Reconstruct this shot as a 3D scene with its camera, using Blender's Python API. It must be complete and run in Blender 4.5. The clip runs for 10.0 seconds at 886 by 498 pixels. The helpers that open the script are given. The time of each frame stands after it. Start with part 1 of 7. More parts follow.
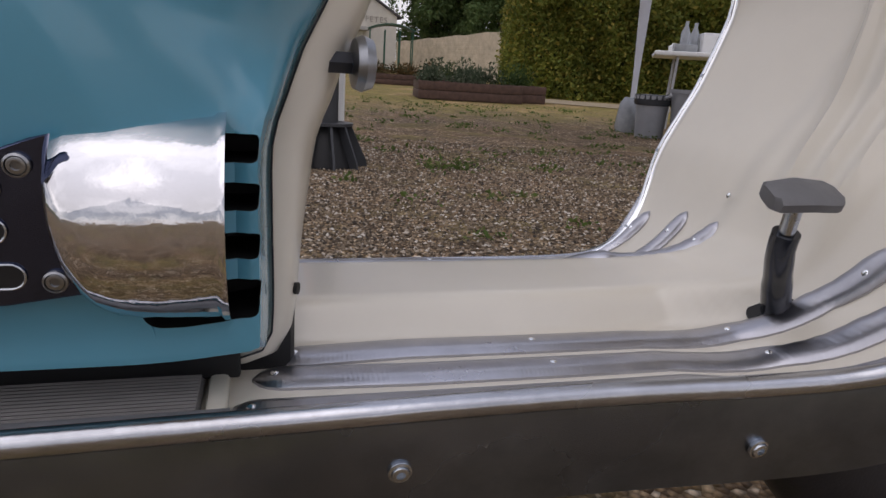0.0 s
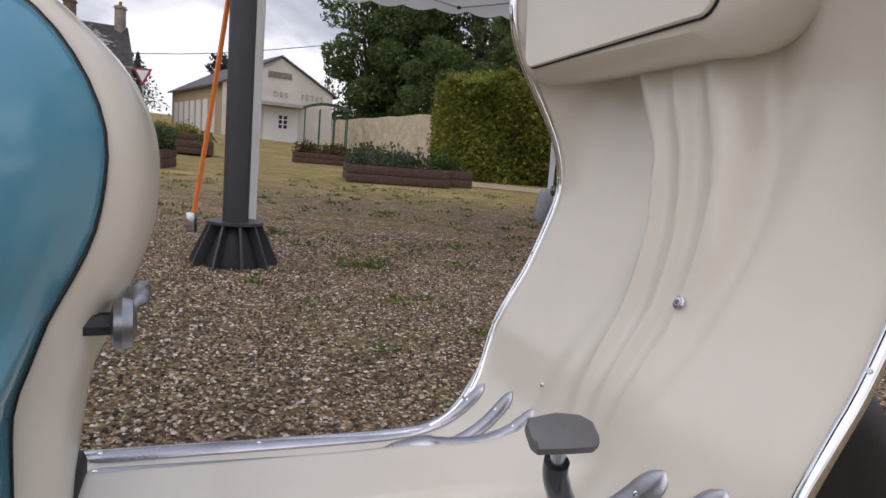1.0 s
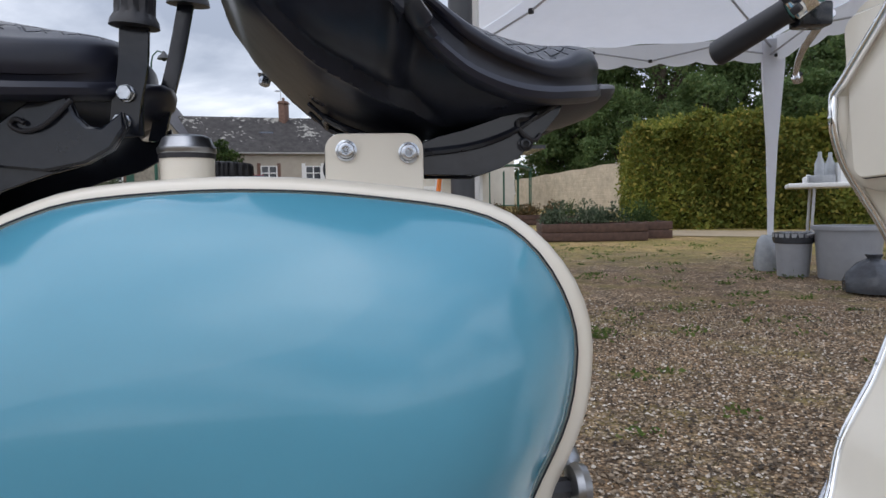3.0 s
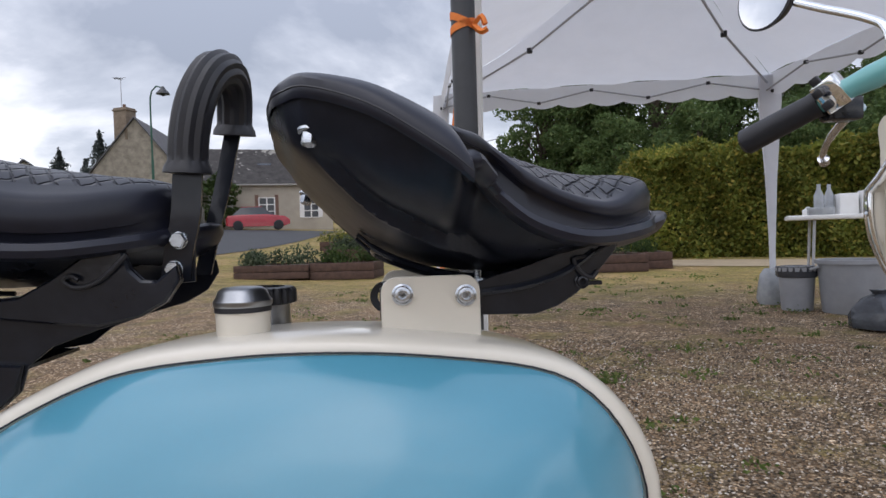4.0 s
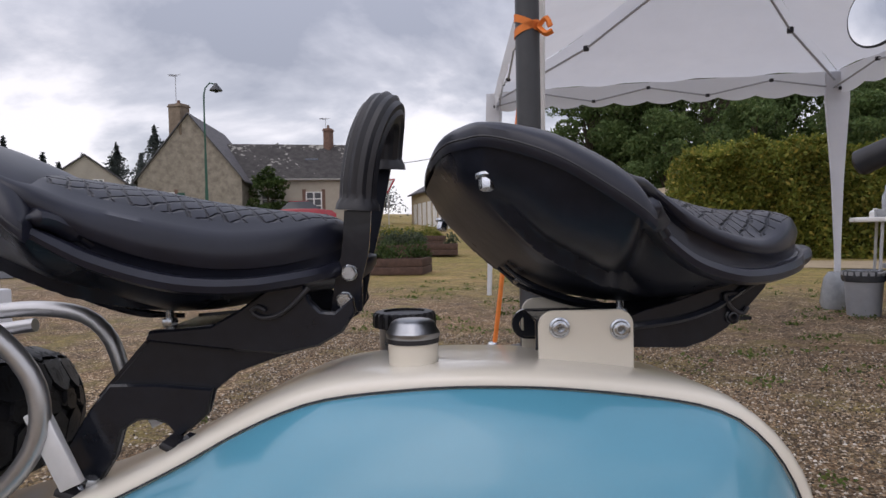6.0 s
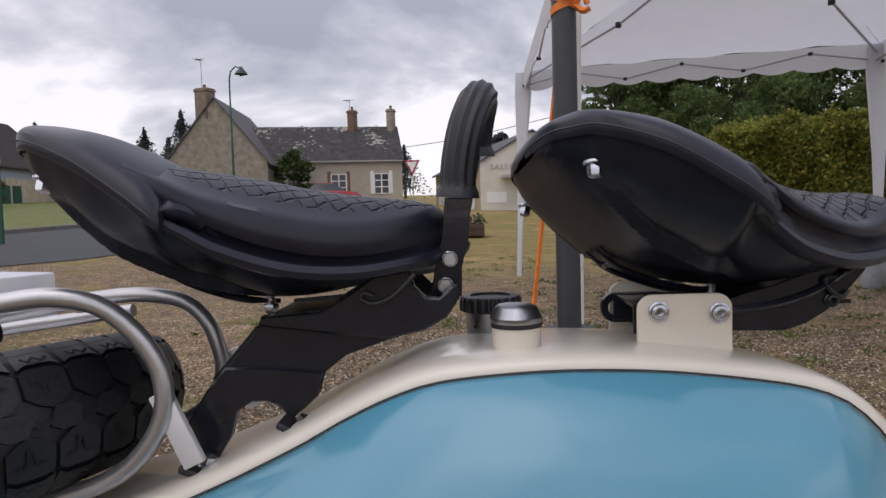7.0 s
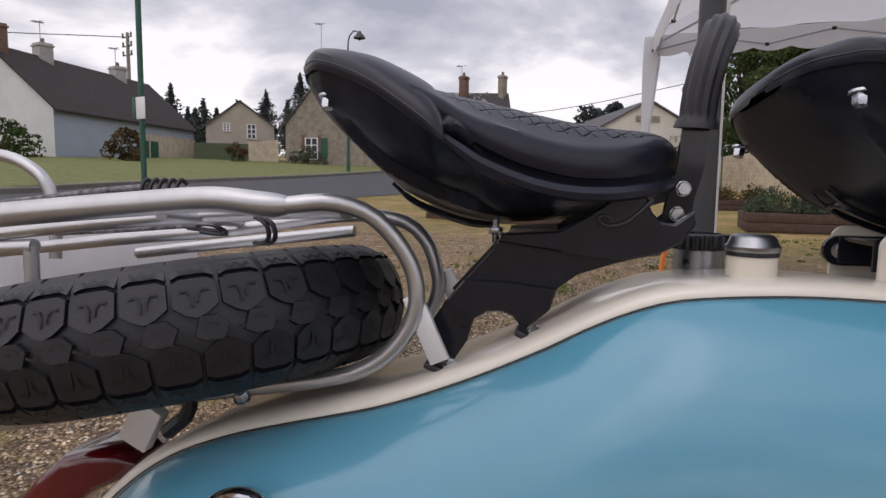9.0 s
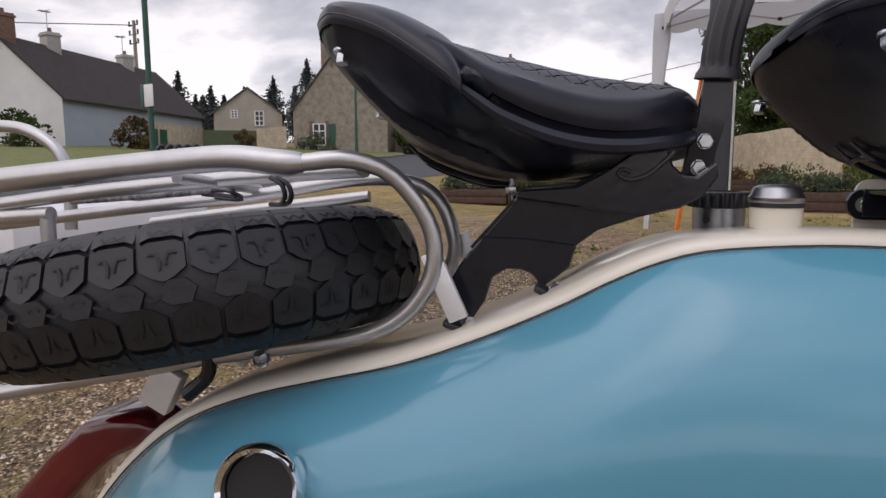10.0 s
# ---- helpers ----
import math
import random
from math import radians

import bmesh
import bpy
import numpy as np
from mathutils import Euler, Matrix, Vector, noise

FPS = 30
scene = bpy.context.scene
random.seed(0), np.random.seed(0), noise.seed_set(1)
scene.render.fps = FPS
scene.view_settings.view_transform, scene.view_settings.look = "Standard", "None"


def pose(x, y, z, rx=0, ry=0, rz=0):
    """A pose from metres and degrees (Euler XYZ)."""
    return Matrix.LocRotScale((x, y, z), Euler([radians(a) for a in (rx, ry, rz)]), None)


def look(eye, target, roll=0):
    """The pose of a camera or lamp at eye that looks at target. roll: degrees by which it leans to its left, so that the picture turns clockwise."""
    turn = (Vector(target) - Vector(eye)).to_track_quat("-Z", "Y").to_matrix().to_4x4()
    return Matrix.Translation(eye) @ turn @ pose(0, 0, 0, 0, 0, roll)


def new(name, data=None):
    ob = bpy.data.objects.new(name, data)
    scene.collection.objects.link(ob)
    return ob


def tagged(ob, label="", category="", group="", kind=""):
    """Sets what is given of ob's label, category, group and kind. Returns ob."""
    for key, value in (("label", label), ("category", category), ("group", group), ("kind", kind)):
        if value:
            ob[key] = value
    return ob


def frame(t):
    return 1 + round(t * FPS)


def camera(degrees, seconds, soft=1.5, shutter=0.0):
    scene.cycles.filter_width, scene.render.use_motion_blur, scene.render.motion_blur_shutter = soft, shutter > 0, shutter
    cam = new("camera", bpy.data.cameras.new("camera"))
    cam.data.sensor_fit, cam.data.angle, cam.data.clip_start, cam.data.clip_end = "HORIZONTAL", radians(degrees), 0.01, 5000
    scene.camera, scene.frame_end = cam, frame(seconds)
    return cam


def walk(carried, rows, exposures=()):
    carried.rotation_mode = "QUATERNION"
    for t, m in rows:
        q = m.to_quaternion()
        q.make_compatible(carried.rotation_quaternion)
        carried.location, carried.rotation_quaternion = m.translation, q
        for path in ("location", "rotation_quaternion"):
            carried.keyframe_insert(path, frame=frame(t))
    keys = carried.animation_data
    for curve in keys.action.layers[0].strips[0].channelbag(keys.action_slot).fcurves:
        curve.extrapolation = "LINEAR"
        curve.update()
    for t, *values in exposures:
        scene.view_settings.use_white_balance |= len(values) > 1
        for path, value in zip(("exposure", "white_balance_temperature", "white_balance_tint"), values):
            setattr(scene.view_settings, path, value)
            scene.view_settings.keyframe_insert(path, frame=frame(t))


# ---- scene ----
cam = camera(69.0, 10.0)
PATH = [
    (0, (0.022, -0.004, 0.456), (-0.196, 1.915, -0.062), 3.7),
    (0.5, (0.089, 0.001, 0.521), (0.012, 1.96, 0.122), 5.2),
    (1, (0.126, 0.013, 0.583), (0.085, 1.993, 0.302), 4.8),
    (1.5, (0.084, -0.008, 0.605), (-0.109, 1.964, 0.336), 2.8),
    (2, (0.018, -0.042, 0.615), (-0.442, 1.888, 0.363), 0.1),
    (2.5, (-0.02, -0.053, 0.626), (-0.575, 1.841, 0.301), -1.2),
    (3, (-0.034, -0.061, 0.669), (-0.647, 1.839, 0.537), -1.0),
    (3.2, (-0.042, -0.061, 0.692), (-0.653, 1.841, 0.6), -1.1),
    (4.3, (-0.092, -0.063, 0.766), (-0.697, 1.843, 0.721), -1.8),
    (4.5, (-0.1, -0.069, 0.769), (-0.713, 1.834, 0.719), -1.2),
    (5, (-0.117, -0.077, 0.775), (-0.765, 1.814, 0.722), -1.2),
    (5.5, (-0.135, -0.092, 0.786), (-0.817, 1.788, 0.738), -1.4),
    (6.8, (-0.193, -0.138, 0.792), (-0.986, 1.695, 0.687), -1.3),
    (7, (-0.205, -0.143, 0.795), (-1.004, 1.687, 0.679), -1.7),
    (7.5, (-0.221, -0.163, 0.796), (-1.111, 1.625, 0.694), -1.0),
    (8, (-0.243, -0.187, 0.79), (-1.211, 1.559, 0.665), -0.7),
    (8.5, (-0.267, -0.207, 0.777), (-1.303, 1.497, 0.62), 0.1),
    (9, (-0.284, -0.225, 0.761), (-1.358, 1.448, 0.551), 0.7),
    (9.5, (-0.296, -0.237, 0.743), (-1.405, 1.407, 0.479), 0.3),
    (10, (-0.291, -0.227, 0.738), (-1.386, 1.426, 0.481), -0.1),
]
walk(cam, [(t, look(eye, target, roll)) for t, eye, target, roll in PATH], [(0.0, -0.36, 6640, 18), (0.5, -0.10, 6620, 19), (1.0, -0.06, 6580, 17), (2.0, 0.0, 6250, 12), (3.0, 0.12, 6250, 12), (4.5, 0.04, 6430, 15), (7.5, -0.12, 6720, 18), (10.0, -0.08, 6880, 19)])

# ---- world, sun and light ----
world = bpy.data.worlds.new("overcast_sky")
scene.world = world
world.use_nodes = True
wt = world.node_tree
wt.nodes.clear()


def wnode(kind, **values):
    n = wt.nodes.new(kind)
    for key, value in values.items():
        n.inputs[key].default_value = value
    return n


w_out = wt.nodes.new("ShaderNodeOutputWorld")
w_bg = wt.nodes.new("ShaderNodeBackground")
w_sky = wt.nodes.new("ShaderNodeTexSky")
w_sky.sky_type = "NISHITA"
w_sky.sun_disc = False
w_sky.sun_elevation = radians(38)
w_sky.sun_rotation = radians(150)
w_dim = wt.nodes.new("ShaderNodeMix")
w_dim.data_type = "RGBA"
w_dim.blend_type = "MULTIPLY"
w_dim.inputs["Factor"].default_value = 1.0
w_dim.inputs[7].default_value = (0.11, 0.11, 0.11, 1)
wt.links.new(w_sky.outputs["Color"], w_dim.inputs[6])
w_co = wt.nodes.new("ShaderNodeTexCoord")
w_sep = wt.nodes.new("ShaderNodeSeparateXYZ")
wt.links.new(w_co.outputs["Generated"], w_sep.inputs[0])
w_up = wt.nodes.new("ShaderNodeMath")
w_up.operation = "MAXIMUM"
w_up.inputs[1].default_value = 0.0
wt.links.new(w_sep.outputs["Z"], w_up.inputs[0])
w_lift = wt.nodes.new("ShaderNodeMath")
w_lift.operation = "ADD"
w_lift.inputs[1].default_value = 0.34
wt.links.new(w_up.outputs[0], w_lift.inputs[0])
w_flat = wt.nodes.new("ShaderNodeCombineXYZ")
for axis in ("X", "Y"):
    d = wt.nodes.new("ShaderNodeMath")
    d.operation = "DIVIDE"
    wt.links.new(w_sep.outputs[axis], d.inputs[0])
    wt.links.new(w_lift.outputs[0], d.inputs[1])
    wt.links.new(d.outputs[0], w_flat.inputs[axis])
w_n1 = wnode("ShaderNodeTexNoise", Scale=1.25, Detail=9.0, Roughness=0.54, Distortion=0.25)
wt.links.new(w_flat.outputs[0], w_n1.inputs["Vector"])
w_ramp = wt.nodes.new("ShaderNodeValToRGB")
w_ramp.color_ramp.elements[0].position = 0.41
w_ramp.color_ramp.elements[0].color = (0.37, 0.405, 0.475, 1)
w_ramp.color_ramp.elements[1].position = 0.585
w_ramp.color_ramp.elements[1].color = (1.0, 1.015, 1.05, 1)
mid = w_ramp.color_ramp.elements.new(0.50)
mid.color = (0.60, 0.635, 0.70, 1)
w_low = wt.nodes.new("ShaderNodeMapRange")
w_low.inputs["From Min"].default_value, w_low.inputs["From Max"].default_value = 0.10, 0.50
w_low.inputs["To Min"].default_value, w_low.inputs["To Max"].default_value = 0.038, -0.055
wt.links.new(w_up.outputs[0], w_low.inputs["Value"])
w_sum = wt.nodes.new("ShaderNodeMath")
w_sum.operation = "ADD"
wt.links.new(w_n1.outputs["Fac"], w_sum.inputs[0])
wt.links.new(w_low.outputs["Result"], w_sum.inputs[1])
wt.links.new(w_sum.outputs[0], w_ramp.inputs["Fac"])
w_mix = wt.nodes.new("ShaderNodeMix")
w_mix.data_type = "RGBA"
w_mix.inputs["Factor"].default_value = 0.88
wt.links.new(w_dim.outputs[2], w_mix.inputs[6])
wt.links.new(w_ramp.outputs["Color"], w_mix.inputs[7])
# an overcast sky is about two and a half times as bright overhead as at the horizon
w_grad = wt.nodes.new("ShaderNodeMapRange")
w_grad.inputs["From Min"].default_value, w_grad.inputs["From Max"].default_value = 0.25, 1.0
w_grad.inputs["To Min"].default_value, w_grad.inputs["To Max"].default_value = 1.0, 2.1
wt.links.new(w_up.outputs[0], w_grad.inputs["Value"])
w_over = wt.nodes.new("ShaderNodeMix")
w_over.data_type = "RGBA"
w_over.blend_type = "MULTIPLY"
w_over.inputs["Factor"].default_value = 1.0
wt.links.new(w_mix.outputs[2], w_over.inputs[6])
wt.links.new(w_grad.outputs["Result"], w_over.inputs[7])
wt.links.new(w_over.outputs[2], w_bg.inputs["Color"])
w_bg.inputs["Strength"].default_value = 1.10
wt.links.new(w_bg.outputs[0], w_out.inputs[0])

sun = new("sun", bpy.data.lights.new("sun", "SUN"))
sun.data.energy = 0.9
sun.data.angle = radians(80)
sun.data.color = (1.0, 0.95, 0.88)
sun.matrix_basis = look((-3.0, -5.0, 6.0), (0, 0, 0))


# ---- materials ----
def material(name, color, rough=0.5, metal=0.0, vary=0.12, scale=30.0, bump=0.0, bump_scale=200.0, coat=0.0, rough_vary=0.0, dark=None):
    """Principled paint, metal, rubber and the like: two noises vary the colour, one gives relief."""
    m = bpy.data.materials.new(name)
    m.use_nodes = True
    nt = m.node_tree
    b = nt.nodes["Principled BSDF"]
    b.inputs["Roughness"].default_value = rough
    b.inputs["Metallic"].default_value = metal
    b.inputs["Coat Weight"].default_value = coat
    b.inputs["Coat Roughness"].default_value = 0.04
    co = nt.nodes.new("ShaderNodeTexCoord")
    big = nt.nodes.new("ShaderNodeTexNoise")
    big.inputs["Scale"].default_value = scale
    big.inputs["Detail"].default_value = 8.0
    big.inputs["Roughness"].default_value = 0.62
    nt.links.new(co.outputs["Object"], big.inputs["Vector"])
    ramp = nt.nodes.new("ShaderNodeValToRGB")
    low = dark or tuple(c * (1 - vary) for c in color)
    high = tuple(min(1.0, c * (1 + vary)) for c in color)
    ramp.color_ramp.elements[0].position, ramp.color_ramp.elements[1].position = 0.3, 0.7
    ramp.color_ramp.elements[0].color = (*low, 1)
    ramp.color_ramp.elements[1].color = (*high, 1)
    nt.links.new(big.outputs["Fac"], ramp.inputs["Fac"])
    nt.links.new(ramp.outputs["Color"], b.inputs["Base Color"])
    if rough_vary:
        mr = nt.nodes.new("ShaderNodeMapRange")
        mr.inputs["To Min"].default_value = max(0.02, rough - rough_vary)
        mr.inputs["To Max"].default_value = min(1, rough + rough_vary)
        n2 = nt.nodes.new("ShaderNodeTexNoise")
        n2.inputs["Scale"].default_value = scale * 0.31
        n2.inputs["Detail"].default_value = 6.0
        nt.links.new(co.outputs["Object"], n2.inputs["Vector"])
        nt.links.new(n2.outputs["Fac"], mr.inputs["Value"])
        nt.links.new(mr.outputs["Result"], b.inputs["Roughness"])
    if bump:
        fine = nt.nodes.new("ShaderNodeTexNoise")
        fine.inputs["Scale"].default_value = bump_scale
        fine.inputs["Detail"].default_value = 5.0
        nt.links.new(co.outputs["Object"], fine.inputs["Vector"])
        bp = nt.nodes.new("ShaderNodeBump")
        bp.inputs["Strength"].default_value = bump
        bp.inputs["Distance"].default_value = 0.4 / bump_scale
        nt.links.new(fine.outputs["Fac"], bp.inputs["Height"])
        nt.links.new(bp.outputs["Normal"], b.inputs["Normal"])
    return m


CREAM = material("cream_paint", (0.70, 0.655, 0.565), 0.30, 0, 0.03, 9, 0.02, 60, coat=0.55, rough_vary=0.06)
BLUE = material("blue_paint", (0.084, 0.285, 0.395), 0.20, 0, 0.05, 6, 0.02, 40, coat=0.55, rough_vary=0.06)
BLACK_PAINT = material("black_enamel", (0.0125, 0.0145, 0.021), 0.16, 0, 0.2, 40, 0.06, 90, coat=0.1, rough_vary=0.08)
BLACK_PAINT.node_tree.nodes["Principled BSDF"].inputs["Specular IOR Level"].default_value = 0.42
RUBBER = material("black_rubber", (0.015, 0.015, 0.019), 0.46, 0, 0.2, 60, 0.15, 500, rough_vary=0.1)
VINYL = material("black_vinyl", (0.014, 0.0155, 0.026), 0.33, 0, 0.25, 30, 0.10, 900, rough_vary=0.08)
VINYL.node_tree.nodes["Principled BSDF"].inputs["Specular IOR Level"].default_value = 0.40
TYRE = material("tyre_rubber", (0.0080, 0.0084, 0.0115), 0.48, 0, 0.3, 40, 0.25, 300, rough_vary=0.1)
CHROME = material("chrome", (0.86, 0.87, 0.88), 0.06, 1, 0.03, 20, 0.0, 100, rough_vary=0.03)
ALU = material("brushed_aluminium", (0.62, 0.62, 0.64), 0.30, 1, 0.08, 40, 0.08, 400, rough_vary=0.1)
POLISHED = material("polished_aluminium", (0.68, 0.68, 0.70), 0.085, 1, 0.06, 14, 0.06, 25, rough_vary=0.05)
TUBE_GREY = material("silver_paint_tube", (0.50, 0.50, 0.51), 0.33, 0.85, 0.08, 30, 0.05, 300, rough_vary=0.08)
ZINC = material("zinc_bolt", (0.55, 0.58, 0.62), 0.25, 1, 0.15, 200, 0.0, 100, rough_vary=0.1)
# near black for gaps and openings: their shade is put into the colour
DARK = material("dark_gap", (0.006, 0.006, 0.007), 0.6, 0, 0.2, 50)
FOOT_ALU = material("bare_foot_aluminium", (0.78, 0.79, 0.81), 0.45, 0.45, 0.06, 40, 0.05, 300)
MAT_GREY = material("grey_rubber_mat", (0.17, 0.16, 0.155), 0.6, 0, 0.1, 60, 0.1, 300)
STEEL_DARK = material("dark_polished_steel", (0.085, 0.10, 0.165), 0.14, 1, 0.14, 14, 0.04, 25, rough_vary=0.05)
APRON = material("worn_polished_apron", (0.195, 0.225, 0.275), 0.27, 1, 0.28, 12, 0.10, 18, rough_vary=0.12)
RAIL_METAL = material("dull_polished_rail", (0.46, 0.47, 0.50), 0.27, 1, 0.18, 16, 0.08, 30, rough_vary=0.10)
PAN = material("satin_black_pan", (0.0125, 0.0145, 0.0225), 0.30, 0, 0.3, 40, 0.05, 90, rough_vary=0.1)
PAN.node_tree.nodes["Principled BSDF"].inputs["Specular IOR Level"].default_value = 0.22
DULL = material("dull_grey_metal", (0.34, 0.35, 0.37), 0.30, 1, 0.15, 60, 0.05, 200, rough_vary=0.1)
RED_LENS = material("red_lens", (0.10, 0.004, 0.008), 0.12, 0, 0.15, 20, coat=0.6)
GREY_PAD = material("grey_pedal_rubber", (0.13, 0.13, 0.135), 0.55, 0, 0.1, 60, 0.1, 300)


def seat_top_material(name):
    """Vinyl with crossed, wavy stitch lines that stop short of the rolled edge."""
    m = material(name, (0.014, 0.0155, 0.026), 0.34, 0, 0.2, 50, rough_vary=0.08)
    nt = m.node_tree
    b = nt.nodes["Principled BSDF"]
    b.inputs["Specular IOR Level"].default_value = 0.38
    co = nt.nodes.new("ShaderNodeTexCoord")
    wob = nt.nodes.new("ShaderNodeTexNoise")
    wob.inputs["Scale"].default_value = 48.0
    nt.links.new(co.outputs["Object"], wob.inputs["Vector"])
    xyz = nt.nodes.new("ShaderNodeSeparateXYZ")
    nt.links.new(co.outputs["Object"], xyz.inputs[0])

    def calc(op, p, q=0.0, r=0.0):
        n = nt.nodes.new("ShaderNodeMath")
        n.operation = op
        for k, x in enumerate((p, q, r)):
            if isinstance(x, float):
                n.inputs[k].default_value = x
            else:
                nt.links.new(x, n.inputs[k])
        return n.outputs[0]

    u, v = xyz.outputs["X"], xyz.outputs["Y"]
    bend = calc("MULTIPLY_ADD", wob.outputs["Fac"], 0.013, -0.0065)
    a = calc("ADD", calc("MULTIPLY_ADD", v, 0.72, u), bend)
    c = calc("ADD", calc("MULTIPLY_ADD", v, -0.72, u), bend)
    da = calc("PINGPONG", a, 0.0075)
    dc = calc("PINGPONG", c, 0.0075)
    near = calc("MINIMUM", da, dc)
    dent = nt.nodes.new("ShaderNodeMapRange")
    dent.interpolation_type = "SMOOTHSTEP"
    dent.inputs["From Max"].default_value = 0.0022
    nt.links.new(near, dent.inputs["Value"])
    height = dent.outputs["Result"]
    bp = nt.nodes.new("ShaderNodeBump")
    bp.inputs["Strength"].default_value = 1.0
    bp.inputs["Distance"].default_value = 0.0045
    nt.links.new(height, bp.inputs["Height"])
    nt.links.new(bp.outputs["Normal"], b.inputs["Normal"])
    return m


QUILT = seat_top_material("quilted_vinyl")


def gravel_material():
    m = bpy.data.materials.new("gravel_ground")
    m.use_nodes = True
    nt = m.node_tree
    b = nt.nodes["Principled BSDF"]
    b.inputs["Roughness"].default_value = 0.9
    co = nt.nodes.new("ShaderNodeTexCoord")

    def noise_tex(scale, detail=6.0, rough=0.6):
        n = nt.nodes.new("ShaderNodeTexNoise")
        n.inputs["Scale"].default_value = scale
        n.inputs["Detail"].default_value = detail
        n.inputs["Roughness"].default_value = rough
        nt.links.new(co.outputs["Object"], n.inputs["Vector"])
        return n

    def ramp_of(src, stops):
        r = nt.nodes.new("ShaderNodeValToRGB")
        while len(r.color_ramp.elements) < len(stops):
            r.color_ramp.elements.new(0.5)
        for e, (p, c) in zip(r.color_ramp.elements, stops):
            e.position, e.color = p, (*c, 1)
        nt.links.new(src, r.inputs["Fac"])
        return r.outputs["Color"]

    def mix(fac, a, c):
        x = nt.nodes.new("ShaderNodeMix")
        x.data_type = "RGBA"
        nt.links.new(fac, x.inputs["Factor"])
        nt.links.new(a, x.inputs[6])
        nt.links.new(c, x.inputs[7])
        return x.outputs[2]

    cell = nt.nodes.new("ShaderNodeTexVoronoi")
    cell.inputs["Scale"].default_value = 88.0
    nt.links.new(co.outputs["Object"], cell.inputs["Vector"])
    sep = nt.nodes.new("ShaderNodeSeparateColor")
    nt.links.new(cell.outputs["Color"], sep.inputs[0])
    stones = ramp_of(sep.outputs[0], [(0.0, (0.026, 0.019, 0.013)), (0.35, (0.110, 0.078, 0.048)), (0.65, (0.225, 0.165, 0.105)), (0.88, (0.37, 0.295, 0.21)), (1.0, (0.62, 0.56, 0.48))])
    soil = ramp_of(noise_tex(9.0).outputs["Fac"], [(0.3, (0.080, 0.047, 0.020)), (0.7, (0.185, 0.110, 0.050))])
    # stone colour darkens towards cell edges, painting in the shade between stones
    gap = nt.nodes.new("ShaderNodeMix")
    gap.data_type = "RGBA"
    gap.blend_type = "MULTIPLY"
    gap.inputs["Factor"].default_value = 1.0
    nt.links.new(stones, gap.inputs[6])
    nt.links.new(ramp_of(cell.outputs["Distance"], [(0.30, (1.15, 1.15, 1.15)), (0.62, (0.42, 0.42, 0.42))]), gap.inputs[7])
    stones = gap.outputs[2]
    gravel = mix(ramp_of(noise_tex(1.3, 8.0).outputs["Fac"], [(0.38, (0.05, 0.05, 0.05)), (0.62, (0.38, 0.38, 0.38))]), stones, soil)
    grass = ramp_of(noise_tex(22.0).outputs["Fac"], [(0.25, (0.055, 0.058, 0.014)), (0.55, (0.135, 0.115, 0.036)), (0.8, (0.23, 0.160, 0.070))])
    lawn = ramp_of(noise_tex(24.0, 12.0, 0.75).outputs["Fac"], [(0.28, (0.044, 0.052, 0.011)), (0.5, (0.135, 0.118, 0.032)), (0.72, (0.27, 0.190, 0.070))])
    straw = ramp_of(noise_tex(30.0, 12.0, 0.75).outputs["Fac"], [(0.28, (0.10, 0.070, 0.028)), (0.5, (0.215, 0.155, 0.070)), (0.72, (0.36, 0.27, 0.150))])
    lawn = mix(ramp_of(noise_tex(0.75, 9.0, 0.62).outputs["Fac"], [(0.48, (0.05, 0.05, 0.05)), (0.62, (0.95, 0.95, 0.95))]), lawn, straw)
    # weeds grow through the gravel in patches, and lawn takes over further up the slope
    patch = ramp_of(noise_tex(1.9, 9.0, 0.68).outputs["Fac"], [(0.50, (0, 0, 0)), (0.62, (0.75, 0.75, 0.75))])
    base = mix(patch, gravel, grass)
    xyz = nt.nodes.new("ShaderNodeSeparateXYZ")
    nt.links.new(co.outputs["Object"], xyz.inputs[0])
    edge = nt.nodes.new("ShaderNodeMath")
    edge.operation = "MULTIPLY_ADD"
    wob = noise_tex(0.55, 7.0, 0.65)
    nt.links.new(wob.outputs["Fac"], edge.inputs[0])
    edge.inputs[1].default_value = 4.5
    nt.links.new(xyz.outputs["Y"], edge.inputs[2])
    mr = nt.nodes.new("ShaderNodeMapRange")
    mr.inputs["From Min"].default_value, mr.inputs["From Max"].default_value = 8.3, 10.6
    nt.links.new(edge.outputs[0], mr.inputs["Value"])
    col = mix(mr.outputs["Result"], base, lawn)
    tone = nt.nodes.new("ShaderNodeMix")
    tone.data_type = "RGBA"
    tone.blend_type = "MULTIPLY"
    tone.inputs["Factor"].default_value = 1.0
    nt.links.new(col, tone.inputs[6])
    nt.links.new(ramp_of(noise_tex(5.0, 14.0, 0.82).outputs["Fac"], [(0.36, (0.82, 0.75, 0.66)), (0.50, (1.64, 1.51, 1.33)), (0.66, (2.5, 2.32, 2.06))]), tone.inputs[7])
    nt.links.new(tone.outputs[2], b.inputs["Base Color"])
    bp = nt.nodes.new("ShaderNodeBump")
    bp.inputs["Strength"].default_value = 1.0
    bp.inputs["Distance"].default_value = 0.012
    bp.invert = True
    nt.links.new(cell.outputs["Distance"], bp.inputs["Height"])
    nt.links.new(bp.outputs["Normal"], b.inputs["Normal"])
    return m


GRAVEL = gravel_material()


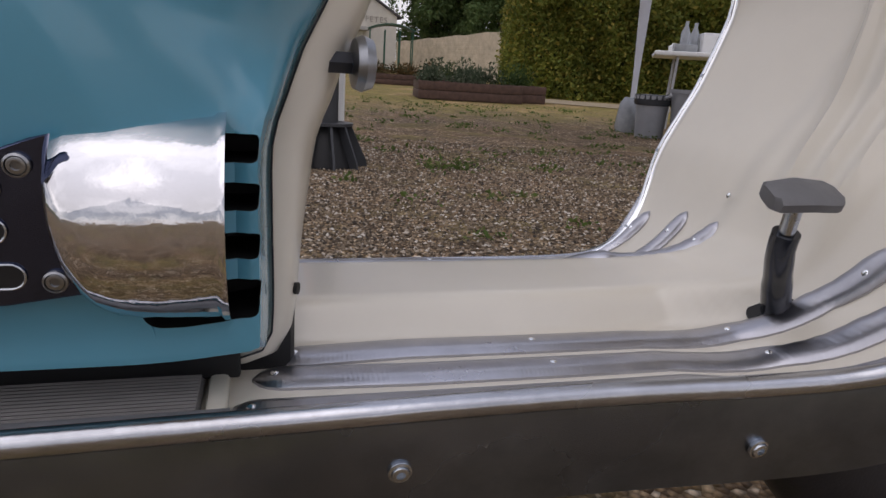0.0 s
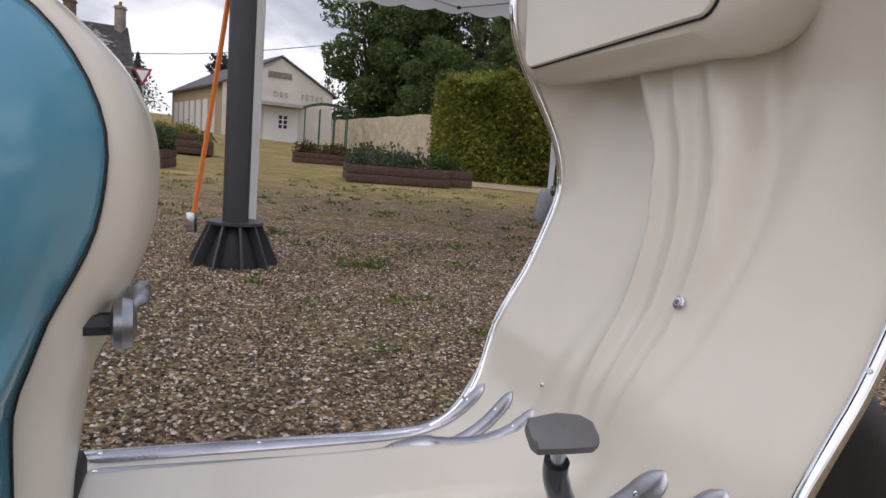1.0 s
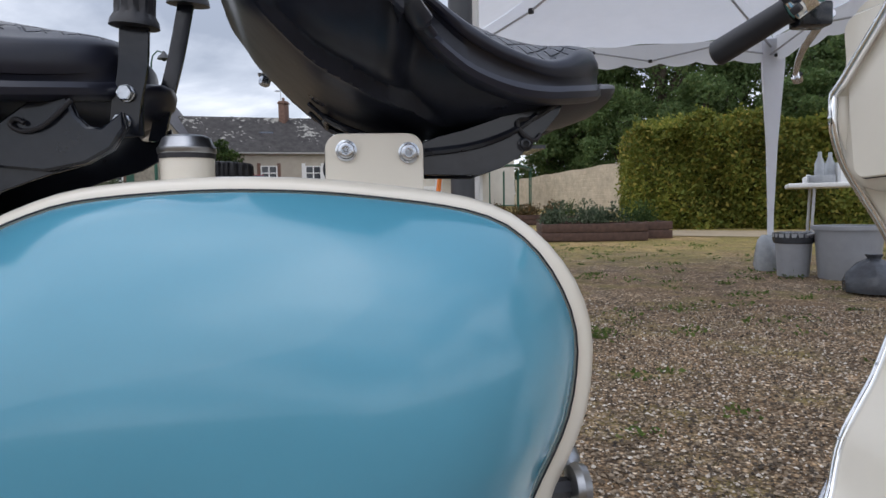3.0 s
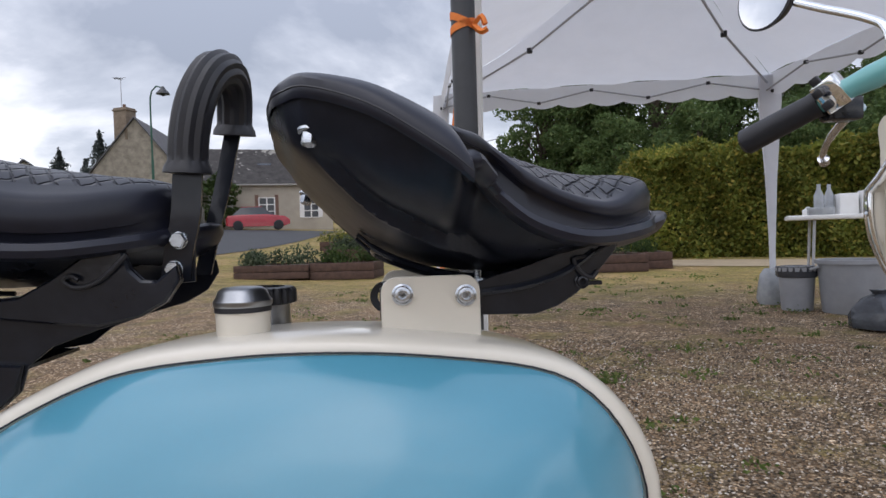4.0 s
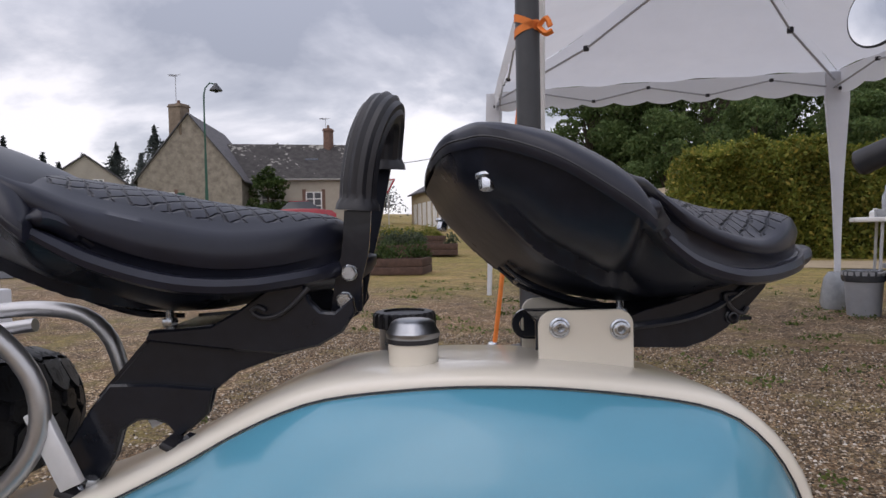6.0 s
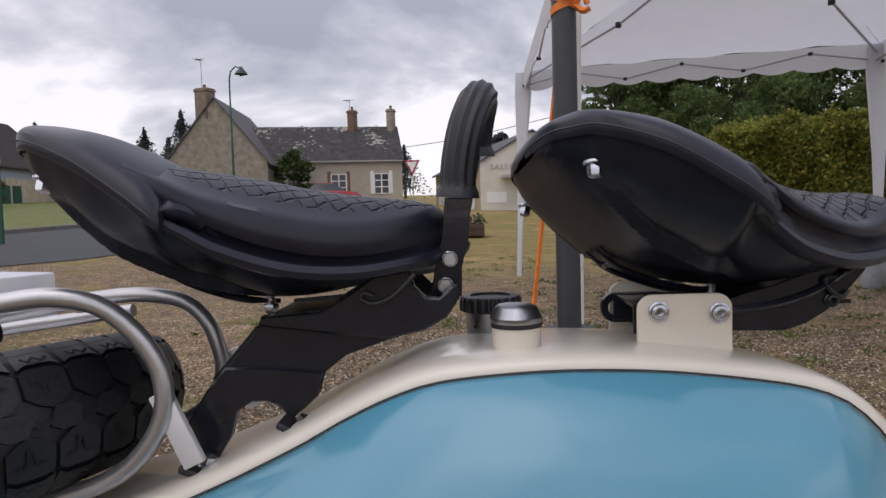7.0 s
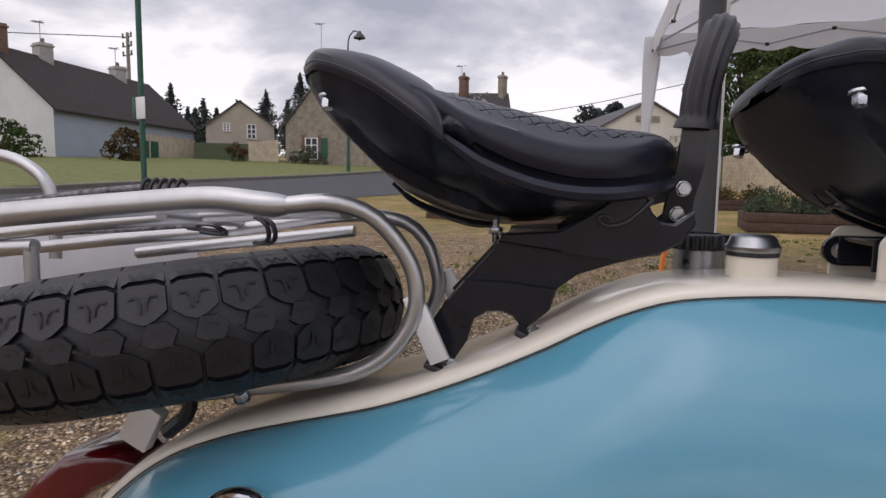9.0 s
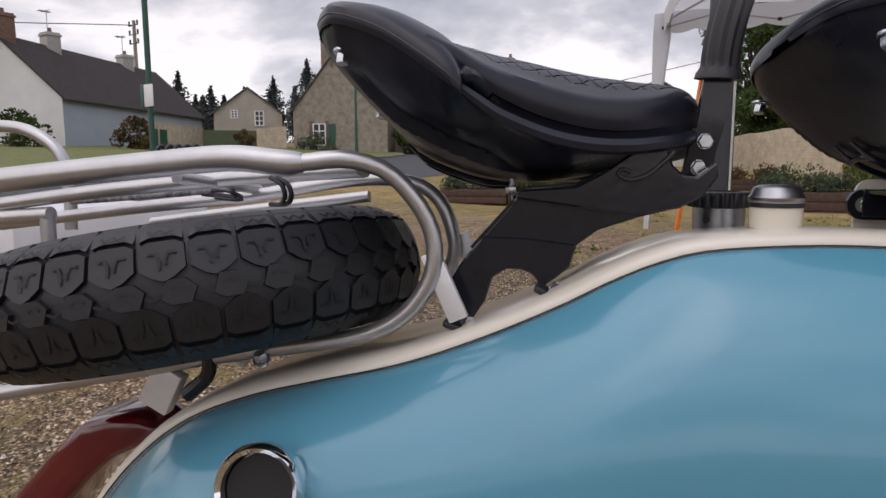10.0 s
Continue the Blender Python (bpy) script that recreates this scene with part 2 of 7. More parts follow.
# ---- builders ----
def part(name, bm, mat, parent=None, label="", smooth=True, category="", kind="", group=""):
    me = bpy.data.meshes.new(name)
    bmesh.ops.recalc_face_normals(bm, faces=bm.faces[:])
    bm.to_mesh(me)
    bm.free()
    for m in (mat if isinstance(mat, (list, tuple)) else [mat]):
        me.materials.append(m)
    if smooth:
        me.polygons.foreach_set("use_smooth", [True] * len(me.polygons))
        me.set_sharp_from_angle(angle=radians(38))
    ob = new(name, me)
    ob.parent = parent
    return tagged(ob, label, category, group, kind)


def thing(name, label, category, m=None, group=""):
    e = new(name)
    e.empty_display_size = 0.1
    if m is not None:
        e.matrix_basis = m
    return tagged(e, label, category, group)


def spline(points, n, closed=False):
    """n points along a smooth curve through the given ones."""
    P = [Vector(p) for p in points]
    k = len(P)
    segs = k if closed else k - 1
    out = []
    dense = []
    for i in range(segs):
        if closed:
            a, b, c, d = P[(i - 1) % k], P[i], P[(i + 1) % k], P[(i + 2) % k]
        else:
            b, c = P[i], P[i + 1]
            a = P[i - 1] if i else b * 2 - c
            d = P[i + 2] if i + 2 < k else c * 2 - b
        for j in range(12):
            s = j / 12
            dense.append(0.5 * ((2 * b) + (c - a) * s + (2 * a - 5 * b + 4 * c - d) * s * s + (3 * b - a - 3 * c + d) * s ** 3))
    dense.append(P[0].copy() if closed else P[-1].copy())
    lengths = [0.0]
    for p, q in zip(dense, dense[1:]):
        lengths.append(lengths[-1] + (q - p).length)
    total = lengths[-1]
    j = 0
    for i in range(n):
        want = total * i / (n if closed else n - 1)
        while j < len(dense) - 2 and lengths[j + 1] < want:
            j += 1
        span = lengths[j + 1] - lengths[j]
        out.append(dense[j].lerp(dense[j + 1], (want - lengths[j]) / span if span else 0))
    return out


def loft(bm, rings, closed=True, caps=True):
    vs = [[bm.verts.new(p) for p in ring] for ring in rings]
    n = len(rings[0])
    faces = []
    for a, b in zip(vs, vs[1:]):
        for i in range(n if closed else n - 1):
            j = (i + 1) % n
            faces.append(bm.faces.new((a[i], a[j], b[j], b[i])))
    if caps and closed:
        bm.faces.new(vs[0][::-1])
        bm.faces.new(vs[-1])
    return faces


def tube(bm, points, r, seg=10, smooth=0, caps=True, flat=1.0):
    """A round bar swept along points; r a radius or one for each point; smooth: resample to that many."""
    P = [Vector(p) for p in points]
    radii = list(r) if isinstance(r, (list, tuple)) else [r] * len(P)
    if smooth:
        m = len(P)
        P = spline(P, smooth)
        radii = [radii[min(m - 1, int(round(i * (m - 1) / (smooth - 1))))] for i in range(smooth)]
    side = None
    rings = []
    for i, p in enumerate(P):
        t = (P[min(i + 1, len(P) - 1)] - P[max(i - 1, 0)]).normalized()
        if side is None:
            side = t.cross(Vector((0, 0, 1)) if abs(t.z) < 0.9 else Vector((0, 1, 0))).normalized()
        else:
            side = (side - t * side.dot(t)).normalized()
        up = t.cross(side)
        rings.append([p + (side * math.cos(a) + up * math.sin(a) * flat) * radii[i] for a in [2 * math.pi * k / seg for k in range(seg)]])
    loft(bm, rings, True, caps)


def lathe(bm, profile, seg=24, m=None):
    """profile: (radius, height) pairs, turned round z, then moved by m."""
    m = m or Matrix()
    rings = [[m @ Vector((r * math.cos(2 * math.pi * k / seg), r * math.sin(2 * math.pi * k / seg), z)) for k in range(seg)] for r, z in profile]
    loft(bm, rings, True, True)


def box(bm, centre, size, bevel=0.0, m=None, seg=2):
    geo = bmesh.ops.create_cube(bm, size=1.0)
    vs = geo["verts"]
    for v in vs:
        v.co = Vector((v.co.x * size[0], v.co.y * size[1], v.co.z * size[2])) + Vector(centre)
    if bevel:
        es = list({e for v in vs for e in v.link_edges})
        out = bmesh.ops.bevel(bm, geom=es, offset=bevel, segments=seg, profile=0.5, affect="EDGES")
        vs = list({v for f in out["faces"] for v in f.verts} | {v for v in vs if v.is_valid})
    if m is not None:
        for v in vs:
            v.co = m @ v.co
    return vs


def plate(bm, outline, depth, place, bevel=0.0):
    """A flat outline of (a, b) pairs, thickened by depth; place maps (a, b, c) to a point."""
    n = len(outline)
    if bevel:
        small = []
        for i in range(n):
            p, q, r = Vector(outline[i - 1]), Vector(outline[i]), Vector(outline[(i + 1) % n])
            t = (r - p).normalized()
            small.append(q + Vector((-t.y, t.x)) * bevel)
        area = sum(outline[i - 1][0] * outline[i][1] - outline[i][0] * outline[i - 1][1] for i in range(n))
        if area < 0:
            small = [Vector(q) * 2 - s for q, s in zip(outline, small)]
        rings = [[place(p.x, p.y, 0) for p in small], [place(*p, bevel) for p in outline], [place(*p, depth - bevel) for p in outline], [place(p.x, p.y, depth) for p in small]]
    else:
        rings = [[place(*p, 0) for p in outline], [place(*p, depth) for p in outline]]
    loft(bm, rings, True, True)


def bolt(name, centre, axis, r, parent, mat=None, height=0.005, socket=True, washer=1.28):
    """A hexagon or socket head on a washer; axis points out of the surface."""
    m = Matrix.Translation(centre) @ Vector(axis).to_track_quat("Z", "Y").to_matrix().to_4x4()
    bm = bmesh.new()
    lathe(bm, [(r * washer, -0.001), (r * washer, 0.0008), (r * washer * 0.94, 0.0012)], 20, m)
    if socket:
        lathe(bm, [(r, 0.001), (r, height * 0.7), (r * 0.92, height * 0.9), (r * 0.72, height), (r * 0.52, height), (r * 0.48, height * 0.25), (r * 0.2, height * 0.2)], 18, m)
        lathe(bm, [(r * 1.30, 0.0012), (r * 1.30, 0.0018), (r * 1.06, 0.0024), (r * 1.02, 0.0010)], 22, m)
    else:
        lathe(bm, [(r, 0.001), (r, height * 0.8), (r * 0.86, height)], 6, m)
    return part(name, bm, mat or ZINC, parent)


def smooth01(x):
    x = max(0.0, min(1.0, x))
    return x * x * (3 - 2 * x)


# ---- ground ----
def ground_z(x, y):
    return -0.015 + 0.013 * min(max(y, -20.0), 140.0) + 0.05 * min(max(0.0, -x - 5.0), 60.0)


def ground_sheet(name, xs, ys, mat, lift=0.0, inside=None, label="", kind="structure"):
    bm = bmesh.new()
    grid = [[bm.verts.new((x, y, ground_z(x, y) + lift)) for x in xs] for y in ys]
    for j in range(len(ys) - 1):
        for i in range(len(xs) - 1):
            bm.faces.new((grid[j][i], grid[j][i + 1], grid[j + 1][i + 1], grid[j + 1][i]))
    return part(name, bm, mat, None, label, category="ground", kind=kind)


def steps(a, b, n):
    return [a + (b - a) * i / n for i in range(n + 1)]


GX = [-900, -400, -200, -110] + steps(-70, -20, 12) + steps(-18, 12, 40) + steps(16, 60, 8) + [120, 300, 900]
GY = [-500, -150, -50, -20] + steps(-10, 20, 50) + steps(24, 60, 10) + [90, 140, 300, 900]
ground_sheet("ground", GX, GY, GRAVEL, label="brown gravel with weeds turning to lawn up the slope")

# ---- the scooter ----
scooter = thing("scooter", "blue and cream vintage motor scooter with two black saddles", "scooter",
                pose(-0.273, 0.42, 0, 0, 0, 22.3))

SEAM = [(0.109, 0.276), (0.116, 0.300), (0.116, 0.360), (0.116, 0.403), (0.119, 0.422), (0.126, 0.442), (0.135, 0.468), (0.146, 0.490), (0.158, 0.518), (0.164, 0.548),
        (0.165, 0.577), (0.158, 0.604), (0.143, 0.631), (0.125, 0.650), (0.105, 0.662), (0.070, 0.671), (0.0, 0.680), (-0.06, 0.683), (-0.11, 0.682), (-0.165, 0.677),
        (-0.20, 0.667), (-0.235, 0.651), (-0.27, 0.632), (-0.33, 0.604), (-0.396, 0.579), (-0.469, 0.560), (-0.53, 0.543), (-0.587, 0.519), (-0.635, 0.484),
        (-0.68, 0.435), (-0.715, 0.375), (-0.735, 0.32), (-0.70, 0.285), (-0.60, 0.274), (-0.45, 0.270), (-0.2, 0.270), (0.0, 0.268), (0.07, 0.269)]
ring2 = [(p.x, p.z) for p in spline([(u, 0, w) for u, w in SEAM], 150, closed=True)]


def outset(ring, d):
    n = len(ring)
    out = []
    for i in range(n):
        p, q, r = Vector(ring[i - 2]), Vector(ring[i]), Vector(ring[(i + 2) % n])
        t = (r - p).normalized()
        out.append((q.x + t.y * d, q.y - t.x * d))
    return out


# the frame between the two panels, with its rounded edges (the outline runs clockwise seen from the near side)
sign = 1 if sum(ring2[i - 1][0] * ring2[i][1] - ring2[i][0] * ring2[i - 1][1] for i in range(len(ring2))) > 0 else -1
bm = bmesh.new()
rings = []
for v, d in [(-0.094, -0.008), (-0.1005, -0.0005), (-0.0998, 0.003), (-0.096, 0.0065), (-0.088, 0.0085), (-0.070, 0.0090), (-0.04, 0.007), (0.0, 0.004),
             (0.04, 0.000), (0.070, -0.003), (0.088, -0.006), (0.096, -0.008), (0.0998, -0.010), (0.1005, -0.012), (0.094, -0.016)]:
    crown = float(np.interp(abs(v + 0.01), [0.0, 0.03, 0.06, 0.08, 0.09], [1.0, 0.9, 0.6, 0.3, 0.0]))
    rings.append([(u + (crown * float(np.interp(w, [0.27, 0.32, 0.38, 0.43, 0.48, 0.57, 0.62, 0.655, 0.67], [0.010, 0.012, 0.021, 0.028, 0.027, 0.018, 0.014, 0.004, 0.0])) if u > 0.06 else 0.0), v, w) for u, w in outset(ring2, d * sign)])
loft(bm, rings)
frame_body = part("frame", bm, CREAM, scooter, "cream painted frame with rounded edges")


F_BOLD = [0, 0.02, 0.05, 0.09, 0.15, 0.23, 0.33, 0.45]


def panel(side, name):
    bm = bmesh.new()
    rings = [[(u, side * 0.090, w) for u, w in outset(ring2, (-0.006 if side < 0 else -0.016) * sign)]]
    base = outset(ring2, (-0.0025 if side < 0 else -0.013) * sign)
    steps_f = [0, 0.02, 0.05, 0.09, 0.15, 0.23, 0.33, 0.45, 0.58, 0.72, 0.86, 0.96]
    for f in steps_f:
        ring = []
        for u, w in base:
            su = min(max(u, -0.50), 0.00)
            sw = 0.455 + 0.05 * (su + 0.5) / 0.5
            bulge = 0.082 * (1 - (1 - f) ** 2.6) ** 0.85
            # the near panel stands out boldly along its lower edge and its lower front corner
            low = (1 - smooth01((w - 0.270) / 0.03)) * smooth01((u + 0.62) / 0.1) if side < 0 else 0.0
            front = (1 - smooth01((w - 0.415) / 0.06)) * smooth01((u - 0.08) / 0.02) if side < 0 else 0.0
            bold = float(np.interp(f, F_BOLD, [0, 0.045, 0.060, 0.061, 0.058, 0.061, 0.066, 0.071]))
            if f < 0.5:
                bulge += (bold - bulge) * max(low, front)
            rise = float(np.interp(f, F_BOLD, [0.005, 0.017, 0.016, 0.012, 0.004, 0, 0, 0]))
            ring.append((u + (su - u) * f, side * (0.1015 + bulge), w + (sw - w) * f + rise * low))
        rings.append(ring)
    loft(bm, rings, True, True)
    return part(name, bm, BLUE, scooter, "glossy light blue side panel")


panel_near = panel(-1, "side_panel")
panel(1, "side_panel")
bm = bmesh.new()
edge = outset(ring2, -0.0008 * sign)
tube(bm, [(u, -0.1025, w) for u, w in edge] + [(edge[0][0], -0.1025, edge[0][1])], 0.0007, 6)
part("panel_seal", bm, RUBBER, panel_near, "thin black rubber seal")


# saddles: both alike, turned a little and leaning with the machine
SADDLE = Matrix.Translation((-0.064, 0.006, 0.8105)) @ Matrix(((0.9953, -0.0972, 0.0), (0.0964, 0.9866, 0.1318), (-0.0128, -0.1312, 0.9913))).to_4x4() @ Matrix.Translation((0.064, 0, -0.8105))
# forward, half width, rim, thickness of the raised back
BACK = [(-0.0945, 0.022, 0.8335, 0.010), (-0.0935, 0.045, 0.8332, 0.013), (-0.0915, 0.066, 0.8330, 0.017), (-0.087, 0.086, 0.8325, 0.021), (-0.079, 0.104, 0.8305, 0.025), (-0.067, 0.120, 0.8285, 0.028), (-0.045, 0.133, 0.8200, 0.034),
        (-0.020, 0.143, 0.8070, 0.041), (0.010, 0.150, 0.7860, 0.048), (0.024, 0.1525, 0.7750, 0.048), (0.031, 0.152, 0.7690, 0.038), (0.034, 0.151, 0.7670, 0.022)]
# forward, half width, lower edge, shoulder, crown, hem
FORE = [(0.008, 0.138, 0.806, 0.816, 0.829, 0.798), (0.030, 0.130, 0.800, 0.810, 0.827, 0.790), (0.046, 0.114, 0.799, 0.811, 0.828, 0.780), (0.060, 0.102, 0.795, 0.806, 0.824, 0.770), (0.080, 0.098, 0.777, 0.792, 0.818, 0.753), (0.100, 0.092, 0.767, 0.781, 0.813, 0.745),
        (0.120, 0.087, 0.760, 0.774, 0.807, 0.741), (0.140, 0.079, 0.757, 0.772, 0.804, 0.742), (0.155, 0.072, 0.758, 0.777, 0.803, 0.745), (0.170, 0.062, 0.762, 0.787, 0.803, 0.749), (0.183, 0.049, 0.768, 0.791, 0.801, 0.754),
        (0.192, 0.034, 0.774, 0.788, 0.796, 0.760), (0.198, 0.015, 0.780, 0.785, 0.788, 0.766)]
WIDE_FORE = [(0.008, 0.146, 0.800, 0.816, 0.830, 0.790), (0.030, 0.143, 0.788, 0.806, 0.828, 0.776), (0.046, 0.133, 0.779, 0.799, 0.827, 0.766), (0.060, 0.126, 0.771, 0.795, 0.825, 0.758), (0.080, 0.117, 0.761, 0.790, 0.821, 0.749), (0.100, 0.109, 0.755, 0.785, 0.816, 0.743), (0.120, 0.100, 0.752, 0.782, 0.812, 0.741),
             (0.140, 0.091, 0.753, 0.783, 0.809, 0.742), (0.155, 0.082, 0.756, 0.786, 0.807, 0.745), (0.170, 0.070, 0.761, 0.790, 0.806, 0.749), (0.183, 0.055, 0.768, 0.792, 0.803, 0.754), (0.192, 0.038, 0.775, 0.789, 0.797, 0.760), (0.198, 0.016, 0.781, 0.786, 0.789, 0.766)]
PAN_LOW = [(-0.0925, 0.829), (-0.085, 0.822), (-0.075, 0.808), (-0.060, 0.793), (-0.045, 0.779), (-0.020, 0.757), (0.010, 0.742), (0.040, 0.732), (0.070, 0.727), (0.100, 0.728), (0.130, 0.735), (0.160, 0.746), (0.185, 0.756)]


def finer(rows, n):
    """Rows of numbers, resampled smoothly."""
    k = [r[0] for r in rows]
    out = []
    for i in range(len(rows) - 1):
        P = [rows[max(i - 1, 0)], rows[i], rows[i + 1], rows[min(i + 2, len(rows) - 1)]]
        for j in range(n):
            t = j / n
            out.append([0.5 * (2 * q + (r - p) * t + (2 * p - 5 * q + 4 * r - d) * t * t + (3 * q - p - 3 * r + d) * t ** 3) for p, q, r, d in zip(*P)])
    return out + [list(rows[-1])]


def both_sides(half_section):
    """A closed section from its near half, listed from the middle of the top round to the middle below."""
    return [(b, h) for b, h in half_section] + [(-b, h) for b, h in reversed(half_section)]


def saddle(name, m, label, reach, fore, round_, quilted):
    """reach: how much longer the seat is drawn out towards its nose; round_: how flat its crown is; quilted: how far the quilting spreads."""
    def at(p):
        return m @ SADDLE @ Vector((p[0] + max(0.0, p[0] - 0.06) * reach, p[1], p[2]))
    # the raised back: a band with a rounded top
    bm = bmesh.new()
    rings = []
    for a, w, rim, th in finer(BACK, 4):
        edge_h = min(0.012, th * 0.45)
        sec = [(-w * f, rim + edge_h + (th - edge_h) * (1 - f ** 3.2) ** 0.55) for f in (0.0, 0.2, 0.4, 0.55, 0.68, 0.78, 0.86, 0.92, 0.96, 0.985)]
        sec += [(-w - 0.0010, rim + edge_h), (-w - 0.0012, rim + 0.006), (-w, rim + 0.002), (-w + 0.0025, rim), (-w + 0.005, rim + 0.0015), (-w + 0.007, rim + 0.004), (-w * 0.5, rim + 0.004), (0.0, rim + 0.004)]
        rings.append([at((a, b, h)) for b, h in both_sides(sec)])
    loft(bm, rings)
    cushion = part(name, bm, VINYL, scooter, label)
    bm = bmesh.new()
    line_ = [at((a, -w - 0.0008, rim + 0.0065)) for a, w, rim, th in finer(BACK, 4)[2:]]
    tube(bm, line_, 0.0008, 5)
    part("stitched_seam", bm, RUBBER, cushion, "stitched seam along the raised back")
    # the seat with its rolled edge, tucked in above the hem
    bm = bmesh.new()
    rings = []
    for a, w, low, sh, top, hem in finer(fore, 4):
        sec = [(-w * f, top - (top - sh) * (f / 0.88) ** round_) for f in (0.0, 0.12, 0.24, 0.36, 0.48, 0.60, 0.70, 0.80, 0.88)]
        c, r = (sh + low) / 2 - 0.001, max(0.002, (sh - low) / 2)
        sec += [(-w + 0.008 - 0.008 * math.sin(x) if w > 0.03 else -w, c + r * 0.95 * math.cos(x)) for x in [radians(k) for k in (35, 60, 90, 120, 150)]]
        sec += [(-w * 0.93, low + 0.0015), (-w * 0.90, low - 0.002), (-w * 0.89, (low + hem) / 2), (-w * 0.91, hem + 0.003), (-w * 0.5, hem + 0.002), (0.0, hem + 0.002)]
        rings.append([at((a, b, h)) for b, h in both_sides(sec)])
    faces = loft(bm, rings)
    bmesh.ops.recalc_face_normals(bm, faces=bm.faces[:])
    n = len(rings[0])
    for i, f in enumerate(faces):
        k = i % n
        f.material_index = 1 if (k < quilted or k >= n - 1 - quilted) else 0
    seat = part("seat_cover", bm, [VINYL, QUILT], cushion, "quilted black vinyl seat")
    for side in (-1, 1):
        bm = bmesh.new()
        P = [(a, side * (w * 0.97 + 0.003), hem) for a, w, low, sh, top, hem in finer(fore[1:], 3)]
        P = [(0.031, side * 0.128, 0.776)] + P
        rings = []
        for i, p in enumerate(P):
            k = min(1.0, 0.55 + 0.1 * i)
            rings.append([at((p[0], p[1] + side * db * k, p[2] + dh * k)) for db, dh in ((-0.012, 0.005), (-0.003, 0.0065), (0.003, 0.005), (0.0055, 0.000), (0.0035, -0.0045), (-0.003, -0.006), (-0.012, -0.005))])
        loft(bm, rings)
        part("cover_hem", bm, VINYL, cushion, "rolled hem below the seat cover")
        # the fold where the cover is pulled round the corner of the back
        bm = bmesh.new()
        P = [at(p) for p in ((0.028, side * 0.149, 0.781), (0.036, side * 0.136, 0.784), (0.046, side * 0.122, 0.779), (0.058, side * 0.112, 0.769))]
        tube(bm, P, [0.004, 0.0085, 0.0085, 0.004], 10, 14, flat=0.75)
        part("cover_fold", bm, VINYL, cushion)
    # loose flap under the nose
    bm = bmesh.new()
    rings = []
    for a, w, h, t in ((0.145, 0.064, 0.750, 0.006), (0.165, 0.064, 0.751, 0.010), (0.183, 0.055, 0.755, 0.0115), (0.198, 0.042, 0.760, 0.0110), (0.207, 0.028, 0.765, 0.008), (0.211, 0.012, 0.768, 0.004)):
        rings.append([at((a, w * math.cos(x), h + t * math.sin(x))) for x in [2 * math.pi * k / 20 for k in range(20)]])
    loft(bm, rings)
    part("nose_flap", bm, VINYL, cushion)
    # pressed steel pan with a crease on each side
    bm = bmesh.new()
    rings, back_rings = [], []
    ka, kw, kr = [r[0] for r in BACK], [r[1] for r in BACK], [r[2] for r in BACK]
    fa, fw, fh = [r[0] for r in fore], [r[1] for r in fore], [r[5] for r in fore]
    for a, low in finer(PAN_LOW, 7):
        t = smooth01((a - 0.020) / 0.030)
        w = (float(np.interp(a, ka, kw)) - 0.006) * (1 - t) + float(np.interp(a, fa, fw)) * 0.93 * t
        e = (float(np.interp(a, ka, kr)) + 0.002) * (1 - t) + float(np.interp(a, fa, fh)) * t
        ridge = float(np.interp(a, [-0.060, 0.0, 0.03, 0.055, 0.075], [0.088, 0.078, 0.068, 0.050, 0.034]))
        boxy = float(np.interp(a, [-0.075, -0.030, 0.010, 0.050], [7.5, 5.5, 3.8, 3.0]))
        deep = float(np.interp(a, [-0.062, -0.045, 0.05, 0.08], [0.0, 1.0, 1.0, 0.0]))
        sec = []
        for i in range(97):
            f = -1 + i / 48
            b = w * f
            h = low + (e - low) * abs(f) ** boxy
            d = abs(b) - ridge
            h += deep * (0.0085 * smooth01(d / 0.006) * math.exp(-max(0.0, d - 0.006) / 0.024) - 0.0022 * math.exp(-(d / 0.0034) ** 2))
            sec.append((a, b, min(h, e)))
        rings.append([at(p) for p in sec])
        back_rings.append([at((p[0], p[1], p[2] + 0.0018)) for p in sec])
    loft(bm, rings, False, False)
    loft(bm, back_rings, False, False)
    part("seat_pan", bm, PAN, cushion, "black pressed steel seat pan with creased sides")
    # bar with a slot along the belly
    bm = bmesh.new()
    for b in (0.018, 0.046):
        tube(bm, [at(p) for p in ((-0.028, b, 0.7600), (-0.012, b, 0.7465), (0.012, b, 0.7355), (0.045, b, 0.7255), (0.072, b, 0.7230))], [0.0018, 0.0030, 0.0030, 0.0030, 0.0022], 8, 18)
    tube(bm, [at(p) for p in ((-0.012, 0.018, 0.7465), (-0.014, 0.032, 0.7480), (-0.012, 0.046, 0.7465))], 0.0030, 8, 8)
    part("slotted_bar", bm, BLACK_PAINT, cushion, "slotted glossy black bar under the pan")
    for p, x in (((-0.0625, -0.098, 0.8125), -0.05), ((-0.0700, 0.104, 0.8110), -0.25)):
        bolt("saddle_bolt", at(p), Vector((x, -0.28, -1)), 0.0056, cushion, ZINC, 0.0095, False, 1.45)
    c = at((0.070, 0.010, 0.7265))
    bm = bmesh.new()
    lathe(bm, [(0.0034, 0.010), (0.0034, -0.020), (0.003, -0.021)], 10, Matrix.Translation(c))
    lathe(bm, [(0.0064, -0.006), (0.0068, -0.007), (0.0068, -0.012), (0.0060, -0.013)], 6, Matrix.Translation(c))
    part("adjuster_bolt", bm, ZINC, cushion)
    return cushion


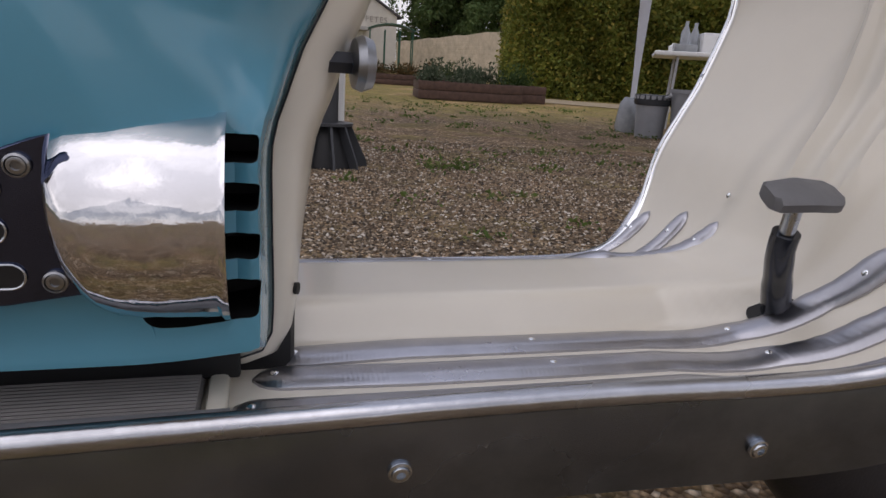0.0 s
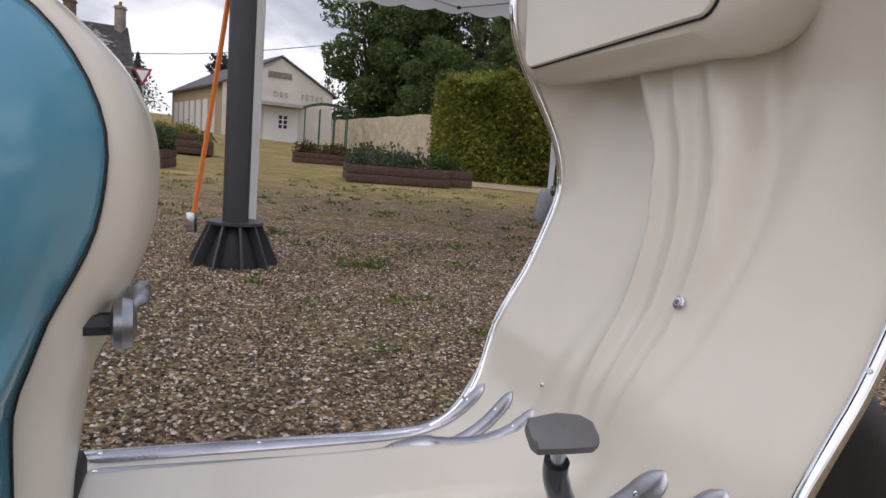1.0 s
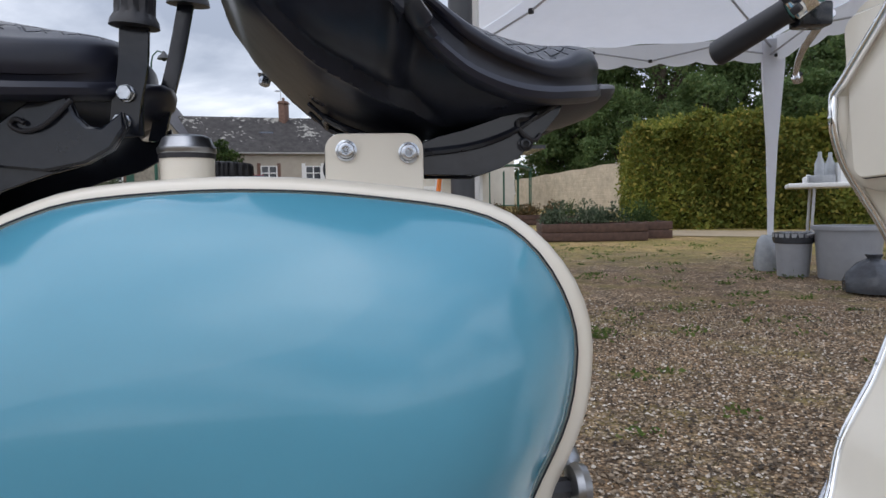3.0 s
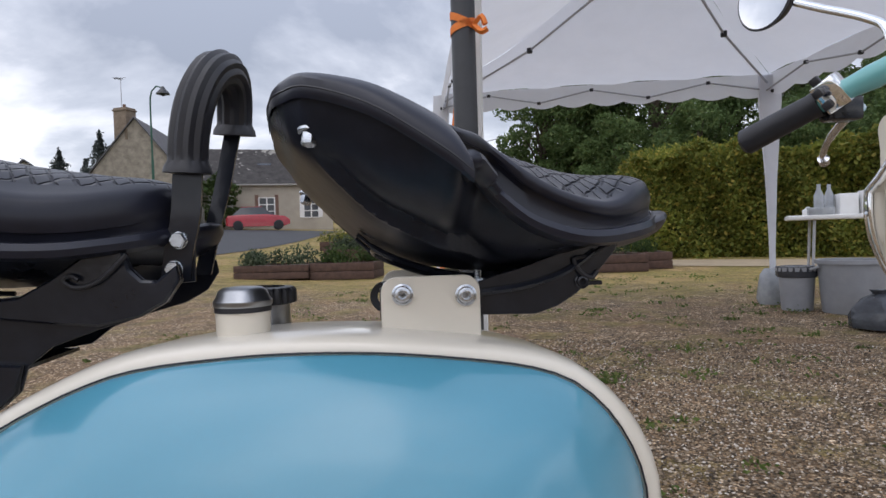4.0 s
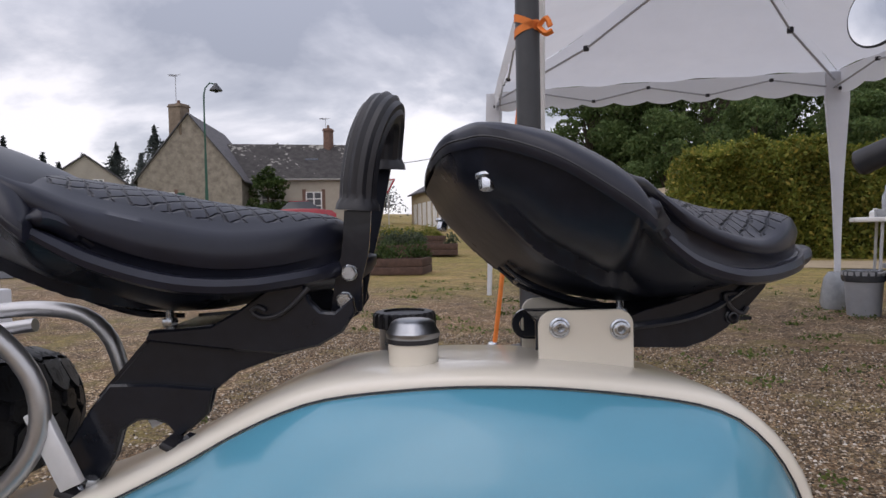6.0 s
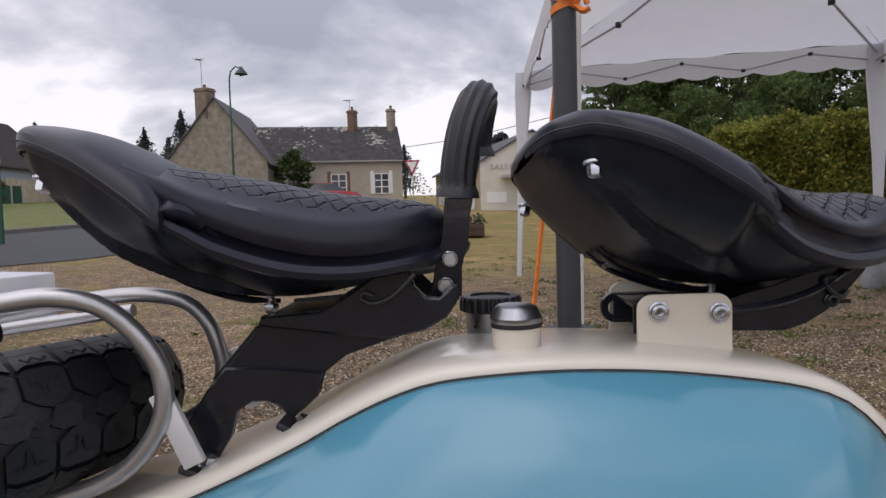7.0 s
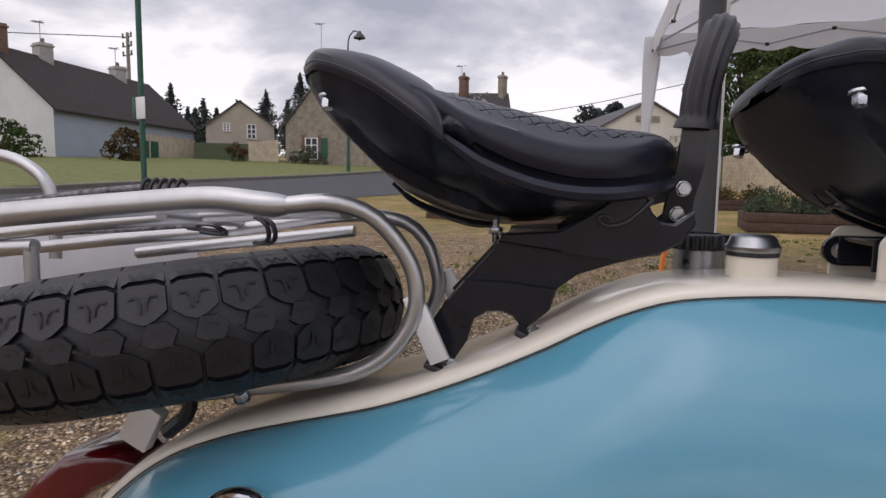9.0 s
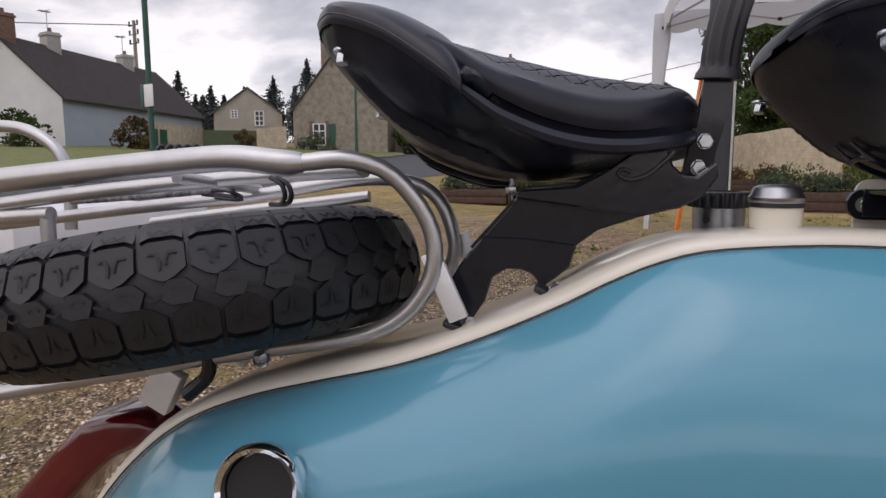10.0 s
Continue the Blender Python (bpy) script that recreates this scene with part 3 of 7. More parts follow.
front_saddle = saddle("front_saddle", Matrix(), "black vinyl rider saddle with quilted top and raised back", 0.13, FORE, 2.3, 8)
pillion = saddle("pillion_saddle", Matrix.Translation((-0.3864, -0.006, 0.0005)), "black vinyl pillion saddle with quilted top and raised back", 0.24, WIDE_FORE, 3.0, 7)


def uvw(v):
    return lambda a, b, c: Vector((a, v + c, b))


# cream lugs that carry the front saddle
def rounded_lug(v):
    out = [(-0.011, 0.66), (0.063, 0.66)]
    for cx, cw, a0 in ((0.051, 0.713, 0), (0.001, 0.713, 90)):
        out += [(cx + 0.012 * math.cos(radians(a0 + k * 15)), cw + 0.012 * math.sin(radians(a0 + k * 15))) for k in range(7)]
    bm = bmesh.new()
    plate(bm, out, 0.004, uvw(v), 0.0008)
    return part("saddle_lug", bm, CREAM, scooter, "cream steel lug with two socket bolts")


lug_near = rounded_lug(-0.042)
lug_far = rounded_lug(0.052)
bolt("lug_bolt", (0.005, -0.0425, 0.712), (0, -1, 0), 0.0062, lug_near)
bolt("lug_bolt", (0.052, -0.0425, 0.710), (0, -1, 0), 0.0062, lug_near)

# black steel support between lugs and front saddle
SUPPORT = [(-0.012, 0.693), (0.064, 0.6935), (0.107, 0.6925), (0.124, 0.698), (0.139, 0.707), (0.157, 0.724), (0.170, 0.739), (0.175, 0.750), (0.168, 0.757), (0.140, 0.748), (0.122, 0.737), (0.095, 0.728), (0.075, 0.723), (0.06, 0.7175), (-0.012, 0.7165)]
for v in (-0.034, 0.031):
    bm = bmesh.new()
    plate(bm, SUPPORT, 0.003, uvw(v), 0.0006)
    support = part("saddle_support", bm, BLACK_PAINT, scooter, "glossy black pressed steel saddle support")
    if v < 0:
        bm = bmesh.new()
        tube(bm, [(0.170, v - 0.002, 0.748), (0.150, v - 0.003, 0.736), (0.137, v - 0.0035, 0.734), (0.141, v - 0.0035, 0.724), (0.150, v - 0.003, 0.719), (0.155, v - 0.002, 0.724)], 0.0018, 8, 24)
        part("spring_clip", bm, RUBBER, support, "bent black wire clip")
        bm = bmesh.new()
        for pts in ([(0.064, 0.712), (0.100, 0.7165), (0.130, 0.7260), (0.152, 0.7400)],):
            loft(bm, [[(p.x, v + y, p.z + z) for y, z in ((0.001, 0.002), (-0.004, 0.0012), (-0.0055, -0.0015), (-0.004, -0.004), (0.001, -0.005))] for p in spline([(q, 0, z) for q, z in pts], 16)])
        part("pressed_edge", bm, BLACK_PAINT, support)
# slotted tongue that sticks out behind the lugs, with its bolt
bm = bmesh.new()
out = [(-0.008 + 0.0135 * math.cos(radians(k)), 0.7030 + 0.0135 * math.sin(radians(k))) for k in range(90, 271, 15)]
inn = [(-0.008 + 0.0070 * math.cos(radians(k)), 0.7030 + 0.0070 * math.sin(radians(k))) for k in range(90, 271, 15)]
out = [(0.030, 0.7165)] + out + [(0.030, 0.6895)]
inn = [(0.030, 0.7100)] + inn + [(0.030, 0.6960)]
loft(bm, [[Vector((p[0], v, p[1])) for p, v in ((o, 0.040), (o, 0.046), (i, 0.046), (i, 0.040))] for o, i in zip(out, inn)])
tongue = part("slotted_tongue", bm, BLACK_PAINT, scooter, "black slotted steel tongue")
bolt("slot_bolt", (-0.004, 0.041, 0.7030), (0, -1, 0), 0.0052, tongue, ZINC, 0.009, False)
bm = bmesh.new()
box(bm, (0.075, 0, 0.7145), (0.17, 0.064, 0.003))
part("support_plate", bm, BLACK_PAINT, scooter)

# pillion bracket
BRACKET = [(-0.189, 0.752), (-0.184, 0.738), (-0.176, 0.730), (-0.166, 0.729), (-0.152, 0.740), (-0.150, 0.729), (-0.160, 0.714), (-0.178, 0.704), (-0.208, 0.696), (-0.240, 0.685), (-0.257, 0.672), (-0.262, 0.655), (-0.272, 0.646),
           (-0.284, 0.637), (-0.293, 0.648), (-0.302, 0.6515), (-0.314, 0.6515), (-0.326, 0.644), (-0.332, 0.624), (-0.345, 0.604), (-0.362, 0.607), (-0.369, 0.630), (-0.350, 0.660), (-0.334, 0.678), (-0.313, 0.702), (-0.306, 0.711),
           (-0.304, 0.718), (-0.258, 0.721), (-0.236, 0.733), (-0.212, 0.750)]
UPPER = [p for p in BRACKET if p[1] > 0.655] 
for v in (-0.050, 0.047):
    bm = bmesh.new()
    plate(bm, BRACKET if v < 0 else UPPER, 0.003, uvw(v), 0.0006)
    bracket = part("pillion_bracket", bm, BLACK_PAINT, scooter, "glossy black pressed steel pillion bracket")
    bm = bmesh.new()
    lathe(bm, [(0.0045, 0), (0.0045, 0.002), (0.003, 0.002)], 14, Matrix.Translation((-0.227, v - (0.0005 if v < 0 else -0.004), 0.727)) @ pose(0, 0, 0, 90))
    part("bracket_pin", bm, BLACK_PAINT, bracket)
bm = bmesh.new()
for a, b in (((-0.302, 0.7150), (-0.258, 0.7180)), ((-0.345, 0.668), (-0.309, 0.7085)), ((-0.338, 0.665), (-0.268, 0.668))):
    n = Vector((-(b[1] - a[1]), 0, b[0] - a[0])).normalized() * 0.0015
    loft(bm, [[Vector((a[0], v, a[1])) + n, Vector((b[0], v, b[1])) + n, Vector((b[0], v, b[1])) - n, Vector((a[0], v, a[1])) - n] for v in (-0.0495, 0.0495)])
part("bracket_web", bm, BLACK_PAINT, scooter, "black steel web between the bracket sides")
RAISED = [[(-0.189, 0.752), (-0.184, 0.738), (-0.176, 0.730), (-0.166, 0.729), (-0.152, 0.740), (-0.150, 0.729), (-0.160, 0.714), (-0.178, 0.704), (-0.206, 0.6985), (-0.240, 0.7020), (-0.306, 0.7105), (-0.304, 0.718), (-0.258, 0.721), (-0.236, 0.733), (-0.212, 0.750)],
          [(-0.334, 0.679), (-0.300, 0.6785), (-0.258, 0.674), (-0.262, 0.655), (-0.272, 0.646), (-0.284, 0.637), (-0.293, 0.648), (-0.302, 0.6515), (-0.314, 0.6515), (-0.326, 0.644), (-0.332, 0.624), (-0.345, 0.604), (-0.362, 0.607), (-0.369, 0.630), (-0.350, 0.660)]]
for outline in RAISED:
    bm = bmesh.new()
    plate(bm, outline, 0.008, uvw(-0.0570), 0.0018)
    part("pressed_face", bm, BLACK_PAINT, scooter, "raised glossy face of the black bracket")
bm = bmesh.new()
tube(bm, [(-0.184, -0.0595, 0.748), (-0.196, -0.0600, 0.736), (-0.206, -0.0600, 0.729), (-0.218, -0.0595, 0.7265), (-0.226, -0.0595, 0.731), (-0.222, -0.0600, 0.735), (-0.216, -0.0600, 0.732)], 0.0018, 8, 28)
part("spring_clip", bm, RUBBER, scooter, "bent black wire clip")
for v in (-0.066,):
    m = pose(-0.276, v, 0.633, 0, 28, 0)
    bm = bmesh.new()
    box(bm, (0, 0, 0), (0.030, 0.026, 0.006), 0.002, m)
    foot = part("bracket_foot", bm, RUBBER, scooter)
    bolt("foot_bolt", m @ Vector((0.002, 0, 0.003)), m.to_3x3() @ Vector((0, 0, 1)), 0.0065, foot, BLACK_PAINT, 0.008, False)
    m = pose(-0.352, v, 0.604, 0, 20, 0)
    bm = bmesh.new()
    box(bm, (0, 0, 0), (0.026, 0.030, 0.006), 0.002, m)
    foot = part("bracket_foot", bm, RUBBER, scooter)
    bolt("foot_bolt", m @ Vector((0.004, 0, 0.003)), m.to_3x3() @ Vector((0, 0, 1)), 0.006, foot, ZINC, 0.008, False)

# grab handle
GRAB = [(-0.1495, -0.030, 0.806), (-0.1475, -0.031, 0.832), (-0.142, -0.030, 0.859), (-0.134, -0.022, 0.880), (-0.128, -0.004, 0.889), (-0.127, 0.018, 0.887), (-0.129, 0.036, 0.875), (-0.131, 0.043, 0.859), (-0.132, 0.045, 0.845)]
bm = bmesh.new()
P = spline(GRAB, 40)
seg = 40
rings = []
side = None
for i, p in enumerate(P):
    t = (P[min(i + 1, 39)] - P[max(i - 1, 0)]).normalized()
    side = t.cross(Vector((1, 0, 0))).normalized() if side is None else (side - t * side.dot(t)).normalized()
    up = t.cross(side)
    end = 1.28 if i in (0, 39) else (1.22 if i in (1, 38) else 1.0)
    rings.append([p + (side * math.cos(a) + up * math.sin(a)) * 0.0138 * end * (1 + (0.06 * math.cos(11 * a) if 1 < i < 38 else 0)) for a in [2 * math.pi * k / 44 for k in range(44)]])
loft(bm, rings)
grab = part("grab_handle", bm, RUBBER, scooter, "looped grab handle with ribbed black rubber grip")
for pts in ([(-0.161, -0.028, 0.728), (-0.158, -0.029, 0.75), (-0.152, -0.030, 0.775), (-0.1495, -0.030, 0.806)], [(-0.158, 0.030, 0.728), (-0.152, 0.036, 0.76), (-0.143, 0.042, 0.80), (-0.134, 0.045, 0.845)]):
    bm = bmesh.new()
    rings = []
    for p in spline(pts, 12):
        hw = 0.0105 if pts[0][1] < 0 else 0.0065
        rings.append([p + Vector(o) for o in ((-hw, -0.002, 0), (hw, -0.002, 0), (hw, 0.002, 0), (-hw, 0.002, 0))])
    loft(bm, rings)
    strap = part("grab_strap", bm, BLACK_PAINT, grab, "flat black steel strap")
    if pts[0][1] < 0:
        bolt("strap_bolt", (-0.157, -0.0325, 0.757), (0, -1, 0), 0.0062, grab, ZINC, 0.0055, False, 1.05)
        bolt("strap_bolt", (-0.161, -0.0325, 0.736), (0, -1, 0), 0.0062, grab, ZINC, 0.0055, False, 1.05)
bm = bmesh.new()
plate(bm, [(-0.174, 0.724), (-0.148, 0.726), (-0.147, 0.768), (-0.166, 0.768)], 0.003, uvw(-0.027), 0.0006)
part("strap_plate", bm, BLACK_PAINT, grab)

# fillers
m = Matrix.Translation((-0.1075, -0.056, 0))
bm = bmesh.new()
lathe(bm, [(0.0185, 0.690), (0.0188, 0.7065), (0.017, 0.7065)], 32, m)
filler = part("filler_neck", bm, CREAM, scooter, "cream filler neck")
bm = bmesh.new()
lathe(bm, [(0.0195, 0.7060), (0.0195, 0.7095), (0.018, 0.7095)], 32, m)
part("filler_gasket", bm, RUBBER, filler)
bm = bmesh.new()
lathe(bm, [(0.0192, 0.7092), (0.0202, 0.7105), (0.0202, 0.7135), (0.0185, 0.7155), (0.0165, 0.7205), (0.0135, 0.7225), (0.006, 0.7232)], 32, m)
part("filler_cap", bm, DULL, filler, "domed polished metal cap")
m = Matrix.Translation((-0.120, 0.080, -0.003))
bm = bmesh.new()
lathe(bm, [(0.024, 0.672), (0.024, 0.701), (0.020, 0.701)], 32, m)
neck = part("filler_neck", bm, DULL, scooter, "dull metal filler neck")
prof = [(0.0250, 0.700), (0.0278, 0.701), (0.0285, 0.703), (0.0282, 0.7125), (0.0262, 0.7150), (0.0200, 0.7158), (0.0190, 0.7135), (0.008, 0.7135)]
bm = bmesh.new()
rings = []
for r, z in prof:
    ring = []
    for k in range(96):
        x = 2 * math.pi * k / 96
        q = r * (1 + (0.065 if (k // 2) % 2 and 0.7005 < z < 0.7152 else 0.0))
        ring.append(m @ Vector((q * math.cos(x), q * math.sin(x), z)))
    rings.append(ring)
loft(bm, rings)
part("ribbed_cap", bm, RUBBER, neck, "black ribbed plastic screw cap")

# rear rack
RAIL = [(-0.82, 0.718), (-0.70, 0.730), (-0.60, 0.739), (-0.53, 0.744), (-0.479, 0.740), (-0.440, 0.743), (-0.410, 0.735), (-0.388, 0.714), (-0.373, 0.686), (-0.371, 0.655), (-0.384, 0.628), (-0.410, 0.605), (-0.455, 0.590), (-0.56, 0.571), (-0.68, 0.545), (-0.82, 0.515)]
rack = None
FAR_RAIL = [(-0.93, 0.669), (-0.864, 0.677), (-0.727, 0.693), (-0.614, 0.704), (-0.561, 0.712), (-0.496, 0.722), (-0.450, 0.724), (-0.413, 0.717), (-0.392, 0.698), (-0.382, 0.672), (-0.379, 0.650), (-0.390, 0.622), (-0.42, 0.600), (-0.47, 0.585), (-0.56, 0.565), (-0.68, 0.545), (-0.82, 0.515)]
for v in (-0.082, 0.060):
    bm = bmesh.new()
    pts = [(u, (v - (float(np.interp(u, [-0.82, -0.55, -0.46, -0.40, -0.37], [0.042, 0.038, 0.027, 0.007, 0.0])) if v < 0 and w > 0.70 else 0.0)), w) for u, w in (RAIL if v < 0 else FAR_RAIL)]
    radii = 0.0072
    tube(bm, pts, radii, 14, 90)
    ob = part("rack_rail" if rack else "luggage_rack", bm, TUBE_GREY, rack or scooter, "silver tubular luggage rack with elastic cord")
    rack = rack or ob
    if v < 0:
        bm = bmesh.new()
        P = [p for p in spline(pts, 120) if p.x < -0.470 and p.z > 0.70]
        tube(bm, P, [0.0104] * (len(P) - 2) + [0.0098, 0.0078], 16)
        part("rail_sleeve", bm, TUBE_GREY, rack, "thicker sleeve over the rail")
for pts, r in (([(-0.95, -0.020, 0.686), (-0.875, -0.020, 0.695), (-0.736, -0.020, 0.712), (-0.608, -0.020, 0.724), (-0.549, -0.020, 0.728), (-0.470, -0.040, 0.733), (-0.430, -0.080, 0.735)], 0.0072),
               ([(-0.756, 0.10, 0.670), (-0.680, 0.10, 0.680), (-0.607, 0.10, 0.689), (-0.483, 0.10, 0.704)], 0.0066)):
    bm = bmesh.new()
    tube(bm, pts, r, 12, 24)
    part("rack_slat", bm, TUBE_GREY, rack)
bm = bmesh.new()
tube(bm, [(-0.93, -0.022, 0.677), (-0.876, -0.022, 0.683), (-0.785, -0.022, 0.689)], 0.0080, 12)
part("rack_crossbar", bm, TUBE_GREY, rack)
bm = bmesh.new()
tube(bm, [(-0.600, -0.082, 0.728), (-0.600, 0.068, 0.712)], 0.0055, 10)
part("rack_crossbar", bm, TUBE_GREY, rack)
bm = bmesh.new()
tube(bm, [(-0.790, -0.022, 0.690), (-0.790, -0.022, 0.640), (-0.790, -0.022, 0.60)], 0.0075, 12)
part("rack_post", bm, TUBE_GREY, rack)
bm = bmesh.new()
tube(bm, [(-1.02, 0.10, 0.785), (-0.95, 0.10, 0.787), (-0.905, 0.10, 0.775), (-0.875, 0.10, 0.748), (-0.868, 0.10, 0.70), (-0.868, 0.098, 0.66)], 0.0075, 12, 40)
part("back_hoop", bm, TUBE_GREY, rack)
# elastic cord: one length over the rack, one slung below with its hooks
cord_mat = material("cord_weave", (0.16, 0.16, 0.165), 0.8, 0, 0.95, 150, 0.3, 500, dark=(0.008, 0.008, 0.009))
bm = bmesh.new()
tube(bm, [(-0.95, 0.03, 0.722), (-0.825, 0.03, 0.736), (-0.745, 0.03, 0.746), (-0.690, 0.03, 0.751)], 0.0034, 8, 24)
cord = part("elastic_cord", bm, cord_mat, rack, "black and white elastic cord with hooks")
bm = bmesh.new()
tube(bm, [(-0.797, 0.02, 0.699), (-0.72, 0.02, 0.7045), (-0.66, 0.02, 0.7095), (-0.628, 0.02, 0.712)], 0.0028, 8, 20)
part("cord_length", bm, cord_mat, cord)
hooks = [([(-0.692 + 0.010 * k, 0.020, 0.742), (-0.691 + 0.010 * k, 0.022, 0.752), (-0.688 + 0.010 * k, 0.026, 0.759), (-0.684 + 0.010 * k, 0.030, 0.754)], 0.0024) for k in range(5)]
hooks += [([(-0.632, 0.02, 0.712), (-0.612, 0.018, 0.713), (-0.598, 0.016, 0.709), (-0.590, 0.015, 0.7045), (-0.602, 0.015, 0.7035), (-0.622, 0.016, 0.7055)], 0.0022),
          ([(-0.640, 0.022, 0.709), (-0.618, 0.020, 0.7075), (-0.600, 0.018, 0.7060)], 0.0028)]
hooks += [([(-0.520 + d, -0.066, 0.728), (-0.508 + d, -0.070, 0.722), (-0.505 + d, -0.070, 0.712), (-0.511 + d, -0.066, 0.705), (-0.524 + d, -0.060, 0.704)], 0.0022) for d in (0.0, 0.006)]
for pts, r in hooks:
    bm = bmesh.new()
    tube(bm, pts, r, 6, 16)
    part("cord_hook", bm, RUBBER, cord)
# rack feet
for v in (-0.074, 0.064):
    m = pose(-0.3625, v * 1.08, 0.6395, 0, -24, 0)
    bm = bmesh.new()
    box(bm, (0, 0, 0), (0.0165, 0.007, 0.060), 0.0012, m)
    part("rack_foot", bm, FOOT_ALU, rack, "bare aluminium foot")
    m = pose(-0.628, v * 1.05, 0.535, 0, 28, 0)
    bm = bmesh.new()
    box(bm, (0, 0, 0), (0.030, 0.014, 0.042), 0.0015, m)
    part("rack_foot", bm, FOOT_ALU, rack)
bm = bmesh.new()
tube(bm, [(-0.575, -0.085, 0.572), (-0.578, -0.085, 0.552), (-0.60, -0.085, 0.532)], 0.007, 8, 8)
part("rack_stay", bm, BLACK_PAINT, rack)
bolt("rack_bolt", (-0.521, -0.093, 0.572), (0, -0.5, 1), 0.006, rack, ZINC, 0.008, False)

# spare wheel lying in the rack
WHEEL = pose(-0.6106, -0.015, 0.6162, -6.25, -10.5, 0)
R0, HALF = 0.205, 0.054
bm = bmesh.new()
prof = []
for k in range(13):
    a = radians(-95 + 190 * k / 12)
    prof.append((0.152 + 0.053 * max(0.0, math.cos(a)) ** 0.62, HALF * math.sin(max(-math.pi / 2, min(math.pi / 2, a)))))
prof = [(0.128, -0.036), (0.133, -0.043)] + [(r, z) for r, z in prof] + [(0.133, 0.043), (0.128, 0.036)]
loft(bm, [[WHEEL @ Vector((r * math.cos(2 * math.pi * k / 72), r * math.sin(2 * math.pi * k / 72), z)) for k in range(72)] for r, z in prof] + [[WHEEL @ Vector((0.128 * math.cos(2 * math.pi * k / 72), 0.128 * math.sin(2 * math.pi * k / 72), -0.036)) for k in range(72)]], True, False)
tyre = part("spare_tyre", bm, TYRE, scooter, "black spare tyre with block tread lying flat")


def tread_radius(z):
    return 0.152 + 0.053 * max(0.0, math.cos(math.asin(max(-1, min(1, z / HALF))))) ** 0.62


def tread_block(bm, a0, outline):
    """A raised block: outline in (arc metres, across metres)."""
    low, high = [], []
    cx = sum(p[0] for p in outline) / len(outline)
    cz = sum(p[1] for p in outline) / len(outline)
    for lift, store, k in ((-0.002, low, 1.0), (0.0036, high, 0.945)):
        for s, z in outline:
            s2, z2 = cx + (s - cx) * k, cz + (z - cz) * k
            r = tread_radius(z2) + lift
            a = a0 + s2 / R0
            store.append(bm.verts.new(WHEEL @ Vector((r * math.cos(a), r * math.sin(a), z2))))
    n = len(outline)
    for i in range(n):
        bm.faces.new((low[i], low[(i + 1) % n], high[(i + 1) % n], high[i]))
    bm.faces.new(high)


bm = bmesh.new()
pitch = 2 * math.pi / 38
for k in range(38):
    a0 = pitch * k
    for s in (1, -1):
        tread_block(bm, a0 + (pitch / 2 if s < 0 else 0), [(-0.0162, s * 0.0165), (-0.0075, s * 0.0100), (0.0, s * 0.0072), (0.0075, s * 0.0100), (0.0162, s * 0.0165), (0.0162, s * 0.0340), (0.0100, s * 0.0372), (-0.0100, s * 0.0372), (-0.0162, s * 0.0340)])
        tread_block(bm, a0 + (pitch / 2 if s < 0 else 0), [(-0.0158, s * 0.0368), (-0.0096, s * 0.0396), (0.0096, s * 0.0396), (0.0158, s * 0.0368), (0.0148, s * 0.0530), (-0.0148, s * 0.0530)])
    tread_block(bm, a0 + pitch / 4, [(-0.0120, -0.0050), (-0.0045, -0.0092), (0.0080, -0.0092), (0.0128, 0.0022), (0.0055, 0.0092), (-0.0070, 0.0092)])
part("tread", bm, TYRE, tyre, "block tread")


def sipe(bm, a0, pts, wide=0.0011):
    """A narrow cut across a block, along (arc, across) points."""
    rows = []
    for i, (s, z) in enumerate(pts):
        p, q = pts[max(0, i - 1)], pts[min(len(pts) - 1, i + 1)]
        t = Vector((q[0] - p[0], q[1] - p[1])).normalized()
        n = Vector((-t.y, t.x)) * wide
        row = []
        for k in (-1, 1):
            z2 = z + n.y * k
            r = tread_radius(z2) + 0.0039
            a = a0 + (s + n.x * k) / R0
            row.append(bm.verts.new(WHEEL @ Vector((r * math.cos(a), r * math.sin(a), z2))))
        rows.append(row)
    for p, q in zip(rows, rows[1:]):
        bm.faces.new((p[0], p[1], q[1], q[0]))


bm = bmesh.new()
for k in range(38):
    a0 = pitch * k
    for s in (1, -1):
        a1 = a0 + (pitch / 2 if s < 0 else 0)
        sipe(bm, a1, [(-0.010, s * 0.0280), (-0.0045, s * 0.0285), (-0.002, s * 0.0235), (-0.002, s * 0.0165)])
        sipe(bm, a1, [(0.010, s * 0.0280), (0.0045, s * 0.0285), (0.002, s * 0.0235), (0.002, s * 0.0195)])
        sipe(bm, a1, [(-0.010, s * 0.0445), (-0.0055, s * 0.0415), (-0.001, s * 0.0445), (0.0035, s * 0.0415), (0.009, s * 0.0440)])
        sipe(bm, a1 + pitch / 4, [(-0.005, s * 0.0020), (0.0, s * 0.0042), (0.006, s * 0.0018)])
part("tread_cut", bm, DARK, tyre, "zigzag cuts in the tread blocks", kind="stuff")
bm = bmesh.new()
lathe(bm, [(0.0, 0.010), (0.05, 0.012), (0.075, 0.018), (0.11, 0.012), (0.122, 0.022), (0.1275, 0.032), (0.1300, 0.028), (0.124, 0.016), (0.11, 0.004), (0.0, 0.000)], 40, WHEEL)
part("rim", bm, ALU, tyre, "pale painted steel rim")

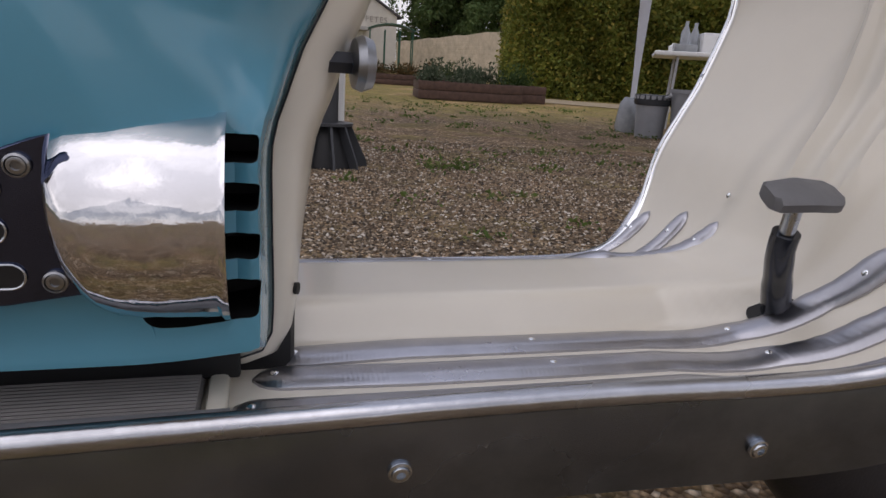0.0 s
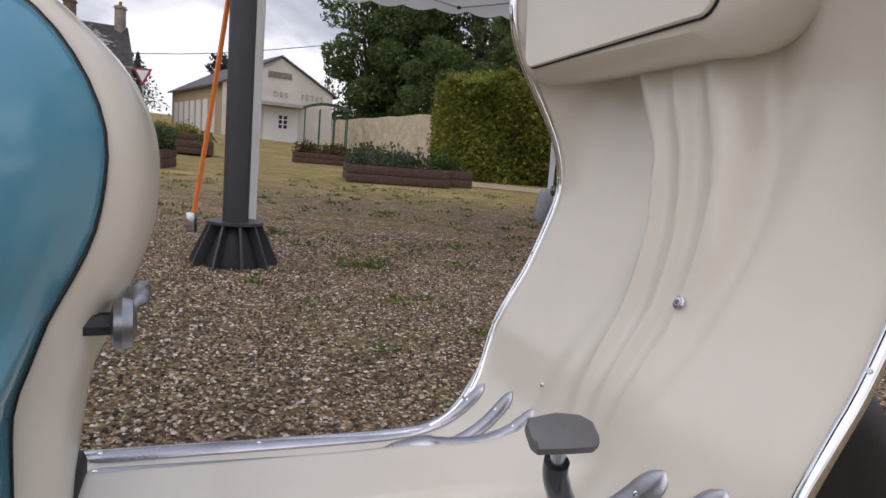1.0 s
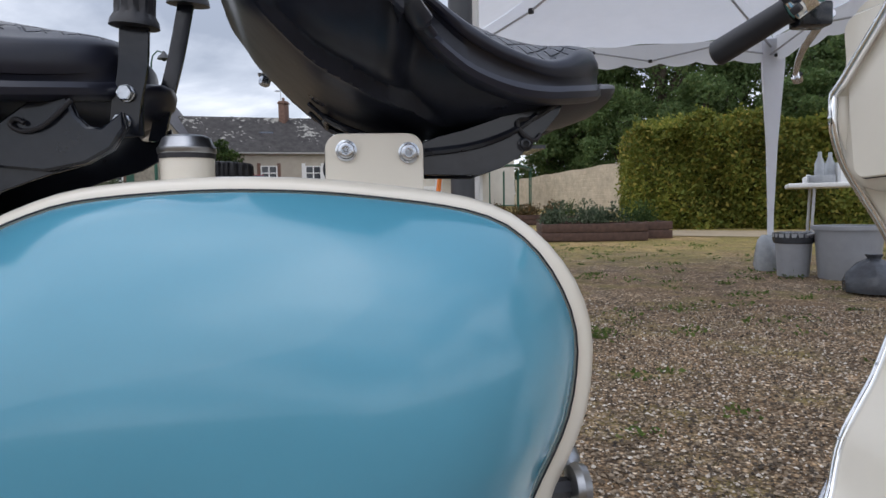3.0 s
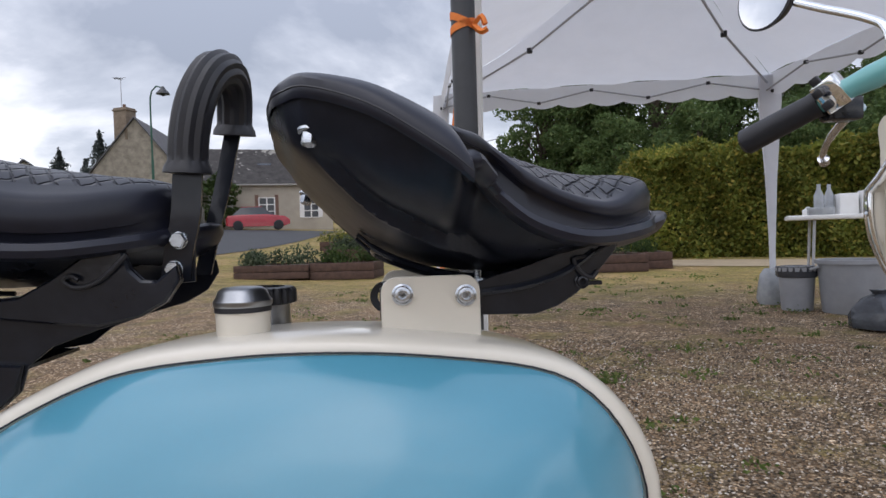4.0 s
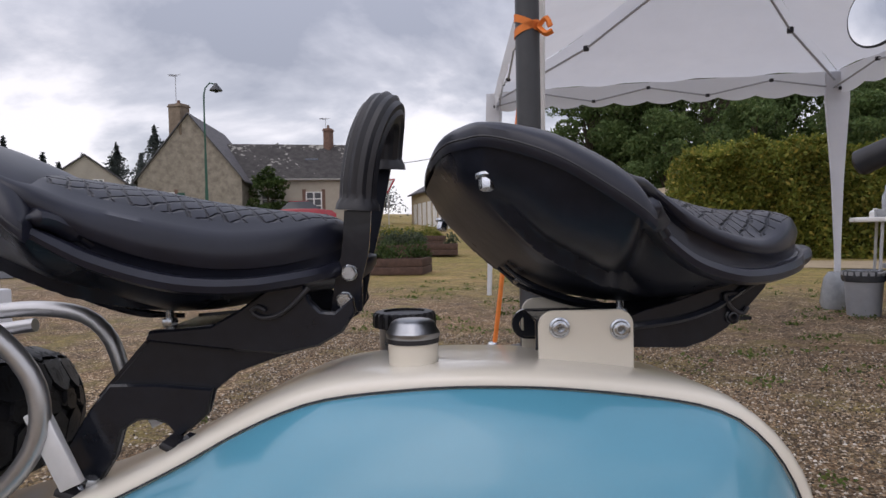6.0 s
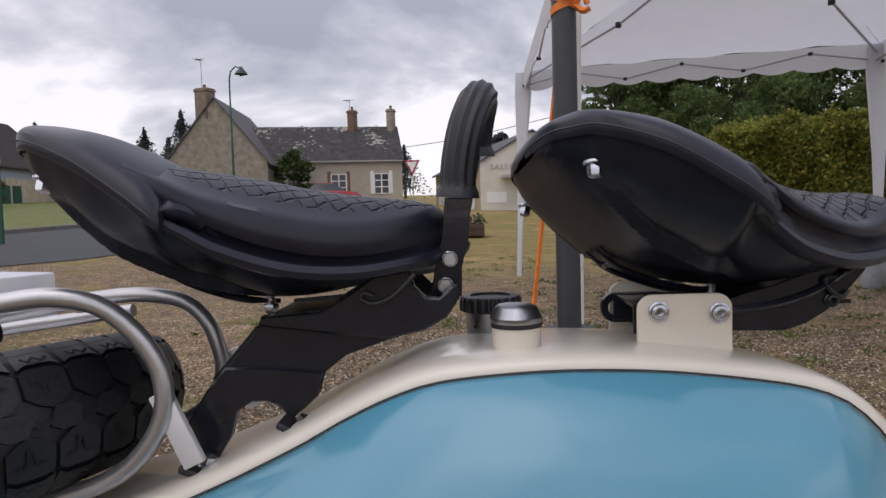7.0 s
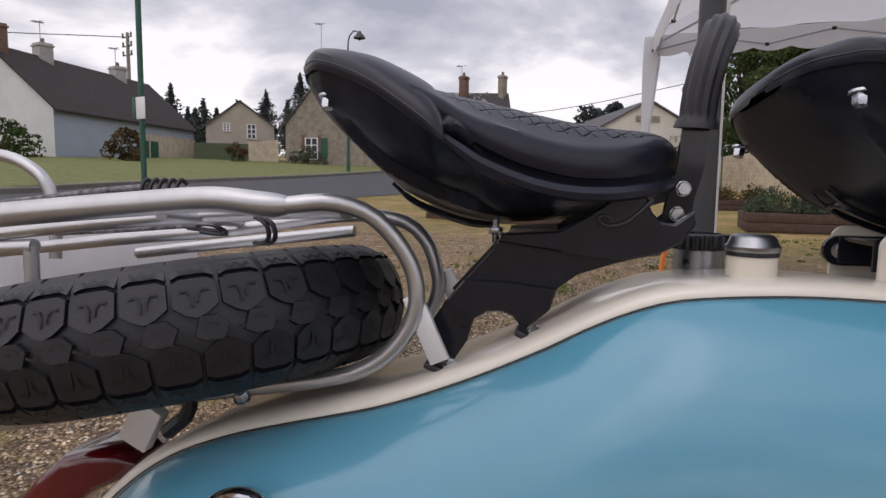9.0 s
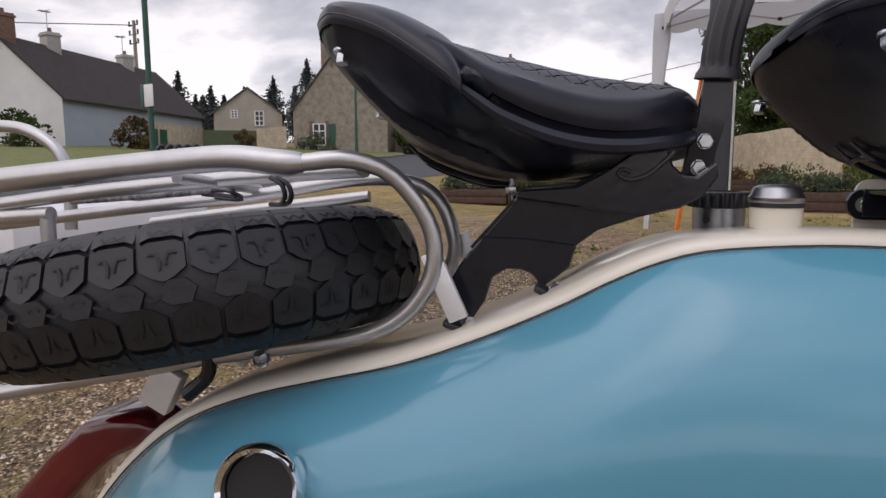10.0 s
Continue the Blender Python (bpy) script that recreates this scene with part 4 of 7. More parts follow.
# tail light and rear blinker hole
bm = bmesh.new()
rings = []
for u, w, hw, hh in ((-0.676, 0.462, 0.028, 0.010), (-0.692, 0.466, 0.036, 0.016), (-0.722, 0.459, 0.040, 0.023), (-0.752, 0.444, 0.043, 0.033), (-0.784, 0.413, 0.044, 0.037), (-0.835, 0.360, 0.043, 0.038), (-0.870, 0.330, 0.038, 0.034), (-0.885, 0.318, 0.030, 0.022)):
    rings.append([(u, hw * math.copysign(abs(math.cos(a)) ** 0.42, math.cos(a)), w + hh * math.copysign(abs(math.sin(a)) ** 0.42, math.sin(a))) for a in [2 * math.pi * k / 28 for k in range(28)]])
loft(bm, rings)
part("tail_light", bm, RED_LENS, scooter, "dark red moulded tail light")
m = Matrix.Translation((-0.477, -0.188, 0.5075)) @ Vector((0.10, -1, 0.26)).to_track_quat("Z", "Y").to_matrix().to_4x4()
bm = bmesh.new()
lathe(bm, [(0.0315, -0.012), (0.0330, 0.002), (0.0325, 0.006), (0.0298, 0.0095), (0.0265, 0.0068), (0.0252, 0.001), (0.0252, -0.010)], 48, m)
blink = part("indicator_bezel", bm, CHROME, scooter, "round chrome bezel with a dark opening")
# near-black disc stands in for the shade inside the opening
bm = bmesh.new()
lathe(bm, [(0.0245, -0.012), (0.0245, 0.0005), (0.012, -0.0005)], 32, m)
part("opening_disc", bm, DARK, blink)

bolt("support_bolt", (0.143, -0.0345, 0.7165), (0, -1, 0), 0.0045, scooter, BLACK_PAINT, 0.004)

def strip_material():
    """Aluminium with fine cross grooves, as on footboard strips."""
    m = material("grooved_aluminium", (0.44, 0.44, 0.475), 0.31, 1, 0.12, 30, rough_vary=0.1)
    nt = m.node_tree
    co = nt.nodes.new("ShaderNodeTexCoord")
    wave = nt.nodes.new("ShaderNodeTexWave")
    wave.bands_direction = "X"
    wave.inputs["Scale"].default_value = 95.0
    wave.inputs["Distortion"].default_value = 0.6
    wave.inputs["Detail Scale"].default_value = 3.0
    nt.links.new(co.outputs["Object"], wave.inputs["Vector"])
    bp = nt.nodes.new("ShaderNodeBump")
    bp.inputs["Strength"].default_value = 0.10
    bp.inputs["Distance"].default_value = 0.0005
    nt.links.new(wave.outputs["Color"], bp.inputs["Height"])
    nt.links.new(bp.outputs["Normal"], nt.nodes["Principled BSDF"].inputs["Normal"])
    return m


STRIP = strip_material()

# floor and leg shield, one pressed sheet
PROFILE = [(0.06, 0.255), (0.20, 0.255), (0.34, 0.2552), (0.43, 0.2565), (0.471, 0.262), (0.497, 0.273), (0.520, 0.291), (0.540, 0.317), (0.554, 0.348), (0.568, 0.390), (0.587, 0.428), (0.606, 0.466), (0.634, 0.546), (0.650, 0.610), (0.659, 0.68), (0.662, 0.76), (0.664, 0.84), (0.662, 0.90)]
line = [(p.x, p.z) for p in spline([(u, 0, w) for u, w in PROFILE], 80)]


def mid_v(u):
    return -0.018 - 0.055 * max(0.0, u - 0.1)


def half_width(u, w):
    if w > 0.80:
        return 0.225 - 0.9 * (w - 0.80)
    return 0.188 + 0.030 * smooth01((w - 0.26) / 0.12) + 0.022 * smooth01((w - 0.56) / 0.15)


def near_half(u, w):
    """Half width on the camera's side: the floor runs straight there, the shield spreads."""
    edge = float(np.interp(u, [0.0, 0.2, 0.3, 0.42, 0.48, 0.515, 0.54], [-0.179, -0.179, -0.183, -0.193, -0.204, -0.221, -0.240]))
    f = smooth01((w - 0.29) / 0.05)
    return (mid_v(u) - edge) * (1 - f) + half_width(u, w) * f


def part_of(u, w, v):
    d = v - mid_v(u)
    return d / (near_half(u, w) if d < 0 else half_width(u, w))


def shield_point(i, a, raise_by=0.0):
    """Point i of the profile, at the part a (-1 near .. 1 far) of the width."""
    u, w = line[i]
    c, h = mid_v(u), (near_half(u, w) if a < 0 else half_width(u, w))
    v = c + a * h
    u0, w0 = line[max(0, i - 1)]
    u1, w1 = line[min(len(line) - 1, i + 1)]
    n = Vector((-(w1 - w0), 0, u1 - u0)).normalized()
    lift = raise_by
    # tunnel along the floor and the column cover up the shield
    t = (v - (0.022 if u < 0.45 else 0.022 - (u - 0.45) * 0.55)) / 0.075
    flat = smooth01((1.0 - abs(t)) / 0.40)
    up = smooth01((w - 0.31) / 0.12)
    lift += flat * (0.026 * (1 - smooth01((w - 0.262) / 0.06)) + 0.004)
    col_c = float(np.interp(w, [0.37, 0.43, 0.53, 0.60, 0.68], [-0.062, -0.072, -0.076, -0.064, -0.030]))
    s = (v - col_c) / float(np.interp(w, [0.37, 0.43, 0.53, 0.60, 0.68], [0.052, 0.056, 0.064, 0.072, 0.086]))
    ridge = smooth01((1.0 - abs(s)) / 0.34)
    lift += up * ridge * (0.007 + 0.030 * smooth01((w - 0.42) / 0.25) + 0.0030 * (math.cos(s * 11.5) + 0.35 * math.cos(s * 23.0)))
    # side wings bend back towards the rider, and the floor edge rolls down
    e = max(0.0, (abs(a) - 0.60) / 0.40)
    wing = smooth01((w - 0.53) / 0.24)
    lift += wing * 0.105 * e ** 2
    return Vector((u, v, w)) + n * lift


COLS = [-1 + 2 * k / 72 for k in range(73)]
bm = bmesh.new()
loft(bm, [[shield_point(i, a) for a in COLS] for i in range(len(line))], False, False)
loft(bm, [[shield_point(i, a) - Vector((-0.002, 0, 0.003)) for a in COLS] for i in range(len(line))], False, False)
shield = part("leg_shield", bm, CREAM, scooter, "cream pressed steel footboard and leg shield")
shield.data.polygons.foreach_set("use_smooth", [True] * len(shield.data.polygons))

# polished edge trim
for a, first in ((-1, 37), (1, 30)):
    bm = bmesh.new()
    pts = [shield_point(i, a, 0.001) for i in range(first, len(line), 1)]
    tube(bm, pts, 0.0058, 10)
    trim = part("edge_trim", bm, CHROME, shield, "polished metal edge trim")
    for i in range(first + 4, len(line), 7):
        p = shield_point(i, a, 0.001)
        bm = bmesh.new()
        lathe(bm, [(0.0022, 0.0), (0.0018, 0.0012)], 10, Matrix.Translation(p + Vector((-0.005, -0.0015, 0.002))) @ Vector((-1, -0.4, 0.3)).to_track_quat("Z", "Y").to_matrix().to_4x4())
        part("trim_rivet", bm, ZINC, trim)


def index_at(u):
    return min(range(len(line)), key=lambda i: abs(line[i][0] - u))


def runner(stops, u0, u1, wide=0.0150):
    """A ribbed metal strip along the board: stops are (u, v)."""
    i0, i1 = index_at(u0), index_at(u1)
    n = (i1 - i0) * 3
    rings = []
    for k in range(n + 1):
        x = i0 + (i1 - i0) * k / n
        i = int(min(x, len(line) - 2))
        f = x - i
        u = line[i][0] + (line[i + 1][0] - line[i][0]) * f
        v = float(np.interp(u, [s[0] for s in stops], [s[1] for s in stops]))

        def at(j):
            return shield_point(j, part_of(*line[j], v))
        p = at(i).lerp(at(i + 1), f)
        t = (at(i + 1) - at(i)).normalized()
        nrm = Vector((-t.z, 0, t.x)).normalized()
        side = Vector((0, 1, 0))
        end = min(1.0, (min(k, n - k) / n * (i1 - i0)) / 1.6)
        wd = wide * max(0.12, math.sqrt(1 - (1 - end) ** 2))
        hg = 0.0058 * max(0.25, math.sqrt(1 - (1 - end) ** 2))
        sec = [(-1, -0.2), (-1, 0.35), (-0.72, 0.85), (-0.3, 1.0), (0.3, 1.0), (0.72, 0.85), (1, 0.35), (1, -0.2)]
        rings.append([p + side * (s * wd) + nrm * (z * hg) for s, z in sec])
    bm = bmesh.new()
    loft(bm, rings)
    strip = part("footboard_strip", bm, STRIP, shield, "aluminium footboard strip with riveted ends")
    for x in (i0 + 1.3, (i0 + i1) * 0.42, (i0 + i1) * 0.5 + 9, i1 - 1.3):
        i = int(x)
        u = line[i][0]
        v = float(np.interp(u, [s[0] for s in stops], [s[1] for s in stops]))
        p = shield_point(i, part_of(*line[i], v))
        t = (shield_point(i + 1, 0.9) - shield_point(i, 0.9)).normalized()
        nrm = Vector((-t.z, 0, t.x))
        bm = bmesh.new()
        lathe(bm, [(0.0030, 0.0), (0.0027, 0.0012), (0.0014, 0.002)], 12, Matrix.Translation(p + nrm * 0.0048) @ nrm.to_track_quat("Z", "Y").to_matrix().to_4x4())
        part("strip_rivet", bm, CHROME, strip)
    return strip


runner([(0.12, -0.072), (0.21, -0.067), (0.40, -0.072), (0.48, -0.088), (0.53, -0.120), (0.558, -0.156)], 0.118, 0.559)
runner([(0.10, -0.102), (0.21, -0.109), (0.40, -0.113), (0.48, -0.135), (0.53, -0.172), (0.562, -0.211)], 0.097, 0.563)
runner([(0.10, -0.146), (0.21, -0.149), (0.40, -0.152), (0.48, -0.176), (0.53, -0.217), (0.567, -0.256)], 0.092, 0.568, 0.0135)
runner([(0.10, 0.158), (0.48, 0.152), (0.545, 0.141)], 0.12, 0.543, 0.0105)
runner([(0.10, 0.122), (0.46, 0.104), (0.548, 0.082)], 0.12, 0.547, 0.0105)
runner([(0.38, 0.085), (0.46, 0.068), (0.552, 0.028)], 0.40, 0.550, 0.0100)

# side rail below the board: bright bead and mirror-polished apron
EDGE = [(-0.46, 0.262), (-0.2, 0.266), (0.10, 0.270), (0.30, 0.274), (0.42, 0.277), (0.48, 0.284), (0.515, 0.300), (0.540, 0.325), (0.556, 0.352)]
for s, name in ((-1, "side_rail"), (1, "side_rail")):
    pts = []
    for u, w in EDGE:
        v = float(np.interp(u, [0.0, 0.2, 0.3, 0.42, 0.48, 0.515, 0.54, 0.556], [-0.182, -0.182, -0.186, -0.196, -0.207, -0.224, -0.243, -0.254])) if s < 0 else (mid_v(u) + 0.190)
        if u > 0.48 and s > 0:
            v += 0.03 * smooth01((u - 0.48) / 0.08)
        pts.append((u, v, w - (0.0 if s < 0 else 0.02)))
    bm = bmesh.new()
    tube(bm, pts, 0.0075, 12, 60)
    rail = part(name, bm, RAIL_METAL, scooter, "bright side rail with polished metal apron")
    P = spline(pts, 60)
    bm = bmesh.new()
    sec = [(-0.002, 0.0), (-0.0035, -0.012), (0.003, -0.045), (0.012, -0.080), (0.018, -0.084), (0.020, -0.080), (0.012, -0.045), (0.006, -0.006)]
    loft(bm, [[p + Vector((0, -s * a * 1.0, b)) for a, b in sec] for p in P])
    part("apron", bm, APRON, rail, "mirror-polished metal apron")
    if s < 0:
        for u, w in ((0.186, 0.231), (0.426, 0.230)):
            v = -0.1815 if u < 0.3 else -0.194
            bolt("apron_screw", (u, v, w), (0, -1, -0.18), 0.0055, rail, ZINC, 0.004)

# foot brake
bm = bmesh.new()
tube(bm, [(0.523, -0.090, 0.276), (0.508, -0.100, 0.30), (0.480, -0.124, 0.345), (0.475, -0.131, 0.362)], [0.012, 0.0115, 0.0105, 0.0100], 14, 14)
pedal = part("brake_pedal", bm, BLACK_PAINT, scooter, "foot brake with black arm and grey rubber pad")
bm = bmesh.new()
tube(bm, [(0.475, -0.131, 0.362), (0.473, -0.137, 0.389)], 0.006, 10)
part("pedal_stem", bm, ZINC, pedal)
m = pose(0.466, -0.147, 0.391, 24, -4, -10) @ Matrix.Diagonal((0.78, 0.80, 0.75, 1))
bm = bmesh.new()
rings = []
for u, hw, up in ((-0.032, 0.012, 0), (-0.028, 0.018, 0.001), (0.0, 0.021, 0.003), (0.024, 0.019, 0.000), (0.033, 0.012, -0.003)):
    rings.append([m @ Vector((u, x * hw, z + up)) for x, z in ((-1, -0.004), (-1, 0.004), (-0.7, 0.008), (0.7, 0.008), (1, 0.004), (1, -0.004), (0.6, -0.006), (-0.6, -0.006))])
loft(bm, rings)
part("pedal_pad", bm, GREY_PAD, pedal, "grey rubber pedal pad")
bm = bmesh.new()
c = Vector((0.517, -0.090, 0.2900))
m = Matrix.Translation(c) @ Vector((-0.55, 0, 0.83)).to_track_quat("Z", "Y").to_matrix().to_4x4()
rr = []
for z in (0.0, 0.0015):
    rr.append([m @ Vector((0.017 * math.cos(a), 0.024 * math.sin(a), z)) for a in [2 * math.pi * k / 28 for k in range(28)]])
loft(bm, rr)
part("pedal_slot", bm, DARK, shield)
i = min(range(len(line)), key=lambda k: abs(line[k][1] - 0.468))
bolt("shield_screw", shield_point(i, part_of(*line[i], -0.108), 0.0005), (-1, -0.1, 0.35), 0.0042, shield, ZINC, 0.004)

# glove box on the upper shield
bm = bmesh.new()
rings = []
for u, d, w0 in ((0.662, 0.010, 0.690), (0.63, 0.003, 0.680), (0.60, 0.0, 0.677), (0.580, 0.005, 0.682), (0.571, 0.014, 0.692)):
    ring = []
    for cx, cw, a0 in ((0.205 - d - 0.04, 0.85, 0), (-0.152 + d + 0.04, 0.85, 90), (-0.152 + d + 0.04, w0 + 0.044, 180), (0.205 - d - 0.04, w0 + 0.04, 270)):
        ring += [(u, cx + 0.04 * math.cos(radians(a0 + 15 * k)), cw + 0.04 * math.sin(radians(a0 + 15 * k))) for k in range(7)]
    rings.append(ring)
loft(bm, rings)
glove = part("glove_box", bm, CREAM, scooter, "cream glove box with a hinged lid")
bm = bmesh.new()
out = []
for cx, cw, a0 in ((0.170, 0.860, 0), (-0.092, 0.860, 90), (-0.112, 0.722, 190), (0.150, 0.7105, 260)):
    out += [(cx + 0.018 * math.cos(radians(a0 + 15 * k)), cw + 0.018 * math.sin(radians(a0 + 15 * k))) for k in range(7)]
plate(bm, out, 0.006, lambda a, b, c: Vector((0.571 - c, a, b)), 0.0015)
lid = part("glove_lid", bm, CREAM, glove)
bm = bmesh.new()
tube(bm, [(0.5695, a, b) for a, b in out] + [(0.5695, *out[0])], 0.0014, 6)
part("lid_gap", bm, DARK, lid)

# fuel tap on the frame's front face
m = Matrix.Translation((0.160, -0.080, 0.460)) @ Vector((1, 0.1, 0)).to_track_quat("Z", "Y").to_matrix().to_4x4()
bm = bmesh.new()
lathe(bm, [(0.0075, -0.030), (0.0075, 0.004), (0.006, 0.006)], 6, m)
tap = part("fuel_tap", bm, RUBBER, scooter, "fuel tap with a small metal lever")
bm = bmesh.new()
lathe(bm, [(0.007, 0.004), (0.0155, 0.006), (0.0175, 0.011), (0.0155, 0.017), (0.005, 0.020)], 24, m)
part("tap_knob", bm, DULL, tap)
bm = bmesh.new()
tube(bm, [(0.170, -0.082, 0.458), (0.172, -0.060, 0.463), (0.175, -0.030, 0.468), (0.177, -0.010, 0.471)], [0.006, 0.006, 0.010, 0.006], 12, 14, flat=0.5)
part("tap_lever", bm, DULL, tap)

bm = bmesh.new()
lathe(bm, [(0.004, -0.004), (0.0042, 0.0005), (0.002, 0.0008)], 12, Matrix.Translation((0.1315, -0.086, 0.313)) @ Vector((1, -0.4, 0)).to_track_quat("Z", "Y").to_matrix().to_4x4())
part("frame_hole", bm, DARK, frame_body)

# polished scoop with its bolted plate on the lower panel, beside the cooling slots
bm = bmesh.new()
rings = []
for f, r in ((0.0, 0.86), (0.03, 0.92), (0.10, 0.96), (0.25, 0.985), (0.5, 1.0), (0.90, 1.0), (0.93, 1.03), (0.985, 1.03), (0.985, 0.97), (0.5, 0.93)):
    ring = []
    for k in range(61):
        deg = -80 + 160 * k / 60
        start = float(np.interp(deg, [-80, -62, -40, -15, 8, 30, 60, 80], [0.038, 0.034, 0.027, 0.021, 0.018, 0.016, 0.016, 0.019]))
        u = start + (0.0945 - start) * f
        ring.append((u, -0.150 - r * 0.050 * math.cos(radians(deg)), 0.377 + r * 0.0545 * math.sin(radians(deg))))
    rings.append(ring)
loft(bm, rings, False, False)
scoop = part("air_scoop", bm, POLISHED, scooter, "polished metal air scoop with scratched sides")
bm = bmesh.new()
plate(bm, [(-0.12, 0.337), (-0.004, 0.341), (0.026, 0.3455), (0.034, 0.346), (0.035, 0.350), (0.026, 0.368), (0.0195, 0.385), (0.0180, 0.400), (0.0195, 0.413), (0.0215, 0.4215), (0.014, 0.4195), (-0.02, 0.406), (-0.12, 0.390)], 0.006, lambda a, b, c: Vector((a, -0.188 + c - (b - 0.38) * 0.10, b)), 0.001)
plate_ob = part("scoop_plate", bm, STEEL_DARK, scoop, "polished plate with slots and two screws")
for u, w in ((0.009, 0.408), (0.018, 0.3535)):
    bolt("plate_screw", (u, -0.1885 - (w - 0.38) * 0.10, w), (0, -1, -0.10), 0.0042, plate_ob, DULL, 0.0022)
for u, w, hw in ((-0.006, 0.397, 0.007), (-0.006, 0.378, 0.007), (-0.004, 0.356, 0.010)):
    bm = bmesh.new()
    out = []
    for cx, a0 in ((u + hw - 0.006, -90), (u - hw + 0.006, 90)):
        out += [(cx + 0.0060 * math.cos(radians(a0 + 20 * k)), w + 0.0060 * math.sin(radians(a0 + 20 * k))) for k in range(10)]
    plate(bm, out, 0.002, lambda a, b, c: Vector((a, -0.1888 + c - (b - 0.38) * 0.10, b)))
    slot = part("plate_slot", bm, DARK, plate_ob)
    bm = bmesh.new()
    rim = [Vector((p[0], -0.1889 - (p[1] - 0.38) * 0.10, p[1])) for p in out]
    tube(bm, rim + [rim[0]], 0.0006, 6)
    part("slot_rim", bm, ZINC, slot)


def rounded(corners, r):
    """An outline with each corner cut round."""
    out = []
    for i in range(len(corners)):
        p, q, n = Vector(corners[i - 1]), Vector(corners[i]), Vector(corners[(i + 1) % len(corners)])
        e0, e1 = q + (p - q).normalized() * r, q + (n - q).normalized() * r
        out += [tuple(e0 * (1 - t) ** 2 + q * 2 * t * (1 - t) + e1 * t * t) for t in (0, 0.25, 0.5, 0.75, 1)]
    return out


def cut_through(ob, outline, v0, v1):
    """Cuts an opening with this (u, w) outline into a part; near-black lining paints in its shade."""
    bm = bmesh.new()
    loft(bm, [[(u, v, w) for u, w in outline] for v in (v0, v1)], True, True)
    bmesh.ops.recalc_face_normals(bm, faces=bm.faces)
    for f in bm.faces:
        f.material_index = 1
        f.smooth = False
    tool = bpy.data.objects.new("cutter", bpy.data.meshes.new("cutter"))
    bm.to_mesh(tool.data)
    bm.free()
    tool.data.materials.append(BLUE)
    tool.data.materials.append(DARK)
    tool.matrix_world = ob.matrix_world
    bpy.context.scene.collection.objects.link(tool)
    mod = ob.modifiers.new("cut", "BOOLEAN")
    mod.operation, mod.object, mod.solver = "DIFFERENCE", tool, "EXACT"
    mod.use_self = True
    bpy.context.view_layer.update()
    tool.matrix_world = ob.matrix_world
    bpy.context.view_layer.update()
    shaped = bpy.data.meshes.new_from_object(ob.evaluated_get(bpy.context.evaluated_depsgraph_get()))
    ob.modifiers.remove(mod)
    bpy.data.objects.remove(tool)
    old = ob.data
    ob.data = shaped
    bpy.data.meshes.remove(old)
    shaped.set_sharp_from_angle(angle=radians(40))


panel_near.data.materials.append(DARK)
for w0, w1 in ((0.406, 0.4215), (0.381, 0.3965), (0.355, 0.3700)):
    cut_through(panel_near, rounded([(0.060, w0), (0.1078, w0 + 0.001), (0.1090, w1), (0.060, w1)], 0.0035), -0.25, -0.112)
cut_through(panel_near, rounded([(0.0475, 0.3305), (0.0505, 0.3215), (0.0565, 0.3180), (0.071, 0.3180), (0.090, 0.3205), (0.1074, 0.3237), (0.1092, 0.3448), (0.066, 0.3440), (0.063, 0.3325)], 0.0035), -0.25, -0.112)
# near-black strip added below the panel as the shade in that gap
bm = bmesh.new()
box(bm, (-0.19, -0.104, 0.276), (0.57, 0.010, 0.030), 0.002)
part("lower_gap_shade", bm, DARK, panel_near, "near-black strip standing in for the shade under the panel")

# rubber mat on the rear board, with its end piece
bm = bmesh.new()
box(bm, (-0.189, -0.1195, 0.259), (0.525, 0.069, 0.008), 0.002)
ribbed_mat = part("ribbed_mat", bm, MAT_GREY, scooter, "grey ribbed rubber mat on the rear board")
for k in range(16):
    bm = bmesh.new()
    v = -0.088 - 0.0042 * k
    tube(bm, [(-0.45, v, 0.2635), (0.072, v, 0.2635)], 0.0019, 5)
    part("mat_rib", bm, MAT_GREY, ribbed_mat)
bm = bmesh.new()
box(bm, (0.0825, -0.122, 0.258), (0.012, 0.066, 0.013), 0.003)
part("board_end", bm, CREAM, scooter)
bm = bmesh.new()
sec = [(-0.155, 0.252), (-0.155, 0.2655), (-0.160, 0.2675), (-0.168, 0.2675), (-0.176, 0.2665), (-0.1800, 0.263), (-0.1740, 0.256)]
loft(bm, [[(u, v, w) for v, w in sec] for u in (-0.46, -0.2, 0.0, 0.091)])
part("edge_moulding", bm, material("satin_moulding", (0.34, 0.34, 0.36), 0.40, 0.35, 0.25, 20, 0.1, 60, rough_vary=0.1), scooter, "polished edge moulding")
bm = bmesh.new()
box(bm, (-0.185, -0.09, 0.245), (0.56, 0.16, 0.016), 0.004)
part("rear_board", bm, CREAM, scooter)
bm = bmesh.new()
box(bm, (-0.20, 0, 0.265), (0.66, 0.17, 0.08), 0.01)
part("engine_block", bm, DARK, scooter, "dark engine under the body")

# handlebar: far grip, switch, lever, mirror
bm = bmesh.new()
tube(bm, [(0.655, -0.05, 0.965), (0.60, 0.12, 0.945), (0.545, 0.215, 0.913), (0.527, 0.241, 0.901)], [0.03, 0.026, 0.015, 0.013], 14, 16)
bar = part("handlebar", bm, material("turquoise_paint", (0.16, 0.42, 0.42), 0.3, 0, 0.05, 9, coat=0.3), scooter, "turquoise handlebar with black grip")
bm = bmesh.new()
